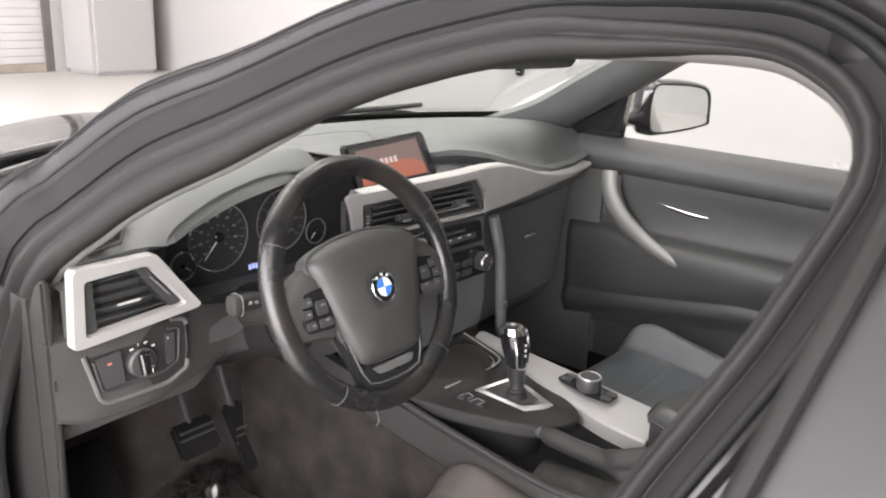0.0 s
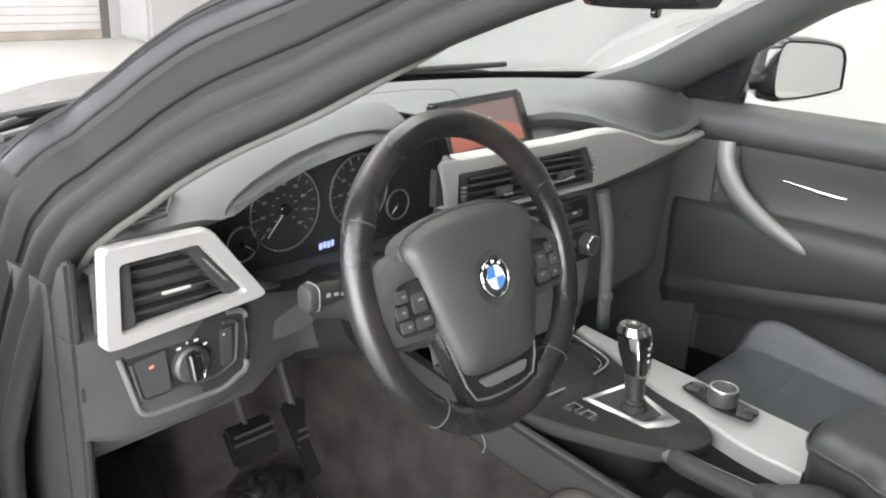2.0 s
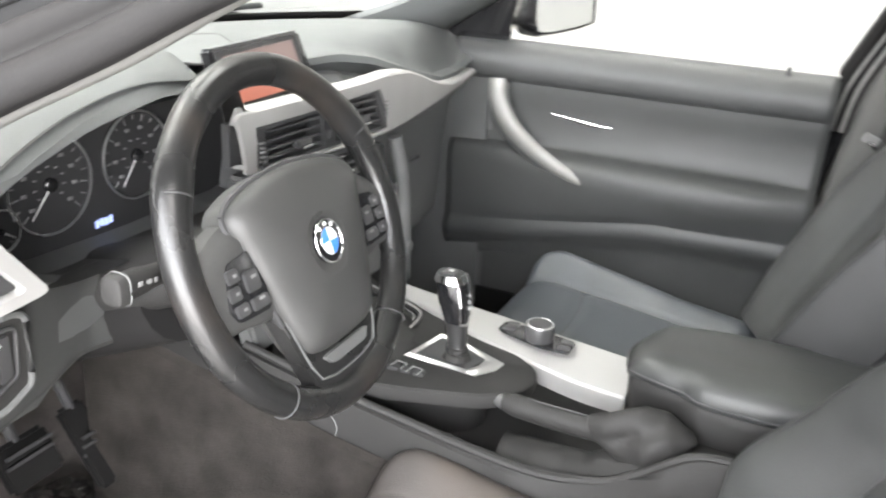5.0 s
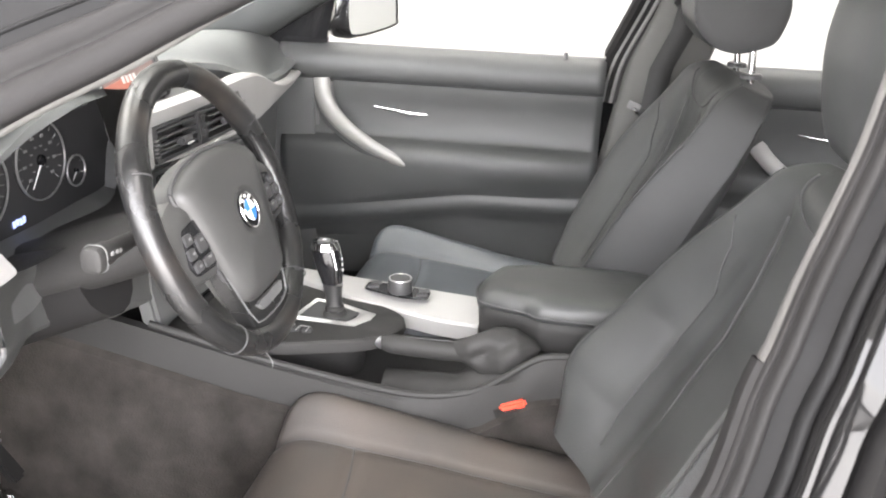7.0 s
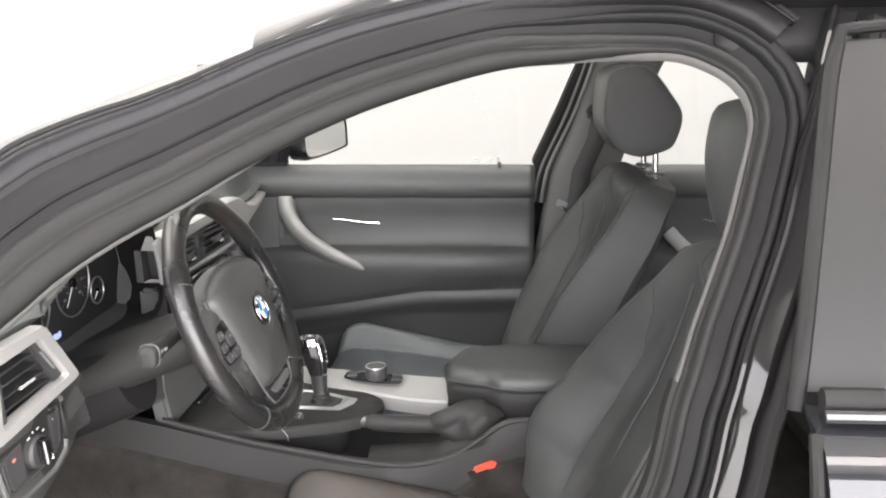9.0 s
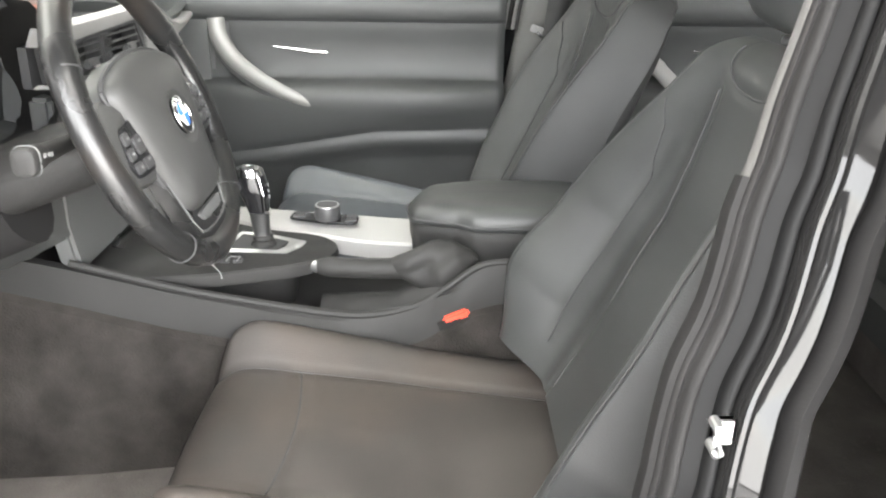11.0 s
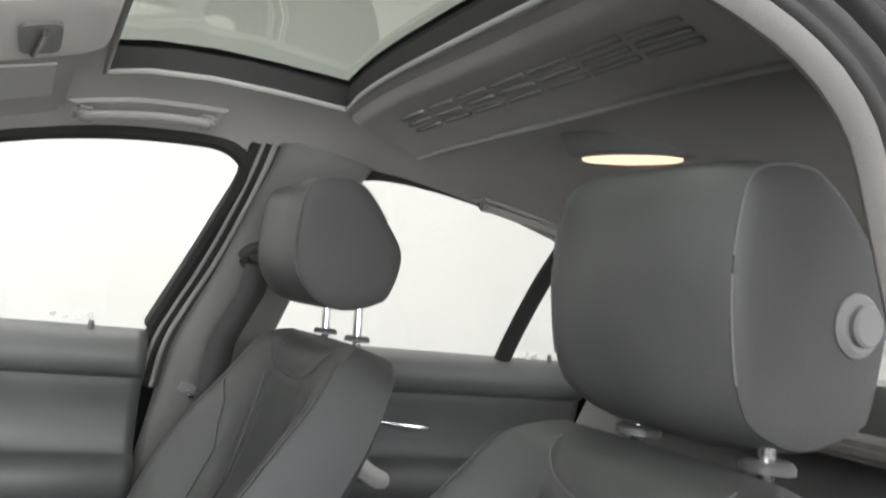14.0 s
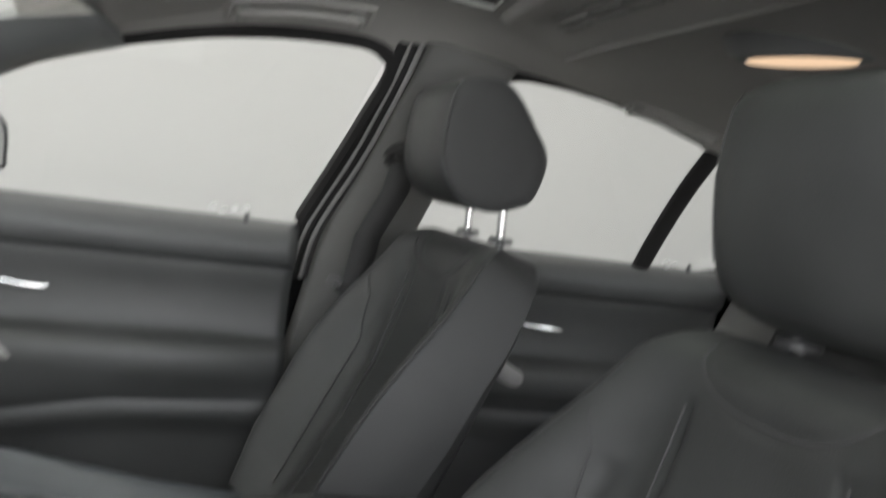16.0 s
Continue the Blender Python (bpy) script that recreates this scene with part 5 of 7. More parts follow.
rim_ob = made("rim", rim, M["rimleather"], wh, "polished black leather rim")
for a in (28, 152, 232, 308):
    c = on_wheel(0.1665 * math.cos(radians(a)), 0.1665 * math.sin(radians(a)))
    o = WU * math.cos(radians(a)) + WV * math.sin(radians(a))
    made("rim_seam", lambda bm: ring(bm, c, o, WN, 0.0170, 0.0008, 24, 6), M["dark"], rim_ob)
PAD = [tuple(p[:2]) for p in curve_pts([(-0.104, 0.046, 0), (-0.070, 0.063, 0), (-0.022, 0.070, 0), (0.022, 0.070, 0), (0.070, 0.063, 0), (0.104, 0.046, 0), (0.098, 0.011, 0), (0.086, -0.034, 0), (0.067, -0.090, 0), (0.050, -0.110, 0), (0.0, -0.1145, 0), (-0.050, -0.110, 0), (-0.067, -0.090, 0), (-0.086, -0.034, 0), (-0.098, 0.011, 0)], 90, True)]
EC = (-0.003, -0.012)


def airbag(bm):
    base = [V(a, b, 0) for a, b in PAD]
    rows = []
    for k, h in ((1.0, -0.02), (1.0, 0.002), (0.99, 0.008), (0.96, 0.014), (0.88, 0.021), (0.74, 0.0265), (0.58, 0.030), (0.44, 0.0315), (0.36, 0.0315), (0.31, 0.0285), (0.05, 0.0285)):
        rr = 0.030
        rows.append([on_wheel(EC[0] + (p.x - EC[0]) * k * m + (1 - m) * rr * c, EC[1] + (p.y - EC[1]) * k * m + (1 - m) * rr * d, h) for p in base for m in (min(1, max(0.0, (k - 0.30) / 0.5)),) for c, d in [(Vector((p.x - EC[0], p.y - EC[1])).normalized() * (k / 0.36 if k < 0.36 else 1))[:]]])
    skin(bm, rows, True, True)


pad = made("airbag_pad", airbag, M["airbag"], wh, "smooth dark airbag cover")
made("pad_joint", lambda bm: tube(bm, [on_wheel(a * 1.012, b * 1.012, 0.004) for a, b in PAD + PAD[:1]], 0.003, 6), M["dark"], wh)


def spoke(s):
    def build(bm):
        rows = []
        for t in np.linspace(0, 1, 9):
            x = s * (0.078 + 0.080 * t)
            top = lerp_table([0, 0.5, 1], [0.050, 0.038, 0.018], t)
            bot = lerp_table([0, 0.5, 1], [-0.062, -0.056, -0.054], t)
            h = lerp_table([0, 0.3, 0.8, 1], [0.006, 0.010, 0.008, 0.005], t)
            rows.append([on_wheel(x, top, -0.016), on_wheel(x, top - 0.002, h - 0.010), on_wheel(x, top - 0.010, h - 0.003), on_wheel(x, top - 0.022, h + 0.001), on_wheel(x, top - 0.030, h), on_wheel(x, bot + 0.012, h), on_wheel(x, bot + 0.004, h - 0.004), on_wheel(x, bot, -0.012)])
        skin(bm, rows, True, True)
    return build


for s in (-1, 1):
    sp = made("spoke", spoke(s), M["airbag"], wh, "dark side spoke")
    made("button_plate", lambda bm: slab(bm, [on_wheel(s * a, b, 0.0075) for a, b in dense([(0.092, 0.013), (0.126, 0.009), (0.139, -0.030), (0.132, -0.043), (0.088, -0.045), (0.086, -0.010)], corner=0.15)], WN * 0.0045, 0.0015), M["gloss"], sp, "gloss black button plate")
    for a, b, w, h, m in ((0.126, -0.002, 0.016, 0.0125, 1), (0.130, -0.0175, 0.016, 0.0125, 1), (0.127, -0.033, 0.017, 0.0115, 1), (0.104, -0.013, 0.020, 0.020, 0), (0.102, -0.034, 0.024, 0.012, 0)):
        bt = made("button", lambda bm: slab(bm, [on_wheel(s * (a + i * w / 2), b + j * h / 2, 0.0115) for i, j in dense([(-1, -1), (1, -1), (1, 1), (-1, 1)], corner=0.2, k=4)], WN * 0.003, 0.001), M["vent"], sp)
        made("button_mark", lambda bm: slab(bm, [on_wheel(s * (a - 0.002 + i * (0.0022 if m else 0.0035)), b + (0.003 if not m else 0.0) + j * 0.0013, 0.0147) for i, j in ((-1, -1), (1, -1), (1, 1), (-1, 1))], WN * 0.0004), M["dialprint"], sp)
made("lower_spoke", lambda bm: slab(bm, [on_wheel(a, b, -0.012) for a, b in dense([(-0.084, -0.050), (-0.057, -0.152), (0.057, -0.152), (0.084, -0.050)], corner=0.1)], WN * 0.019, 0.005), M["rimleather"], wh, "worn dark lower spoke")
made("lower_spoke_insert", lambda bm: slab(bm, [on_wheel(a, b, 0.003) for a, b in dense([(-0.042, -0.1165), (0.042, -0.1165), (0.032, -0.129), (-0.030, -0.129)], corner=0.2)], WN * 0.009, 0.003), M["lower"], wh, "satin dark lower insert")
made("lower_spoke_edge", lambda bm: tube(bm, [on_wheel(a, b, 0.0075) for a, b in ((-0.075, -0.062), (-0.060, -0.118), (-0.050, -0.136), (-0.03, -0.141), (0.0, -0.1425), (0.03, -0.141), (0.05, -0.136), (0.060, -0.118), (0.075, -0.062))], 0.0014, 6), M["lower"], wh, "fine grey edge of the lower spoke")
em = made("emblem", lambda bm: disc(bm, on_wheel(*EC, 0.0325), WU, WV, 0.0215, 0.008, 40, 0.0015), M["gloss"], wh, "round blue and white quartered emblem")
made("emblem_ring", lambda bm: ring(bm, on_wheel(*EC, 0.0325), WU, WV, 0.0215, 0.0011, 48, 8), M["chrome"], em)
made("emblem_inner_ring", lambda bm: ring(bm, on_wheel(*EC, 0.0328), WU, WV, 0.0136, 0.0006, 40, 8), M["chrome"], em)
for q in range(4):
    def quarter_plate(bm):
        arc = [on_wheel(EC[0] + 0.0134 * math.cos(radians(q * 90 + t)), EC[1] + 0.0134 * math.sin(radians(q * 90 + t)), 0.0326) for t in np.linspace(0, 90, 10)]
        slab(bm, [on_wheel(*EC, 0.0326)] + arc, WN * 0.0008)
    made("emblem_quarter", quarter_plate, M["blue"] if q % 2 else M["white"], em, "blue enamel quarter" if q % 2 else "white enamel quarter")
for a in (55, 90, 125):
    made("emblem_mark", lambda bm: block(bm, on_wheel(EC[0] + 0.0176 * math.cos(radians(a)), EC[1] + 0.0176 * math.sin(radians(a)), 0.0330), (0.0042, 0.001, 0.0036), 0, rot(math.degrees(-TLT), 0, 0)), M["print"], em)
tube_part("loose_thread", [on_wheel(-0.045, -0.176, -0.004), on_wheel(-0.046, -0.184, 0.0), on_wheel(-0.050, -0.190, 0.003), on_wheel(-0.057, -0.194, 0.004)], 0.0005, M["dialprint"], rim_ob, "loose pale thread", n=6)


# ---- centre console ----
co = thing("centre_console", (0, -0.1, 0.3), "dark plastic centre console between the front seats", "console")


# the raised left edge, which dips beside the parking brake
EDGE_Y = [-0.62, -0.42, -0.36, -0.30, -0.26, -0.20, -0.15, -0.08, 0.0, 0.10, 0.24, 0.50]
EDGE_Z = [0.550, 0.556, 0.550, 0.508, 0.484, 0.472, 0.474, 0.487, 0.507, 0.535, 0.585, 0.66]
EDGE_X = [-0.105, -0.112, -0.114, -0.118, -0.122, -0.130, -0.138, -0.148, -0.160, -0.178, -0.205, -0.235]


def console_body(bm):
    rows = []
    for y in np.linspace(0.50, -0.62, 56):
        top = lerp_table([-0.62, -0.36, -0.30, -0.22, -0.14, 0.06, 0.14, 0.24, 0.5], [0.525, 0.525, 0.50, 0.455, 0.445, 0.452, 0.47, 0.52, 0.66], y)
        hw = lerp_table([-0.62, -0.36, -0.10, 0.10, 0.24, 0.5], [0.105, 0.115, 0.150, 0.185, 0.21, 0.235], y)
        ex, ez = lerp_table(EDGE_Y, EDGE_X, y), lerp_table(EDGE_Y, EDGE_Z, y)
        rows.append(curve_pts([(-hw - 0.012, y, 0.22), (-hw - 0.008, y, 0.34), (ex - 0.006, y, ez - 0.035), (ex, y, ez), (ex + 0.014, y, ez - 0.002), (ex + 0.028, y, min(top, ez - 0.012)), (0, y, top), (hw - 0.03, y, top), (hw - 0.012, y, top - 0.004), (hw, y, top - 0.035), (hw + 0.01, y, 0.22)], 30))
    skin(bm, rows)


made("console_body", console_body, M["console"], co)
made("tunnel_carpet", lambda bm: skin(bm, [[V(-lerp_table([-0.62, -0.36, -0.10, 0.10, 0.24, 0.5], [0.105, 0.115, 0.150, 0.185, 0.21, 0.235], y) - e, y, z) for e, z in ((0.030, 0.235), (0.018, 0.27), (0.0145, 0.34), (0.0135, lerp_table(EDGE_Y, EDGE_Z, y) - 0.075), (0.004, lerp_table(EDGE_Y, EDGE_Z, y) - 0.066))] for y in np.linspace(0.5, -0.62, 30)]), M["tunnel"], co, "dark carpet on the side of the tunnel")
made("console_edge", lambda bm: tube(bm, curve_pts([(x + 0.004, y, z - 0.003) for x, y, z in zip(EDGE_X[1:11], EDGE_Y[1:11], EDGE_Z[1:11])], 40), 0.006, 8), M["console"], co, "rounded upper edge of the console")

# selector panel
PLATE = [(-0.165, 0.235), (0.115, 0.235), (0.105, 0.08), (0.058, 0.0), (0.035, -0.08), (0.0, -0.122), (-0.05, -0.122), (-0.095, -0.085), (-0.125, -0.01), (-0.150, 0.08)]


def selector_plate(bm):
    base = curve_pts([(a, b, 0) for a, b in PLATE], 60, True)
    rows = []
    for k, z in ((0.60, 0.44), (0.64, 0.49), (0.74, 0.510), (0.985, 0.520), (1.0, 0.527), (0.99, 0.538), (0.96, 0.5415), (0.5, 0.5415), (0.05, 0.5415)):
        rows.append([V(-0.02 + (p.x + 0.02) * k, 0.06 + (p.y - 0.06) * k, z + 0.10 * max(p.y - 0.10, 0)) for p in base])
    skin(bm, rows, True, True)


sp_ob = made("selector_panel", selector_plate, M["console"], co, "raised dark selector panel")
TRAY = curve_pts([(-0.100, 0.100, 0.549), (0.0, 0.092, 0.549), (0.058, 0.096, 0.549), (0.078, 0.112, 0.550), (0.092, 0.16, 0.554), (0.104, 0.218, 0.560)], 40)
made("storage_tray", lambda bm: slab(bm, [V(a, b, 0.5440 + 0.10 * max(b - 0.10, 0)) for a, b in dense([(-0.098, 0.102), (0.072, 0.096), (0.102, 0.218), (-0.075, 0.232)], corner=0.1)], (0, 0, 0.002), 0.0), M["gloss"], co, "gloss black open tray")
tube_part("tray_lip", [p + V(0, 0, -0.002) for p in TRAY], 0.0042, M["console"], co, "rounded dark tray lip", n=8)
tube_part("tray_rim", [p + V(0, 0, 0.0022) for p in TRAY], 0.0016, M["silver"], co, "fine chrome tray rim", n=8)
tube_part("tray_rim", [p + V(-0.008, 0.008, -0.0025) for p in TRAY[4:]], 0.0011, M["silver"], co, "fine chrome inner line", n=8)
# pale plastic slab stands in for a bright reflection in the tray
slab_part("tray_glint", [V(a, b, 0.5475) for a, b in dense([(-0.076, 0.106), (-0.066, 0.116), (-0.030, 0.122), (0.004, 0.118), (0.020, 0.109), (-0.030, 0.106)], corner=0.25)], (0, 0, 0.002), M["pale"], co, "pale curved slab painted as the tray's glint", bevel=0.0008)
tube_part("tray_rail", [(-0.06, 0.226, 0.566), (-0.02, 0.232, 0.567), (0.02, 0.232, 0.567)], 0.003, M["chrome"], co, "chrome rail at the back of the tray", n=8)


def chevron(bm):
    z = 0.5425
    outer = [V(-0.056, 0.066, z), V(0.032, 0.047, z), V(0.024, 0.0, z), V(-0.006, -0.072, z), V(-0.030, -0.068, z), V(-0.060, -0.047, z)]
    inner = [V(-0.044, 0.054, z), V(0.022, 0.040, z), V(0.014, 0.002, z), V(-0.010, -0.044, z), V(-0.032, -0.042, z), V(-0.050, -0.030, z)]
    up = V(0, 0, 0.004)
    mid = [p.lerp(q, 0.45) for p, q in zip(outer, inner)]
    skin(bm, [outer, [p + up * 0.3 for p in outer], [p + up * 1.1 for p in mid], [p + up * 0.5 for p in inner], inner], True)


made("selector_trim", chevron, M["satin"], co, "bright metal surround of the selector")
slab_part("selector_gaiter", [V(a, b, 0.5435) for a, b in ((-0.045, 0.053), (0.022, 0.040), (0.014, 0.0), (-0.010, -0.044), (-0.050, -0.03))], (0, 0, 0.001), M["dark"], co)
for i in range(3):
    block_part("console_button", (-0.094 + 0.001 * i, 0.064 - i * 0.020, 0.5440), (0.017, 0.017, 0.005), M["vent"], co, bevel=0.002, turn=rot(0, 0, 8))
for a in ((-0.086, 0.054), (-0.090, 0.027)):
    tube_part("button_frame", [(a[0] - 0.012, a[1] + 0.013, 0.5465), (a[0] + 0.006, a[1] + 0.010, 0.5468), (a[0] + 0.004, a[1] - 0.006, 0.5468), (a[0] - 0.012, a[1] - 0.004, 0.5465)], 0.0011, M["satin"], co, "thin bright button frame", n=6)

# silver strip with the round controller
ts = thing("console_trim", (0.05, -0.05, 0.55), "matt silver console strip with a round controller", "trim")


def strip(bm):
    left = curve_pts([(0.118, 0.20, 0.556), (0.095, 0.10, 0.550), (0.052, 0.0, 0.546), (0.030, -0.08, 0.543), (0.006, -0.17, 0.540), (0.0, -0.248, 0.538)], 24)
    right = curve_pts([(0.150, 0.20, 0.560), (0.138, 0.10, 0.556), (0.128, 0.0, 0.553), (0.120, -0.08, 0.551), (0.108, -0.17, 0.549), (0.098, -0.248, 0.548)], 24)
    rows = []
    for p, q in zip(left, right):
        rows.append([p + V(0, 0, -0.03), p + V(0, 0, -0.004), p + V(0.003, 0, 0), p.lerp(q, 0.5) + V(0, 0, 0.003), q + V(-0.003, 0, 0), q + V(0, 0, -0.004), q + V(0, 0, -0.03)])
    skin(bm, rows, True, True)


made("strip", strip, M["silver"], ts)
slab_part("controller_plate", [V(a, b, 0.5535) for a, b in dense([(0.070, -0.030), (0.104, -0.034), (0.096, -0.112), (0.086, -0.152), (0.048, -0.152), (0.046, -0.105)], corner=0.2)], (0, 0, 0.004), M["gloss"], ts, "gloss black button plate", bevel=0.0015)
for a, b in ((0.078, -0.047), (0.094, -0.049), (0.058, -0.140), (0.077, -0.141)):
    block_part("menu_button", (a, b, 0.5585), (0.014, 0.02, 0.004), M["vent"], ts, bevel=0.0015, turn=rot(0, 0, 10))
made("controller_knob", lambda bm: skin(bm, [[V(0.0705 + r * math.cos(a), -0.098 + r * math.sin(a), z) for a in np.linspace(0, 2 * math.pi, 32, endpoint=False)] for r, z in ((0.021, 0.556), (0.0225, 0.562), (0.0225, 0.577), (0.0215, 0.581), (0.019, 0.583), (0.012, 0.5832))], True, True), M["vent"], ts, "knurled round controller")
made("knob_ring", lambda bm: ring(bm, (0.0705, -0.098, 0.582), (1, 0, 0), (0, 1, 0), 0.0195, 0.0016, 32, 8), M["satin"], ts, "satin metal ring")

# gear selector
gs = thing("gear_selector", (-0.02, 0.0, 0.545), "black and chrome gear selector lever", "gear lever")
GAX = [V(-0.024, -0.004, 0.545), V(-0.024, -0.002, 0.575), V(-0.025, 0.0, 0.605), V(-0.026, 0.006, 0.64), V(-0.026, 0.012, 0.668), V(-0.026, 0.013, 0.676)]


def lever(i0, i1, ra, rb):
    def build(bm):
        pts = curve_pts(GAX, 26)[i0:i1]
        n = len(pts)
        rows = []
        for i, p in enumerate(pts):
            t = (i + i0) / 25
            a = lerp_table([0, 0.15, 0.4, 0.7, 0.92, 1.0], ra, t)
            b = lerp_table([0, 0.15, 0.4, 0.7, 0.92, 1.0], rb, t)
            rows.append([p + V(a * math.copysign(abs(math.cos(k)) ** 0.8, math.cos(k)), b * math.copysign(abs(math.sin(k)) ** 0.8, math.sin(k)), 0) for k in np.linspace(0, 2 * math.pi, 20, endpoint=False)])
        skin(bm, rows, True, True)
    return build


RA, RB = [0.015, 0.0125, 0.0145, 0.0195, 0.0195, 0.0165], [0.015, 0.0135, 0.016, 0.0235, 0.0225, 0.018]
made("lever_neck", lever(0, 12, RA, RB), M["darkmetal"], gs, "dark satin metal neck")
made("neck_boot", lambda bm: skin(bm, [[V(-0.024 + r * math.cos(a), -0.004 + r * math.sin(a), z) for a in np.linspace(0, 2 * math.pi, 20, endpoint=False)] for r, z in ((0.021, 0.545), (0.018, 0.551), (0.0145, 0.553), (0.0165, 0.557), (0.0155, 0.561), (0.013, 0.563))], True, True), M["console"], gs, "black pleated boot")
grip = made("lever_grip", lever(11, 25, RA, RB), M["gloss"], gs, "gloss black grip")
made("grip_cap", lever(23, 26, [r * 1.06 for r in RA], [r * 1.06 for r in RB]), M["chrome"], gs, "chrome cap of the grip")
slab_part("top_button", [V(a, b, 0.6765) for a, b in dense([(-0.035, 0.003), (-0.017, 0.003), (-0.016, 0.022), (-0.036, 0.022)], corner=0.2)], (0, 0, 0.0025), M["vent"], gs, "dark park button", bevel=0.0008)
block_part("button_symbol", (-0.026, 0.012, 0.6797), (0.006, 0.006, 0.0006), M["print"], gs)
for s in (-1, 1):
    tube_part("side_blade", [(-0.026 + s * 0.0165, -0.0125, 0.607), (-0.026 + s * 0.0188, -0.0125, 0.635), (-0.026 + s * 0.0178, -0.0085, 0.660), (-0.026 + s * 0.0160, -0.0045, 0.673)], 0.0022, M["chrome"], gs, "chrome edge of the grip", n=8)
tube_part("grip_rim", [(-0.0425, -0.0125, 0.607), (-0.034, -0.0165, 0.603), (-0.026, -0.0178, 0.602), (-0.018, -0.0165, 0.603), (-0.0095, -0.0125, 0.607)], 0.0018, M["satin"], gs, "bright lower rim of the grip", n=8)
for i in range(3):
    block_part("gear_mark", (-0.026, -0.0190 + 0.0006 * i, 0.628 + 0.010 * i), (0.004, 0.001, 0.004), M["print"], gs)

# armrest
ar = thing("armrest", (0.0, -0.4, 0.53), "padded black leather armrest on the console", "armrest")


ARM = dense([(-0.006, -0.246), (0.060, -0.236), (0.128, -0.262), (0.140, -0.33), (0.138, -0.62), (-0.050, -0.62), (-0.051, -0.352), (-0.030, -0.326), (-0.022, -0.29)], k=5, corner=0.3)


def arm_layer(inset, z, dome=0.0):
    """The outline of the armrest, drawn in, at one height; the top falls towards the front."""
    row = []
    for a, b in ARM:
        x, y = 0.048 + (a - 0.048) * (1 - inset / 0.09), -0.43 + (b + 0.43) * (1 - inset / 0.18)
        fall = lerp_table([-0.62, -0.48, -0.36, -0.28, -0.236], [0.002, 0.0, 0.002, 0.008, 0.018], y)
        row.append(V(x, y, z + dome - fall * (z > 0.59)))
    return row


made("pad", lambda bm: skin(bm, [arm_layer(*a) for a in ((0.006, 0.576), (0.001, 0.579), (0.0, 0.584), (0.0, 0.592), (0.002, 0.601), (0.007, 0.609), (0.014, 0.6145), (0.024, 0.6175), (0.04, 0.619), (0.06, 0.6188), (0.085, 0.618))], True, True), M["leather"], ar, "worn black leather pad", sharp=70)
tube_part("pad_seam", [p + V(0, 0, 0) for p in arm_layer(-0.0004, 0.5855) + arm_layer(-0.0004, 0.5855)[:1]], 0.0014, M["dark"], ar, n=6)
made("storage_box", lambda bm: skin(bm, [arm_layer(*a) for a in ((0.005, 0.525), (0.004, 0.560), (0.004, 0.571), (0.007, 0.5755), (0.05, 0.576))], True, True), M["console"], ar, "dark storage box below the pad", sharp=50)

# handbrake
hb = thing("handbrake", (-0.09, -0.2, 0.46), "black leather handbrake lever with a creased gaiter", "handbrake")
tube_part("grip", curve_pts([(-0.083, -0.098, 0.531), (-0.083, -0.13, 0.530), (-0.083, -0.18, 0.528), (-0.083, -0.245, 0.529)], 16), [0.009, 0.0125] + [0.0145] * 14, M["console"], hb, n=16, flat=1.15)
tube_part("end_cap", [(-0.083, -0.089, 0.531), (-0.083, -0.100, 0.531)], [0.007, 0.011], M["satin"], hb, "satin grip end", n=12)
tube_part("grip_seam", [(-0.083, -0.11, 0.5455), (-0.083, -0.16, 0.5455), (-0.083, -0.235, 0.5462)], 0.0011, M["dark"], hb, n=6)


def gaiter(bm):
    rows = []
    for t in np.linspace(0, 1, 30):
        y = -0.226 - 0.124 * t
        top = lerp_table([0, 0.10, 0.3, 0.55, 0.8, 1], [0.546, 0.553, 0.562, 0.572, 0.574, 0.560], t)
        bot = lerp_table([0, 0.3, 0.6, 0.85, 1], [0.512, 0.495, 0.490, 0.510, 0.545], t)
        w = lerp_table([0, 0.2, 0.55, 0.85, 1], [0.015, 0.023, 0.030, 0.028, 0.012], t)
        fold = 0.006 * math.sin(t * 11 + 0.6) * math.sin(math.pi * t)
        row = []
        for a in np.linspace(0, 2 * math.pi, 32, endpoint=False):
            crease = 0.004 * math.sin(3 * a + 7 * t) * math.sin(math.pi * t) - 0.006 * math.exp(-((a - 3.4 + 1.3 * t) / 0.18) ** 2) * math.sin(math.pi * t)
            row.append(V(-0.082 + (w + crease + fold * 0.4) * math.cos(a) + 0.006 * t, y + 0.008 * math.sin(a), (top + bot) / 2 + ((top - bot) / 2 + crease) * math.sin(a)))
        rows.append(row)
    skin(bm, rows, True, True)


made("gaiter", gaiter, M["console"], hb, "creased leather gaiter", sharp=60)


def gaiter_skirt(bm):
    rows = []
    for t in np.linspace(0, 1, 16):
        y = -0.105 - 0.20 * t
        z = lerp_table([0, 0.6, 1], [0.455, 0.450, 0.49], t)
        rows.append([V(-0.128 + 0.006 * t, y, z - 0.008), V(-0.12 + 0.004 * t, y, z + 0.006 + 0.003 * math.sin(t * 17)), V(-0.095, y, z + 0.020 + 0.018 * t + 0.004 * math.sin(t * 21)), V(-0.07, y, z + 0.022 + 0.02 * t), V(-0.045, y, z + 0.006), V(-0.04, y, z - 0.008)])
    skin(bm, [curve_pts(r, 14) for r in rows], False)


made("gaiter_skirt", gaiter_skirt, M["console"], hb, "folded leather skirt of the gaiter", sharp=60)

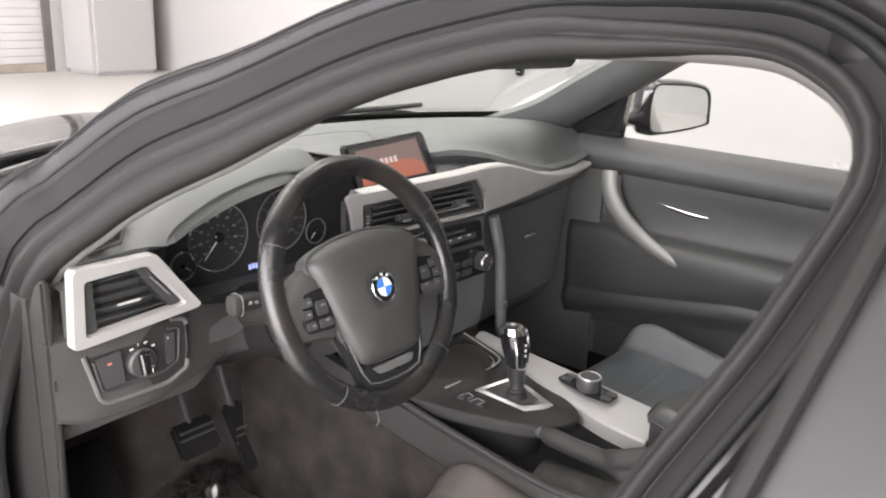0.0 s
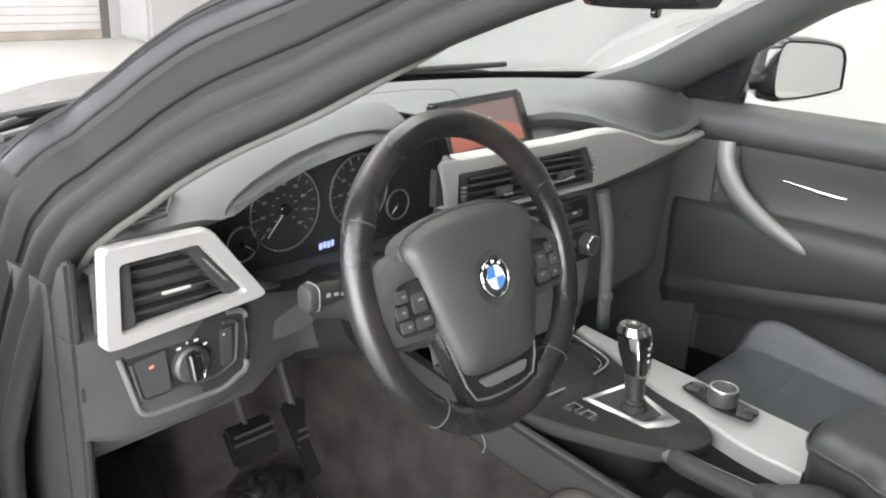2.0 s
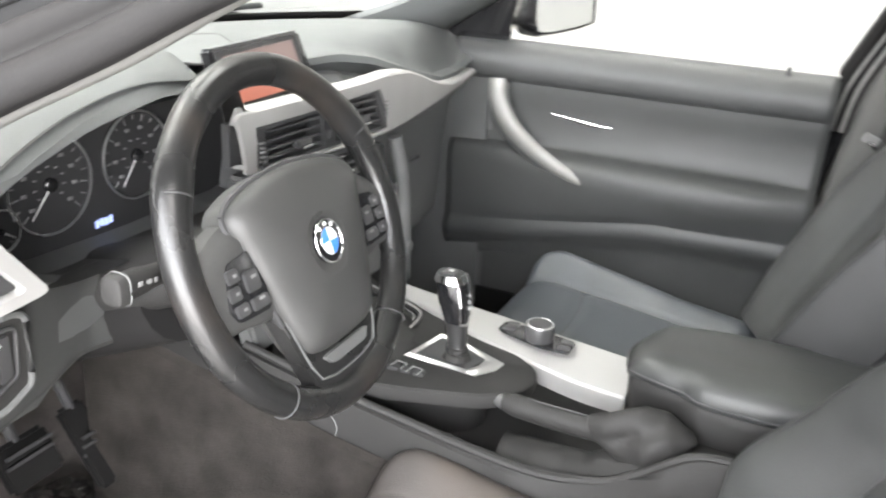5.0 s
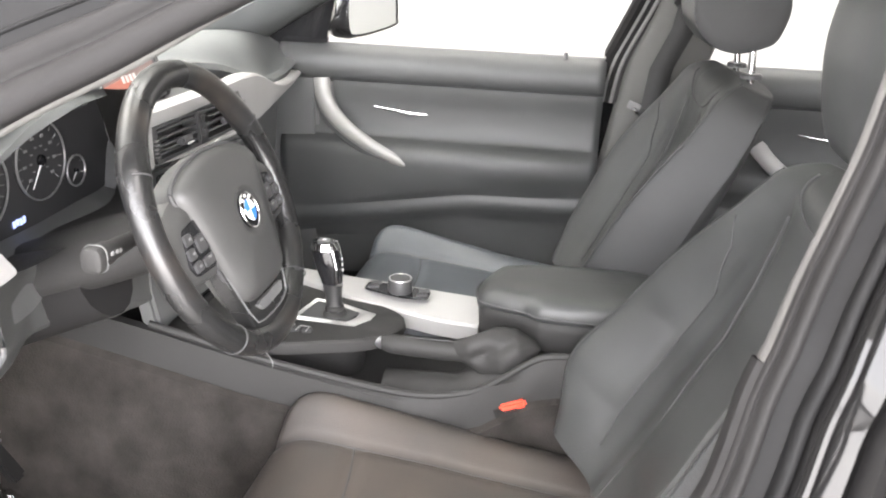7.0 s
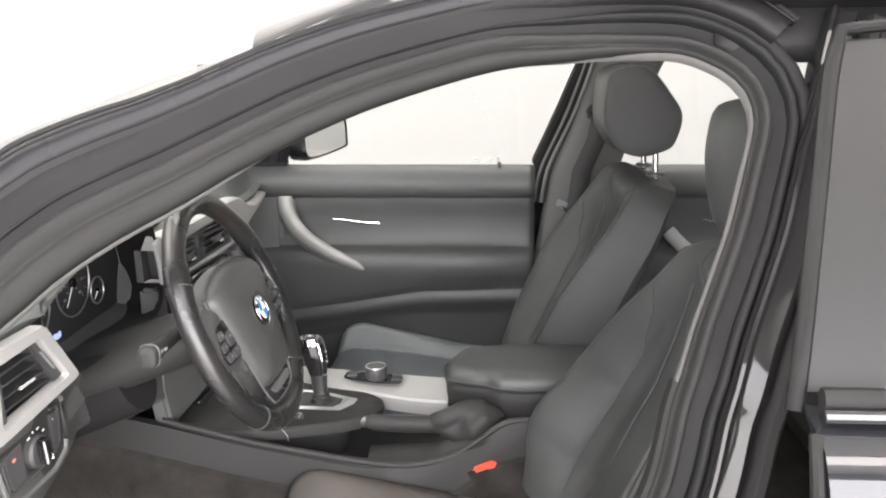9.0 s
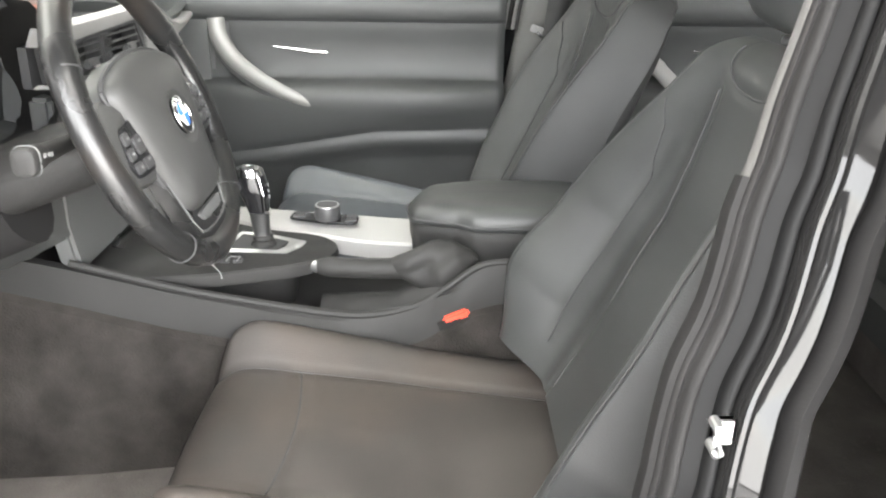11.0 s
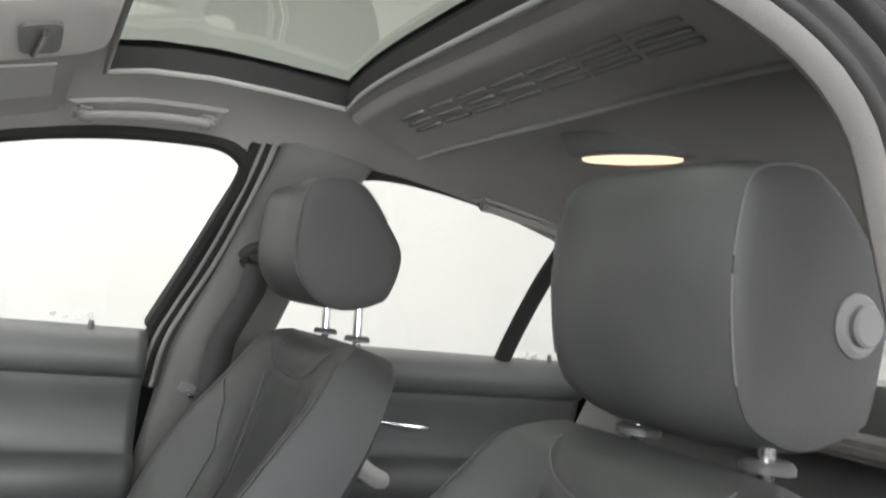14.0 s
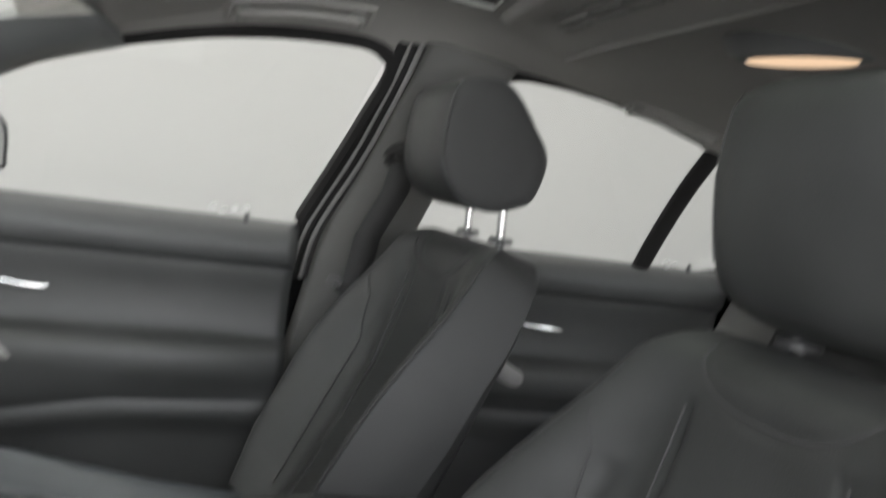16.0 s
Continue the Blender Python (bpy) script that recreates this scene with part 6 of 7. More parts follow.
# belt buckle
bk = thing("belt_buckle", (-0.118, -0.32, 0.40), "black seat belt buckle with a red release button", "belt buckle")
block_part("body", (-0.117, -0.322, 0.43), (0.022, 0.050, 0.08), M["rubber"], bk, bevel=0.006, turn=rot(-22))
block_part("release_button", (-0.119, -0.322, 0.466), (0.022, 0.044, 0.014), M["red"], bk, "red release button", bevel=0.004, turn=rot(-22))


# ---- seats ----
def seat(x0, y0, z0, worn, label, side, cz, ho):
    """y0, z0 shift the seat along and up, cz the cushion, ho the headrest; side is the door side, -1 or 1."""
    st_ = thing("front_seat", (x0, -0.25 + y0, 0.2), label, "car seat", "front seats")
    lm = M["worn"] if worn else M["leather"]

    # cushion: t runs from the front roll to the rear, u across
    def cushion_pt(u, t, out=0.0):
        ang = max(0.0, 1 - t / 0.22)
        y = 0.055 + y0 - 0.02 * ang ** 2 - 0.60 * max(t - 0.08, 0) + (0.02 if t < 0.02 else 0)
        zc = 0.432 + cz - 0.066 * max(t - 0.12, 0) - 0.085 * ang ** 2.2
        hw = lerp_table([0, 0.05, 0.15, 0.5, 1], [0.195, 0.225, 0.25, 0.262, 0.25], t)
        au = abs(u)
        y -= 0.050 * au ** 4 * max(0.0, 1 - t / 0.35) ** 1.5      # rounded front corners
        bol = 0.052 * math.exp(-((au - 0.80) / 0.17) ** 2) * lerp_table([0, 0.10, 0.26, 0.62, 1], [0.6, 1, 0.85, 0.35, 0.3], t)
        groove = -0.008 * math.exp(-((au - 0.56) / 0.03) ** 2) * (1 if t > 0.1 else t / 0.1)
        cross = -0.007 * math.exp(-((t - 0.30 - 0.03 * math.cos(u * 2.4)) / 0.018) ** 2) * (1 if au < 0.55 else 0)
        edge = -0.11 * max(0, (au - 0.90) / 0.10) ** 2
        return V(x0 + u * hw, y, zc + bol + groove + cross + edge + 0.006 * (1 - au) + out)

    def cushion(bm):
        rows = []
        for t in np.linspace(0, 1, 60):
            row = [cushion_pt(u, t) for u in np.linspace(-1, 1, 61)]
            rows.append([V(row[0].x + 0.004, row[0].y, 0.28 + z0)] + row + [V(row[-1].x - 0.004, row[0].y, 0.28 + z0)])
        front = [V(p.x, p.y, min(p.z, 0.28 + z0)) for p in rows[0]]
        mid = [V(p.x, p.y + 0.016, 0.5 * (p.z + 0.28 + z0)) for p in rows[0]]
        skin(bm, [front, mid] + rows)

    # the passenger cushion carries its blue reflection as colour
    made("cushion", cushion, lm if worn else M["bluesheen"], st_, "worn black leather cushion" if worn else "black leather cushion", sharp=80)
    for s in (-1, 1):
        made("cushion_seam", lambda bm: tube(bm, [cushion_pt(s * 0.56, t, 0.001) for t in np.linspace(0.06, 0.95, 50)], 0.0014, 6), M["dark"], st_, "stitched cushion seam")
    made("cross_seam", lambda bm: tube(bm, [cushion_pt(u, 0.30 + 0.03 * math.cos(u * 2.4), 0.001) for u in np.linspace(-0.55, 0.55, 30)], 0.0014, 6), M["dark"], st_, "stitched cross seam")
    block_part("seat_base", (x0, -0.20 + y0, 0.255 + z0), (0.44, 0.44, 0.09), M["vent"], st_, "black plastic seat base", bevel=0.02)
    for s in (-1, 1):
        block_part("side_cover", (x0 + s * 0.25, -0.25 + y0, 0.31 + z0), (0.035, 0.42, 0.09), M["lower"], st_, "plastic side cover", bevel=0.014)
        block_part("seat_rail", (x0 + s * 0.19, -0.2 + y0, 0.225), (0.05, 0.6, 0.03), M["vent"], st_, "seat rail", bevel=0.004)

    # backrest: h runs up the back
    R = radians(25)
    HM = 0.548 if worn else 0.56
    xh = x0 + (0.01 if worn else -0.005)

    def frame_at(h):
        bend = 0.10 * max(h - 0.35, 0) ** 1.5
        return V(x0, -0.40 + y0 - math.sin(R) * h - bend, 0.435 + z0 + math.cos(R) * h)

    f = V(0, math.cos(R), math.sin(R))
    HS = [0, 0.10, 0.25, 0.31, 0.38, 0.44, 0.49, 0.53, 0.55, 0.57]

    def back_pt(u, h, out=0.0):
        """A point of the padded front: u across, h up the back, out above the surface."""
        au = abs(u)
        hw = lerp_table(HS, [0.235, 0.272, 0.272, 0.256, 0.230, 0.206, 0.186, 0.170, 0.160, 0.15] if worn else [0.22, 0.250, 0.268, 0.270, 0.266, 0.260, 0.250, 0.236, 0.224, 0.205], h)
        deep = lerp_table(HS, [0.04, 0.05, 0.055, 0.055, 0.048, 0.036, 0.022, 0.012, 0.005, 0.0], h)
        high = lerp_table(HS, [0.02, 0.03, 0.030, 0.026, 0.014, 0.002, -0.004, -0.006, -0.006, -0.006], h)
        if worn:      # fuller bolster beside the console
            high += (0.030 if u > 0 else 0.006) * math.exp(-((h - 0.12) / 0.085) ** 2)
        s = min(max((au - 0.46) / 0.42, 0), 1)
        s = s * s * (3 - 2 * s)
        off = -deep + (deep + high) * s - 0.004 * max(0, 1 - abs(au - 0.60) / 0.03) * (1 if 0.05 < h < 0.40 else 0)
        off -= 0.005 * math.exp(-((au * hw - 0.085) / 0.004) ** 2) * (1 if h < 0.475 else 0)
        arch = 0.482 + 0.05 * min(au * hw / 0.105, 1.4) ** 3
        off -= 0.0022 * math.exp(-((h - arch) / 0.005) ** 2) * (1 if au * hw < 0.105 else 0)
        off += 0.001 * math.exp(-((h - arch - 0.02) / 0.02) ** 2) * max(0, 1 - au * hw / 0.11)
        off -= lerp_table([0, 0.3, HM], [0.11, 0.11, 0.07], h) * max(0, (au - 0.88) / 0.12) ** 1.7
        off -= 0.045 * max(0, (h - HM + 0.055) / 0.055) ** 2.2 * (1 - 0.6 * au ** 4)
        hw *= 1 - 0.16 * max(0, (h - HM + 0.05) / 0.05) ** 2.5
        drop = 0.006 * au ** 3 * max(0, (h - 0.40) / (HM - 0.40)) ** 2
        return frame_at(h - drop) + V(u * hw, 0, 0) + f * (off + out)

    us = np.linspace(-0.9, 0.9, 67)
    made("backrest", lambda bm: skin(bm, [[back_pt(u, h) for u in us] for h in np.linspace(0, HM, 90)]), M["leather"], st_, "black leather backrest with raised bolsters", sharp=80)
    for s in (-1, 1):
        # backrest sides get their shade from the darker material
        made("side_panel", lambda bm: skin(bm, [[back_pt(s * u, h) for u in np.linspace(0.9, 1, 7)] for h in np.linspace(0, HM, 60)]), M["shadeleather"], st_, "side of the backrest, colour darkened for shade", sharp=80)

    def back_shell(bm):
        rows = []
        for h in np.linspace(0, HM, 30):
            a, b = back_pt(0.985, h), back_pt(-0.985, h)
            thick = lerp_table([0, 0.1, 0.4, HM - 0.05, HM - 0.015, HM], [0.09, 0.09, 0.05, 0.03, 0.022, 0.01], h)
            back = (-f).lerp(V(0, -1, 0.12), (h / HM) ** 2).normalized()
            row = []
            for k in np.linspace(0, math.pi, 21):
                row.append(a.lerp(b, 0.5 - 0.5 * math.copysign(abs(math.cos(k)) ** 0.7, math.cos(k))) + back * (thick * math.sin(k) ** 0.6 + 0.015 * math.sin(k)))
            rows.append(row)
        rows.append([p.lerp(back_pt(math.cos(k), HM), 0.98) for p, k in zip(rows[-1], np.linspace(0, math.pi, 21))])
        skin(bm, rows)

    made("back_shell", back_shell, M["shadeleather"], st_, "dark back shell", sharp=80)
    # stitched seams that follow the padding
    for s in (-1, 1):
        made("panel_seam", lambda bm: tube(bm, [back_pt(s * lerp_table([0.02, 0.3, 0.47], [0.30, 0.345, 0.47], h), h, 0.0005) for h in np.linspace(0.02, 0.472, 40)], 0.0013, 6), M["dark"], st_, "stitched panel seam")
        made("bolster_seam", lambda bm: tube(bm, [back_pt(s * lerp_table([0.05, 0.33, 0.40, 0.43], [0.58, 0.60, 0.68, 0.79], h), h, 0.002) for h in np.linspace(0.05, 0.43, 48)], 0.0014, 6), M["dark"], st_, "stitched bolster seam")
        made("edge_piping", lambda bm: tube(bm, [back_pt(s * 0.895, h, 0.001) for h in np.linspace(0.06, HM - 0.035, 40)], 0.0018, 6), M["shadeleather"], st_, "raised edge seam")
    made("neck_seam", lambda bm: tube(bm, [back_pt(x / 0.168, 0.482 + 0.05 * min(abs(x) / 0.105, 1) ** 3, 0.0005) for x in np.linspace(-0.104, 0.104, 30)], 0.0014, 6), M["dark"], st_, "curved seam below the headrest")

    # headrest
    top = frame_at(HM)
    hy, hz = top.y - 0.058, top.z - 0.004

    low = 0.032 if worn else 0.0
    px = -0.024 if worn else 0.0
    prof = [(0.086, 0.062 - low), (0.101, 0.10), (0.100, 0.165 - low * 0.4), (0.088, 0.205 - low * 0.5), (0.045, 0.218 - low * 0.6), (0.005, 0.210 - low * 0.7), (-0.035, 0.165 - low * 0.4), (-0.064, 0.118), (-0.052, 0.060 - low), (-0.030, 0.042 - low), (0.015, 0.030 - low), (0.058, 0.038 - low)]
    ring_ = curve_pts([(0, a, b) for a, b in prof], 48, True)

    def head_ring(u, k, sh):
        return [V(xh + u * 0.108, hy + ho + 0.02 + (p.y - 0.02) * k + sh * (1 if p.y > 0.02 else 0.1), hz + 0.125 + (p.z - 0.125) * k) for p in ring_]

    def plump(u):
        return 1.045 - 0.085 * abs(u) ** 4 if worn else 1.0

    def headrest(bm):
        skin(bm, [head_ring(u, plump(u), -0.007 * abs(u) ** 3) for u in np.linspace(-0.968, 0.968, 27)], True)

    hr = made("headrest", headrest, M["leather"], st_, "black leather headrest", sharp=50)
    for s in (-1, 1):
        # headrest sides too are shaded by colour
        made("side_panel", lambda bm: skin(bm, [head_ring(s * 0.968, plump(0.968), -0.007), head_ring(s * 1.0, plump(1) - 0.045, -0.006), head_ring(s * 1.02, 0.75, 0), head_ring(s * 1.022, 0.3, 0)], True, True), M["shadeleather"], hr, "side of the headrest, colour darkened for shade", sharp=40)

    def hr_seam(s):
        loop = head_ring(s * 0.968, plump(0.968), -0.0065)
        return lambda bm: tube(bm, loop[1:26], 0.0015, 6)

    for s in (-1, 1):
        made("headrest_seam", hr_seam(s), M["dark"], hr)
        tube_part("headrest_post", [(xh + px + s * (0.068 if worn else 0.074), hy - 0.004, hz - 0.06), (xh + px + s * (0.068 if worn else 0.074), hy + 0.002, hz + 0.06)], 0.0065, M["chrome"], st_, "chrome headrest post", n=12)
        made("post_sleeve", lambda bm: disc(bm, (xh + px + s * (0.068 if worn else 0.074), hy - 0.002, hz - 0.006), (1, 0, 0), (0, 1, 0), 0.019, 0.008, 20, 0.003), M["vent"], st_, "black post sleeve")
    if worn:
        made("adjuster_button", lambda bm: (disc(bm, (xh - 0.116, hy + ho - 0.022, hz + 0.092), (0, -1, 0), (0, 0, 1), 0.023, 0.016, 28, 0.004), disc(bm, (xh - 0.122, hy + ho - 0.022, hz + 0.092), (0, -1, 0), (0, 0, 1), 0.015, 0.010, 28, 0.002)), M["lower"], hr, "round headrest button")
    return st_


seat(-0.37, -0.01, 0.008, True, "black leather driver's seat with worn brownish cushion", -1, 0.0, -0.035)
seat(0.37, 0.024, 0.015, False, "black leather front passenger seat with headrest raised", 1, 0.03, 0.02)

# rear bench
rb = thing("rear_bench", (0, -1.3, 0.4), "black leather rear bench behind the front seats", "rear seat")
made("bench_cushion", lambda bm: block(bm, (0, -1.17, 0.50), (1.24, 0.5, 0.14), 0.05, rot(6), 4), M["leather"], rb)
made("bench_back", lambda bm: block(bm, (0, -1.46, 0.70), (1.22, 0.14, 0.52), 0.05, rot(22), 4), M["leather"], rb)
for x in (-0.36, 0.36):
    made("headrest", lambda bm: block(bm, (x, -1.53, 0.95), (0.25, 0.09, 0.14), 0.035, rot(14), 4), M["leather"], rb, "low leather headrest")

# ---- passenger side doors ----
def door_panel(name, ya, yb, label, rear):
    d = thing(name, (0.76, (ya + yb) / 2, 0.3), label, "car door", "passenger side doors")

    def card(bm):
        rows = []
        for y in np.linspace(ya, yb, 40):
            t = (y - ya) / (yb - ya)
            arm = math.exp(-((t - 0.55) / 0.42) ** 4)
            cz = lerp_table([-0.445, -0.334, -0.134, 0.055, 0.218, 0.345], [0.541, 0.541, 0.536, 0.505, 0.477, 0.455], y) if not rear else 0.55
            pts = [(0.752, 0.890), (0.738, 0.889), (0.722, 0.878), (0.712, 0.856), (0.716, 0.833), (0.731, 0.822), (0.735, 0.80), (0.743, 0.76), (0.744, 0.72), (0.742 - 0.004 * arm, 0.69), (0.738 - 0.012 * arm, 0.672), (0.730 - 0.030 * arm, 0.662), (0.722 - 0.036 * arm, 0.650), (0.720 - 0.034 * arm, 0.62), (0.724 - 0.020 * arm, cz + 0.045), (0.721 - 0.004 * arm, cz + 0.022), (0.715, cz + 0.008), (0.713, cz - 0.002), (0.717, cz - 0.014), (0.728, cz - 0.032), (0.737, cz - 0.06), (0.742, 0.40), (0.745, 0.24)]
            rows.append(curve_pts([(x, y, z) for x, z in pts], 150))
        skin(bm, rows)

    made("door_card", card, M["doorcard"], d, "black door card with soft upper ledge", solid=0.012, offset=1.0)
    tube_part("belt_strip", [(0.742, ya, 0.890), (0.744, (ya + yb) / 2, 0.891), (0.742, yb, 0.889)], 0.008, M["rubber"], d, "black rubber window strip", n=8)
    tube_part("ledge_line", [(0.7285, ya, 0.822), (0.7285, yb, 0.824)], 0.0025, M["dark"], d, n=6)
    tube_part("trim_line", [(0.7345, ya - 0.10, 0.806), (0.7355, (ya + yb) / 2, 0.797), (0.7355, yb, 0.782)], 0.0032, M["dash"], d, "fine raised trim line", n=8)
    tube_part("trim_groove", [(0.7355, ya - 0.10, 0.802), (0.7365, (ya + yb) / 2, 0.793), (0.7365, yb, 0.778)], 0.0018, M["dark"], d, n=6)
    insert = [(ya - (0.12 if not rear else 0.02), 0.790), ((ya + yb) / 2, 0.781), (yb + 0.01, 0.768), (yb + 0.01, 0.700), ((ya + yb) / 2, 0.694), (ya - (0.12 if not rear else 0.02), 0.697)]
    slab_part("insert_panel", [V(0.7405, y, z) for y, z in insert], (0.006, 0, 0), M["doorinsert"], d, "darker soft insert of the door card", bevel=0.002)
    return d


fd = door_panel("front_door", 0.345, -0.445, "closed front passenger door with silver pull handle", False)
HANDLE = curve_pts([(0.700, 0.233, 0.822), (0.690, 0.226, 0.780), (0.680, 0.194, 0.732), (0.674, 0.130, 0.683), (0.676, 0.052, 0.642), (0.686, -0.022, 0.612), (0.706, -0.055, 0.596)], 32)
made("pull_handle", lambda bm: tube(bm, HANDLE, [lerp_table([0, 0.25, 0.6, 1], [0.021, 0.021, 0.017, 0.005], i / 31) for i in range(32)], 14, True, 0.55, (1, 0, 0)), M["pull"], fd, "matt silver curved pull handle")
made("handle_back", lambda bm: tube(bm, [p + V(0.016, 0.0, -0.012) for p in HANDLE], [lerp_table([0, 0.5, 1], [0.026, 0.024, 0.008], i / 31) for i in range(32)], 12, True, 0.8, (1, 0, 0)), M["lower"], fd, "dark back of the pull handle")


def release(d, y):
    slab_part("release_recess", [V(0.7385, a, b) for a, b in dense([(y + 0.07, 0.762), (y - 0.072, 0.752), (y - 0.07, 0.722), (y + 0.03, 0.732)], corner=0.2)], (0.012, 0, 0), M["dark"], d, "dark handle recess")
    made("release_lever", lambda bm: tube(bm, [(0.732, y + 0.066, 0.754), (0.728, y + 0.02, 0.749), (0.726, y - 0.02, 0.744), (0.732, y - 0.066, 0.742)], [0.002, 0.0035, 0.0055, 0.002], 10, True, 0.6, (1, 0, 0)), M["chrome"], d, "chrome release lever")


release(fd, 0.044)
tube_part("lock_pin", [(0.728, -0.349, 0.885), (0.728, -0.349, 0.912)], [0.006, 0.0045], M["vent"], fd, "black lock pin", n=10)
made("lock_button", lambda bm: disc(bm, (0.733, 0.065, 0.690), (0, 1, 0), (0, 0, 1), 0.006, 0.004, 16), M["satin"], fd)
slab_part("mirror_sail", [V(side_x(z, -0.004), y, z) for y, z in ((0.40, 0.898), (0.231, 0.900), (0.186, 1.020), (0.288, 0.962))], (0.02, 0, 0), M["gloss"], fd, "black mirror triangle")
slab_part("window_pane", [V(side_x(z, 0.006), y, z) for y, z in ((0.25, 0.90), (0.19, 1.03), (0.02, 1.13), (-0.12, 1.175), (-0.25, 1.21), (-0.38, 1.23), (-0.54, 1.232), (-0.44, 0.90))], (0.004, 0, 0), M["sidepane"], fd, "clear window pane").visible_shadow = False
def frame_bar(shift, off, r):
    path = curve_pts([(side_x(z, off), y - shift, z) for y, z in ((-0.425, 0.80), (-0.440, 0.896), (-0.494, 1.037), (-0.525, 1.14), (-0.541, 1.205), (-0.548, 1.245))], 24)
    return lambda bm: tube(bm, path, r, 10, True, 0.8, (1, 0, 0))


made("window_frame", frame_bar(0.009, -0.004, 0.0095), M["rubber"], fd, "black rubber window channel")
made("frame_gleam", frame_bar(0.020, -0.012, 0.0035), M["framegrey"], fd, "satin grey edge of the window frame")
made("pillar_seal", frame_bar(0.028, -0.010, 0.007), M["rubber"], fd, "black rubber pillar seal")
made("seal_edge", frame_bar(0.038, -0.020, 0.0042), M["framegrey"], fd, "pale grey rounded seal edge")
made("seal_gap", frame_bar(0.046, -0.014, 0.006), M["console"], fd, "dark gap beside the pillar trim")

rd = door_panel("rear_door", -0.66, -1.40, "closed rear passenger door with chrome release", True)
release(rd, -0.965)
made("pull_handle", lambda bm: tube(bm, curve_pts([(0.700, -0.80, 0.730), (0.680, -0.84, 0.69), (0.676, -0.89, 0.655), (0.69, -0.95, 0.628)], 16), [0.018, 0.02] + [0.019] * 12 + [0.014, 0.006], 12, True, 0.55, (1, 0, 0)), M["silver"], rd, "matt silver pull handle")
tube_part("lock_pin", [(0.732, -1.316, 0.885), (0.732, -1.316, 0.915)], [0.006, 0.0045], M["vent"], rd, "black lock pin", n=10)
slab_part("window_pane", [V(side_x(z, 0.006), y, z) for y, z in ((-0.62, 0.89), (-0.72, 1.212), (-0.82, 1.224), (-0.98, 1.211), (-1.21, 1.168), (-1.34, 1.08), (-1.45, 0.89))], (0.004, 0, 0), M["sidepane"], rd, "clear window pane").visible_shadow = False
made("window_divider", lambda bm: tube(bm, curve_pts([(side_x(z, -0.002), y, z) for y, z in ((-1.192, 0.89), (-1.198, 0.95), (-1.208, 1.03), (-1.222, 1.10), (-1.245, 1.175))], 14), 0.021, 10, True, 0.6, (1, 0, 0)), M["rubber"], rd, "black upright window bar")
made("window_frame", lambda bm: tube(bm, curve_pts([(side_x(z, 0.0), y, z) for y, z in ((-0.652, 0.895), (-0.688, 1.05), (-0.722, 1.195), (-0.75, 1.220), (-0.81, 1.228), (-0.89, 1.225), (-0.981, 1.215), (-1.079, 1.199), (-1.215, 1.171), (-1.33, 1.09), (-1.42, 0.98), (-1.45, 0.89))], 40), 0.010, 10), M["rubber"], rd, "black rubber window frame")

for d, marks in ((fd, ((-0.285, 0.918), (-0.305, 0.912), (-0.325, 0.918), (-0.345, 0.921))), (rd, ((-1.255, 0.915), (-1.265, 0.905), (-1.278, 0.910)))):
    for y, z in marks:
        slab_part("etched_mark", [V(side_x(z + dz, 0.0045), y + dy, z + dz) for dy, dz in ((0.006, -0.004), (-0.006, -0.004), (-0.005, 0.005), (0.004, 0.003))], (0.0006, 0, 0), M["print"], d, "faint etched mark on the glass")

# seat belt on the passenger pillar
sb = thing("seat_belt", (0.65, -0.55, 0.8), "black seat belt hanging from the centre pillar", "seat belt")
made("webbing", lambda bm: skin(bm, [[V(x - 0.008, y, z), V(x - 0.004, y - 0.05, z)] for x, y, z in ((0.600, -0.575, 1.04), (0.612, -0.568, 0.99), (0.645, -0.535, 0.90), (0.668, -0.515, 0.70), (0.675, -0.50, 0.42))]), M["webbing"], sb, "black belt webbing", solid=0.002)
made("belt_guide", lambda bm: (tube(bm, curve_pts([(0.604, -0.572, 1.052), (0.590, -0.585, 1.068), (0.588, -0.610, 1.070), (0.596, -0.628, 1.052), (0.606, -0.620, 1.036), (0.612, -0.590, 1.034)], 24, True) , 0.010, 10), disc(bm, (0.598, -0.598, 1.062), (0, 1, 0), (0, 0, 1), 0.020, 0.012, 20, 0.004)), M["console"], sb, "black belt guide")
tg = block_part("belt_tongue", (0.650, -0.540, 0.80), (0.012, 0.055, 0.026), M["console"], sb, "black belt tongue", bevel=0.006, turn=rot(20))
block_part("tongue_plate", (0.645, -0.512, 0.812), (0.003, 0.030, 0.018), M["darkmetal"], tg, "bright metal tongue plate", bevel=0.0012, turn=rot(20))

# ---- driver's side rear door, seen from outside ----
ld = thing("rear_door", (-0.86, -1.0, 0.3), "closed black rear driver's side door seen from outside", "car door")


def door_skin(bm):
    rows = []
    for y in np.linspace(-0.615, -1.40, 20):
        rows.append(curve_pts([(-0.80, y, 0.893), (-0.84, y, 0.885), (-0.868, y, 0.868), (-0.885, y, 0.82), (-0.892, y, 0.70), (-0.888, y, 0.5), (-0.87, y, 0.28)], 22))
    skin(bm, [[p + V(0.05, -0.005, 0) for p in rows[0]]] + rows)


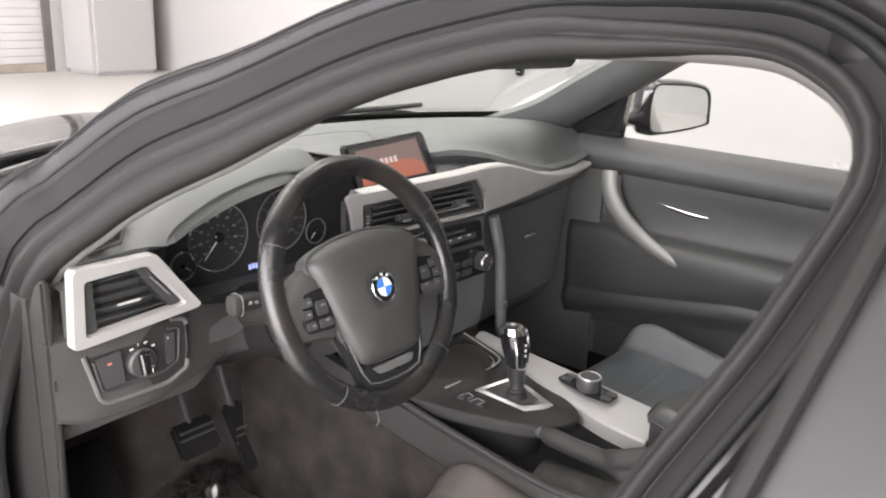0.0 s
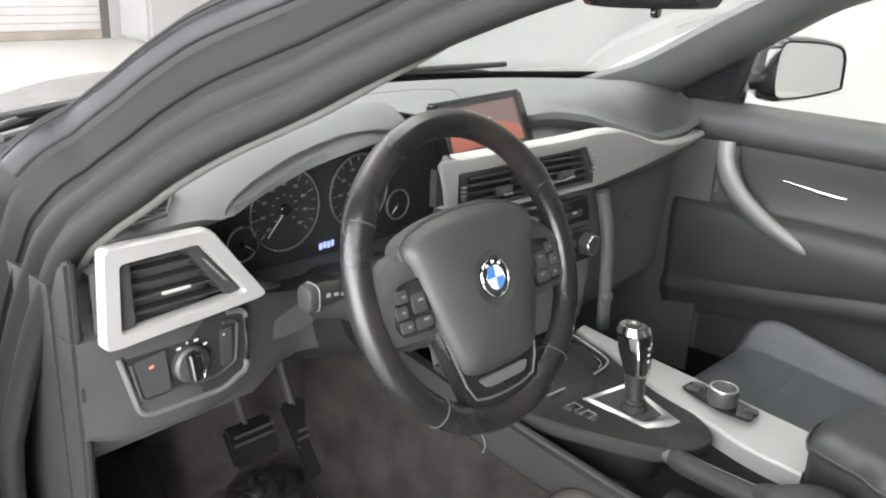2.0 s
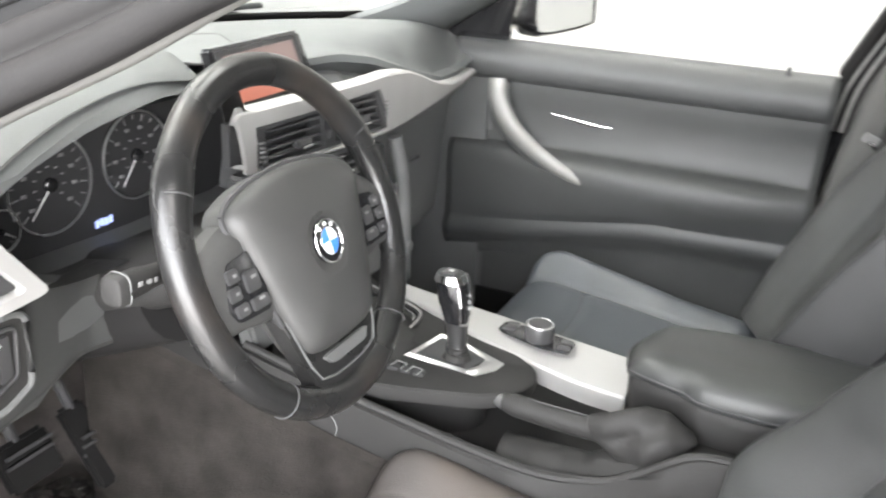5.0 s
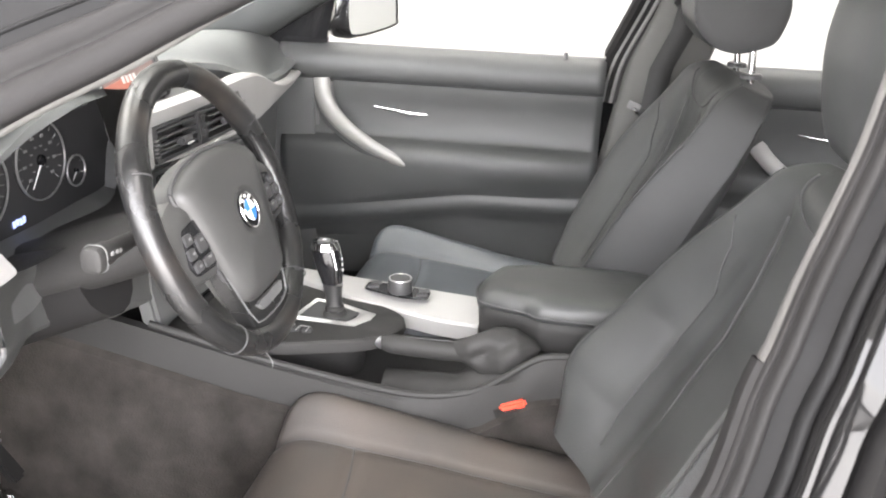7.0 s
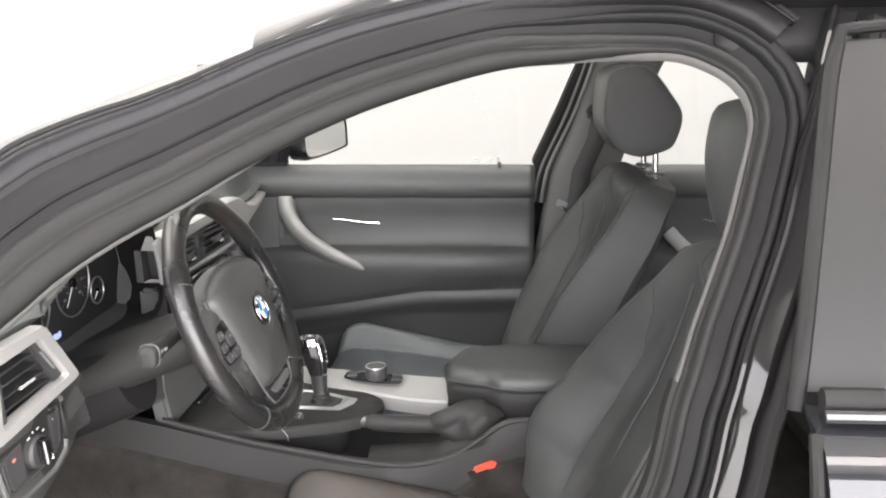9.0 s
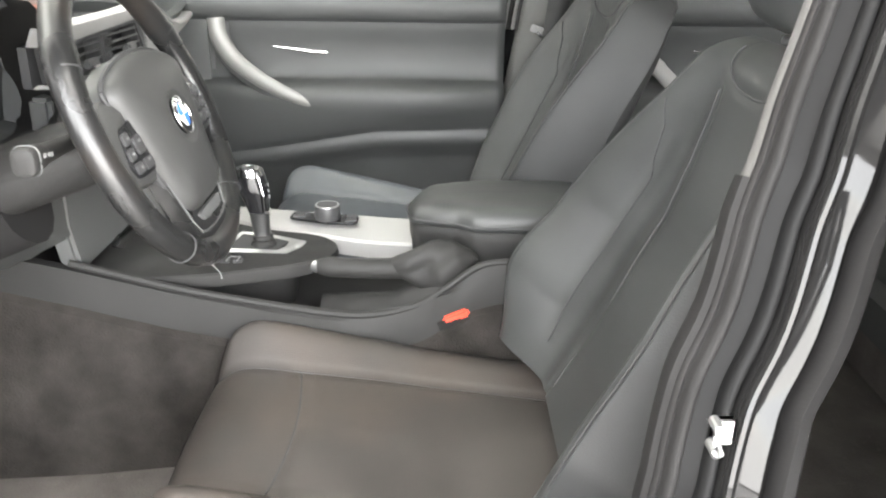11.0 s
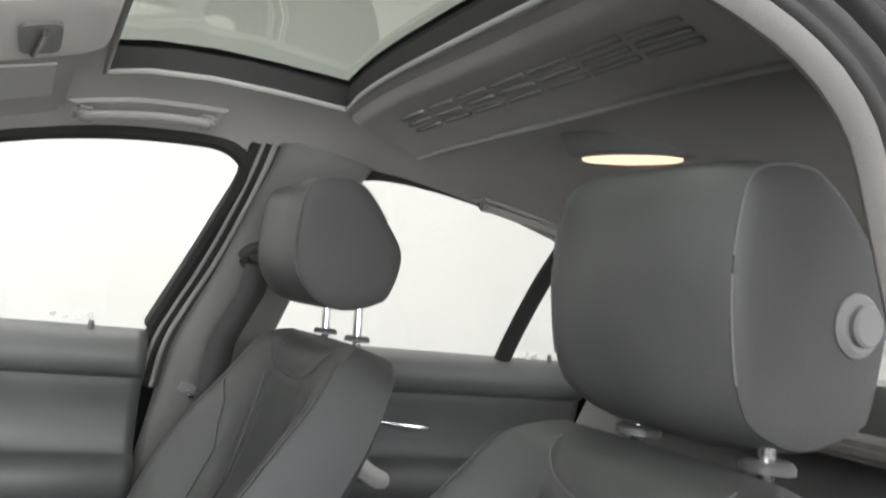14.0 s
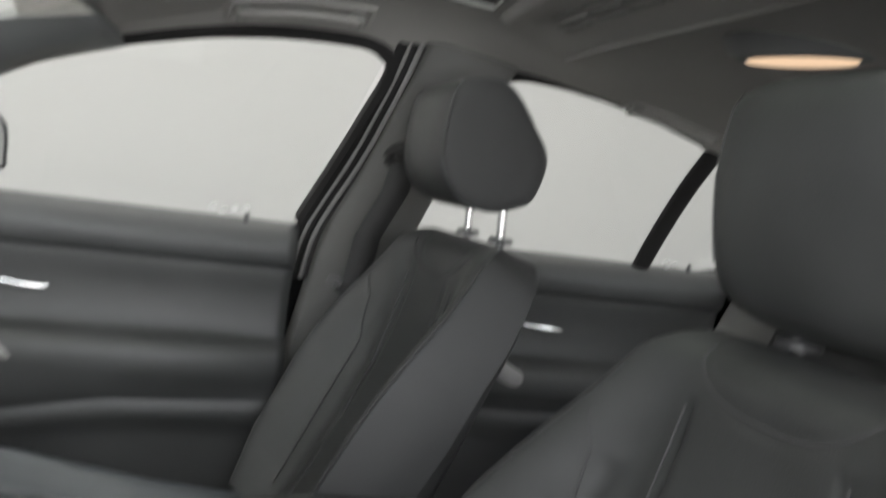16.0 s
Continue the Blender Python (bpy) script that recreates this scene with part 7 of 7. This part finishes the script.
made("door_skin", door_skin, M["paint"], ld, "gloss black door skin")
tube_part("belt_moulding", [(-0.818, -0.625, 0.905), (-0.826, -0.9, 0.908), (-0.822, -1.40, 0.915)], 0.010, M["rubber"], ld, "black rubber belt moulding", n=10, flat=1.2)
tube_part("belt_gloss", [(-0.834, -0.622, 0.897), (-0.842, -0.9, 0.900), (-0.838, -1.40, 0.907)], 0.006, M["gloss"], ld, "gloss strip under the window", n=8)
slab_part("window_pane", [V(-side_x(z, 0.052), y, z) for y, z in ((-0.620, 0.90), (-0.640, 0.99), (-0.666, 1.11), (-0.692, 1.215), (-0.90, 1.215), (-1.10, 1.18), (-1.26, 1.1), (-1.40, 0.90))], (0.004, 0, 0), M["privacy"], ld, "lightly tinted reflecting window pane").visible_shadow = False
made("window_frame", lambda bm: tube(bm, curve_pts([(-side_x(z, 0.058), y, z) for y, z in ((-0.610, 0.885), (-0.624, 0.95), (-0.650, 1.07), (-0.680, 1.20), (-0.71, 1.226), (-0.90, 1.226), (-1.10, 1.195))], 40), 0.0085, 10, True, 0.8), M["rail"], ld, "satin black window frame")
tube_part("door_edge", [(-0.845, -0.612, 0.885), (-0.878, -0.606, 0.84), (-0.885, -0.604, 0.70), (-0.88, -0.604, 0.5)], 0.006, M["rubber"], ld, "rubber edge of the door", n=8)

# ---- driver's front door, standing wide open ----
od = thing("front_door", (-0.84, 0.40, 0.3), "wide open black driver's front door on its hinges", "car door")
SWING = Matrix.Translation((-0.84, 0.40, 0)) @ Matrix.Rotation(radians(-78), 4, "Z") @ Matrix.Translation((0.84, -0.40, 0))
DOOR_TOP = [(0.22, 0.90), (0.15, 0.957), (0.0, 1.055), (-0.12, 1.118), (-0.25, 1.166), (-0.38, 1.190), (-0.52, 1.198), (-0.585, 1.185), (-0.60, 1.14), (-0.56, 1.01), (-0.52, 0.90)]


def swung(name, build, material, label, parent=None, **kw):
    bm = bmesh.new()
    build(bm)
    bmesh.ops.transform(bm, matrix=SWING, verts=bm.verts)
    return part(name, bm, material, parent or od, label, **kw)


def door_rows(side):
    """Outer skin for side 0, inner card for side 1."""
    prof = [(-0.80, 0.893), (-0.84, 0.885), (-0.868, 0.868), (-0.885, 0.82), (-0.892, 0.70), (-0.888, 0.5), (-0.87, 0.30)] if side == 0 else [(-0.80, 0.893), (-0.772, 0.885), (-0.762, 0.85), (-0.768, 0.78), (-0.766, 0.68), (-0.745, 0.63), (-0.76, 0.54), (-0.775, 0.44), (-0.80, 0.30)]
    return lambda bm: skin(bm, [curve_pts([(x, y, z) for x, z in prof], 24) for y in np.linspace(0.39, -0.57, 16)])


swung("door_skin", door_rows(0), M["paint"], "gloss black outer skin")
swung("door_card", door_rows(1), M["doorcard"], "black door card with an armrest")
for y in (0.39, -0.57):
    swung("door_end", lambda bm: slab(bm, [(x, y, z) for x, z in ((-0.80, 0.89), (-0.868, 0.86), (-0.888, 0.70), (-0.868, 0.30), (-0.80, 0.30), (-0.772, 0.44), (-0.752, 0.63), (-0.765, 0.86))], (0, 0.006, 0)), M["flange"], "painted edge of the door")
swung("window_frame", lambda bm: tube(bm, curve_pts([(-side_x(z, 0.03), y, z) for y, z in DOOR_TOP], 60), 0.022, 10, True, 0.7, (1, 0, 0)), M["rubber"], "black window frame")
swung("window_pane", lambda bm: slab(bm, [(-side_x(z, 0.03), y, z) for y, z in DOOR_TOP], (0.004, 0, 0)), M["sidepane"], "clear window pane").visible_shadow = False
swung("pull_handle", lambda bm: tube(bm, [(-0.725 if 0 < k < 8 else -0.755, 0.22 - 0.035 * k, 0.80 - 0.20 * (k / 8) ** 0.7) for k in range(9)], 0.014, 12, True, 0.6, (1, 0, 0)), M["silver"], "matt silver pull handle")
swung("outer_handle", lambda bm: tube(bm, [(-0.888, -0.38, 0.80), (-0.925, -0.40, 0.803), (-0.928, -0.50, 0.806), (-0.888, -0.53, 0.806)], 0.010, 10), M["paint"], "black outer handle")

# ---- roof fittings ----
def grab(y0, y1, zz):
    g = thing("grab_handle", (0.56, (y0 + y1) / 2, zz), "grey recessed folding roof grab handle", "grab handle", "roof grab handles")
    dn = V(-0.4, 0, -1).normalized()

    def at(y, u, d):
        return roof_pt(u, y) + dn * d

    ys = [(y0 + y1) / 2 + (y0 - y1) / 2 * k for k in (1.16, 1.10, 0.9, 0.45, 0.0, -0.45, -0.9, -1.10, -1.16)]
    rim = [at(y, 0.93, 0.004) for y in ys] + [at(y, 0.845, 0.004) for y in ys[::-1]]
    loop = curve_pts(rim, 60, True)
    mid = sum(loop, V(0, 0, 0)) / 60
    made("recess", lambda bm: skin(bm, [[p - dn * 0.012 for p in loop], list(loop), [mid.lerp(p, 0.93) + dn * 0.003 for p in loop], [mid.lerp(p, 0.86) - dn * 0.004 for p in loop], [mid.lerp(p, 0.4) - dn * 0.006 for p in loop], [mid.lerp(p, 0.03) - dn * 0.006 for p in loop]], True, True), M["headliner"], g, "rounded rim of the recess")
    bar = [at(y0 + (y1 - y0) * t, u, d) for t, u, d in ((0.0, 0.905, 0.004), (0.05, 0.90, 0.012), (0.16, 0.888, 0.015), (0.5, 0.884, 0.016), (0.84, 0.888, 0.015), (0.95, 0.90, 0.012), (1.0, 0.905, 0.004))]
    made("bar", lambda bm: tube(bm, curve_pts(bar, 30), 0.010, 12, True, 0.55, dn), M["headliner"], g)
    for t in (0.06, 0.94):
        block_part("mount", at(y0 + (y1 - y0) * t, 0.90, 0.008), (0.034, 0.030, 0.016), M["pillar"], g, bevel=0.006, turn=rot(0, 28, 0))


grab(-0.275, -0.475, 1.24)
grab(-0.985, -1.185, 1.20)


def visor(s):
    v = thing("sun_visor", (s * 0.3, -0.14, 1.22), "grey folded sun visor with a vanity mirror cover", "sun visor", "sun visors")
    b = 0.04 if s < 0 else 0.0
    c = [V(s * 0.105, -0.262 - b, 1.248 + b * 0.3), V(s * 0.430, -0.255 - b, 1.222 + b * 0.3), V(s * 0.440, -0.10 - b, 1.172 + b * 0.6), V(s * 0.10, -0.085 - b, 1.200 + b * 0.6)]
    slab_part("flap", c, (0, 0, 0.016), M["headliner"], v, bevel=0.007)
    m = lambda a, b: c[0].lerp(c[1], a).lerp(c[3].lerp(c[2], a), b) + V(0, 0, -0.0035)
    slab_part("vanity_cover", [m(0.22, 0.12), m(0.66, 0.12), m(0.66, 0.50), m(0.22, 0.50)], (0, 0, 0.003), M["wall"], v, "pale vanity mirror cover", bevel=0.001)


visor(-1)
visor(1)
oc = thing("overhead_console", (0, -0.16, 1.24), "pale grey overhead console with map light controls", "overhead console")
OCO = dense([(-0.105, -0.288), (0.105, -0.288), (0.125, -0.06), (-0.125, -0.06)], corner=0.16)


def under_roof(a, b, d):
    return V(a, b, lerp_table([-0.30, -0.20, -0.06], [1.255, 1.226, 1.182], b) - d)


made("console_shell", lambda bm: skin(bm, [[under_roof(a * k, -0.17 + (b + 0.17) * k, d) for a, b in OCO] for k, d in ((1.0, -0.04), (1.0, 0.0), (0.97, 0.008), (0.90, 0.012), (0.4, 0.014), (0.05, 0.014))], True, True), M["pale"], oc, "pale grey plastic shell")
made("switch_field", lambda bm: skin(bm, [[under_roof(a * k, -0.222 + (b + 0.222) * k, d) for a, b in dense([(-0.062, -0.242), (0.062, -0.242), (0.058, -0.205), (-0.058, -0.205)], corner=0.25)] for k, d in ((1.0, 0.012), (0.98, 0.017), (0.05, 0.017))], True, True), M["pillar"], oc, "grey switch field")
tube_part("roof_switch", [under_roof(-0.040, -0.228, 0.020), under_roof(0.050, -0.218, 0.020)], 0.003, M["vent"], oc, "dark roof switch", n=8)
for x in (-0.06, 0.06):
    made("map_light", lambda bm: disc(bm, under_roof(x, -0.135, 0.0155), (1, 0, 0), (0, -1, 0), 0.02, 0.012, 24, 0.003), M["print"], oc, "unlit map light")
rl = thing("rear_dome_light", (0.0, -0.9, 1.235), "lit warm dome light in a dark roof surround", "dome light")
RA0, RB0 = V(-0.055, -0.036, 0), V(0.020, -0.017, 0)


def lamp_plate(c, grow, steps):
    return lambda bm: skin(bm, [[V(q.x, q.y, d) for q in [c + RA0 * (grow * k * math.cos(a)) + RB0 * (grow * k * math.sin(a)) for a in np.linspace(0, 2 * math.pi, 36, endpoint=False)]] for k, d in steps], True, True)


made("surround", lamp_plate(V(-0.035, -0.895, 0), 1.22, ((1.25, 1.245), (1.12, 1.222), (1.0, 1.216), (0.9, 1.2145), (0.05, 1.2145))), M["lower"], rl, "dark grey light surround")
made("lens", lamp_plate(V(-0.035, -0.895, 0), 1.0, ((1.0, 1.2145), (0.96, 1.2115), (0.6, 1.2095), (0.05, 1.2095))), M["lamp"], rl, "glowing warm lens")

im = thing("rear_view_mirror", (0, 0.08, 1.15), "black framed rear view mirror on the windscreen", "rear view mirror")
mo_ = curve_pts([(-0.118, 0.03, 1.122), (-0.122, 0.03, 1.150), (-0.10, 0.03, 1.172), (0.0, 0.03, 1.178), (0.10, 0.03, 1.172), (0.122, 0.03, 1.150), (0.118, 0.03, 1.122), (0.09, 0.03, 1.112), (-0.09, 0.03, 1.112)], 44, True)
mt = Matrix.Translation((0.015, 0.057, 1.151)) @ rot(8, 0, -18.4).to_4x4() @ Matrix.Translation((0, -0.03, -1.145))
mo_ = [mt @ p for p in mo_]
mc = sum(mo_, V(0, 0, 0)) / len(mo_)
mny = mt.to_3x3() @ V(0, 1, 0)
made("housing", lambda bm: skin(bm, [[mc.lerp(p, 0.96) - mny * 0.004 for p in mo_], list(mo_), [mc.lerp(p, 1.02) + mny * 0.014 for p in mo_], [mc.lerp(p, 0.8) + mny * 0.032 for p in mo_]], True, True), M["gloss"], im, "gloss black mirror housing")
made("mirror_glass", lambda bm: slab(bm, [mc.lerp(p, 0.93) - mny * 0.0055 for p in mo_], mny * 0.001), M["mirror"], im, "silvered mirror glass")
tube_part("stalk", [mc + mny * 0.03, mc + mny * 0.07 + V(0, 0, 0.015), V(0, 0.20, 1.165)], [0.012, 0.014, 0.02], M["gloss"], im, n=12)
made("sensor_dot", lambda bm: disc(bm, mc - V(-0.003, 0.0, 0.036), (1, 0, 0), (0, 0, 1), 0.008, 0.01, 16, 0.002), M["gloss"], im)


# ---- footwell ----
mat_ob = thing("floor_mat", (-0.40, 0.3, 0.235), "charcoal carpet floor mat in the driver's footwell", "floor mat")
made("mat_pile", lambda bm: slab(bm, [V(a, b, 0.231) for a, b in dense([(-0.64, -0.05), (-0.64, 0.52), (-0.20, 0.52), (-0.20, -0.05)], corner=0.12)], (0, 0, 0.010), 0.003), M["carpet"], mat_ob)
made("mat_binding", lambda bm: tube(bm, [V(a, b, 0.238) for a, b in dense([(-0.64, -0.05), (-0.64, 0.52), (-0.20, 0.52), (-0.20, -0.05)], corner=0.12)] + [V(-0.64, 0.02, 0.238)], 0.005, 6), M["dark"], mat_ob, "stitched mat edge")


def bag(bm):
    rnd = random.Random(11)
    n, m = 26, 20
    hs = [[0.03 + 0.05 * math.sin(math.pi * i / (n - 1)) * math.sin(math.pi * j / (m - 1)) * (0.5 + rnd.random()) for i in range(n)] for j in range(m)]
    skin(bm, [[V(-0.42 + 0.22 * i / (n - 1) + rnd.uniform(-1, 1) * 0.004, 0.42 + 0.20 * j / (m - 1) + rnd.uniform(-1, 1) * 0.004, 0.24 + hs[j][i] - 0.03) for i in range(n)] for j in range(m)])


pb = thing("plastic_bag", (-0.31, 0.52, 0.245), "crumpled clear plastic film lying on the floor mat", "plastic bag")
made("film", bag, M["film"], pb, sharp=12)
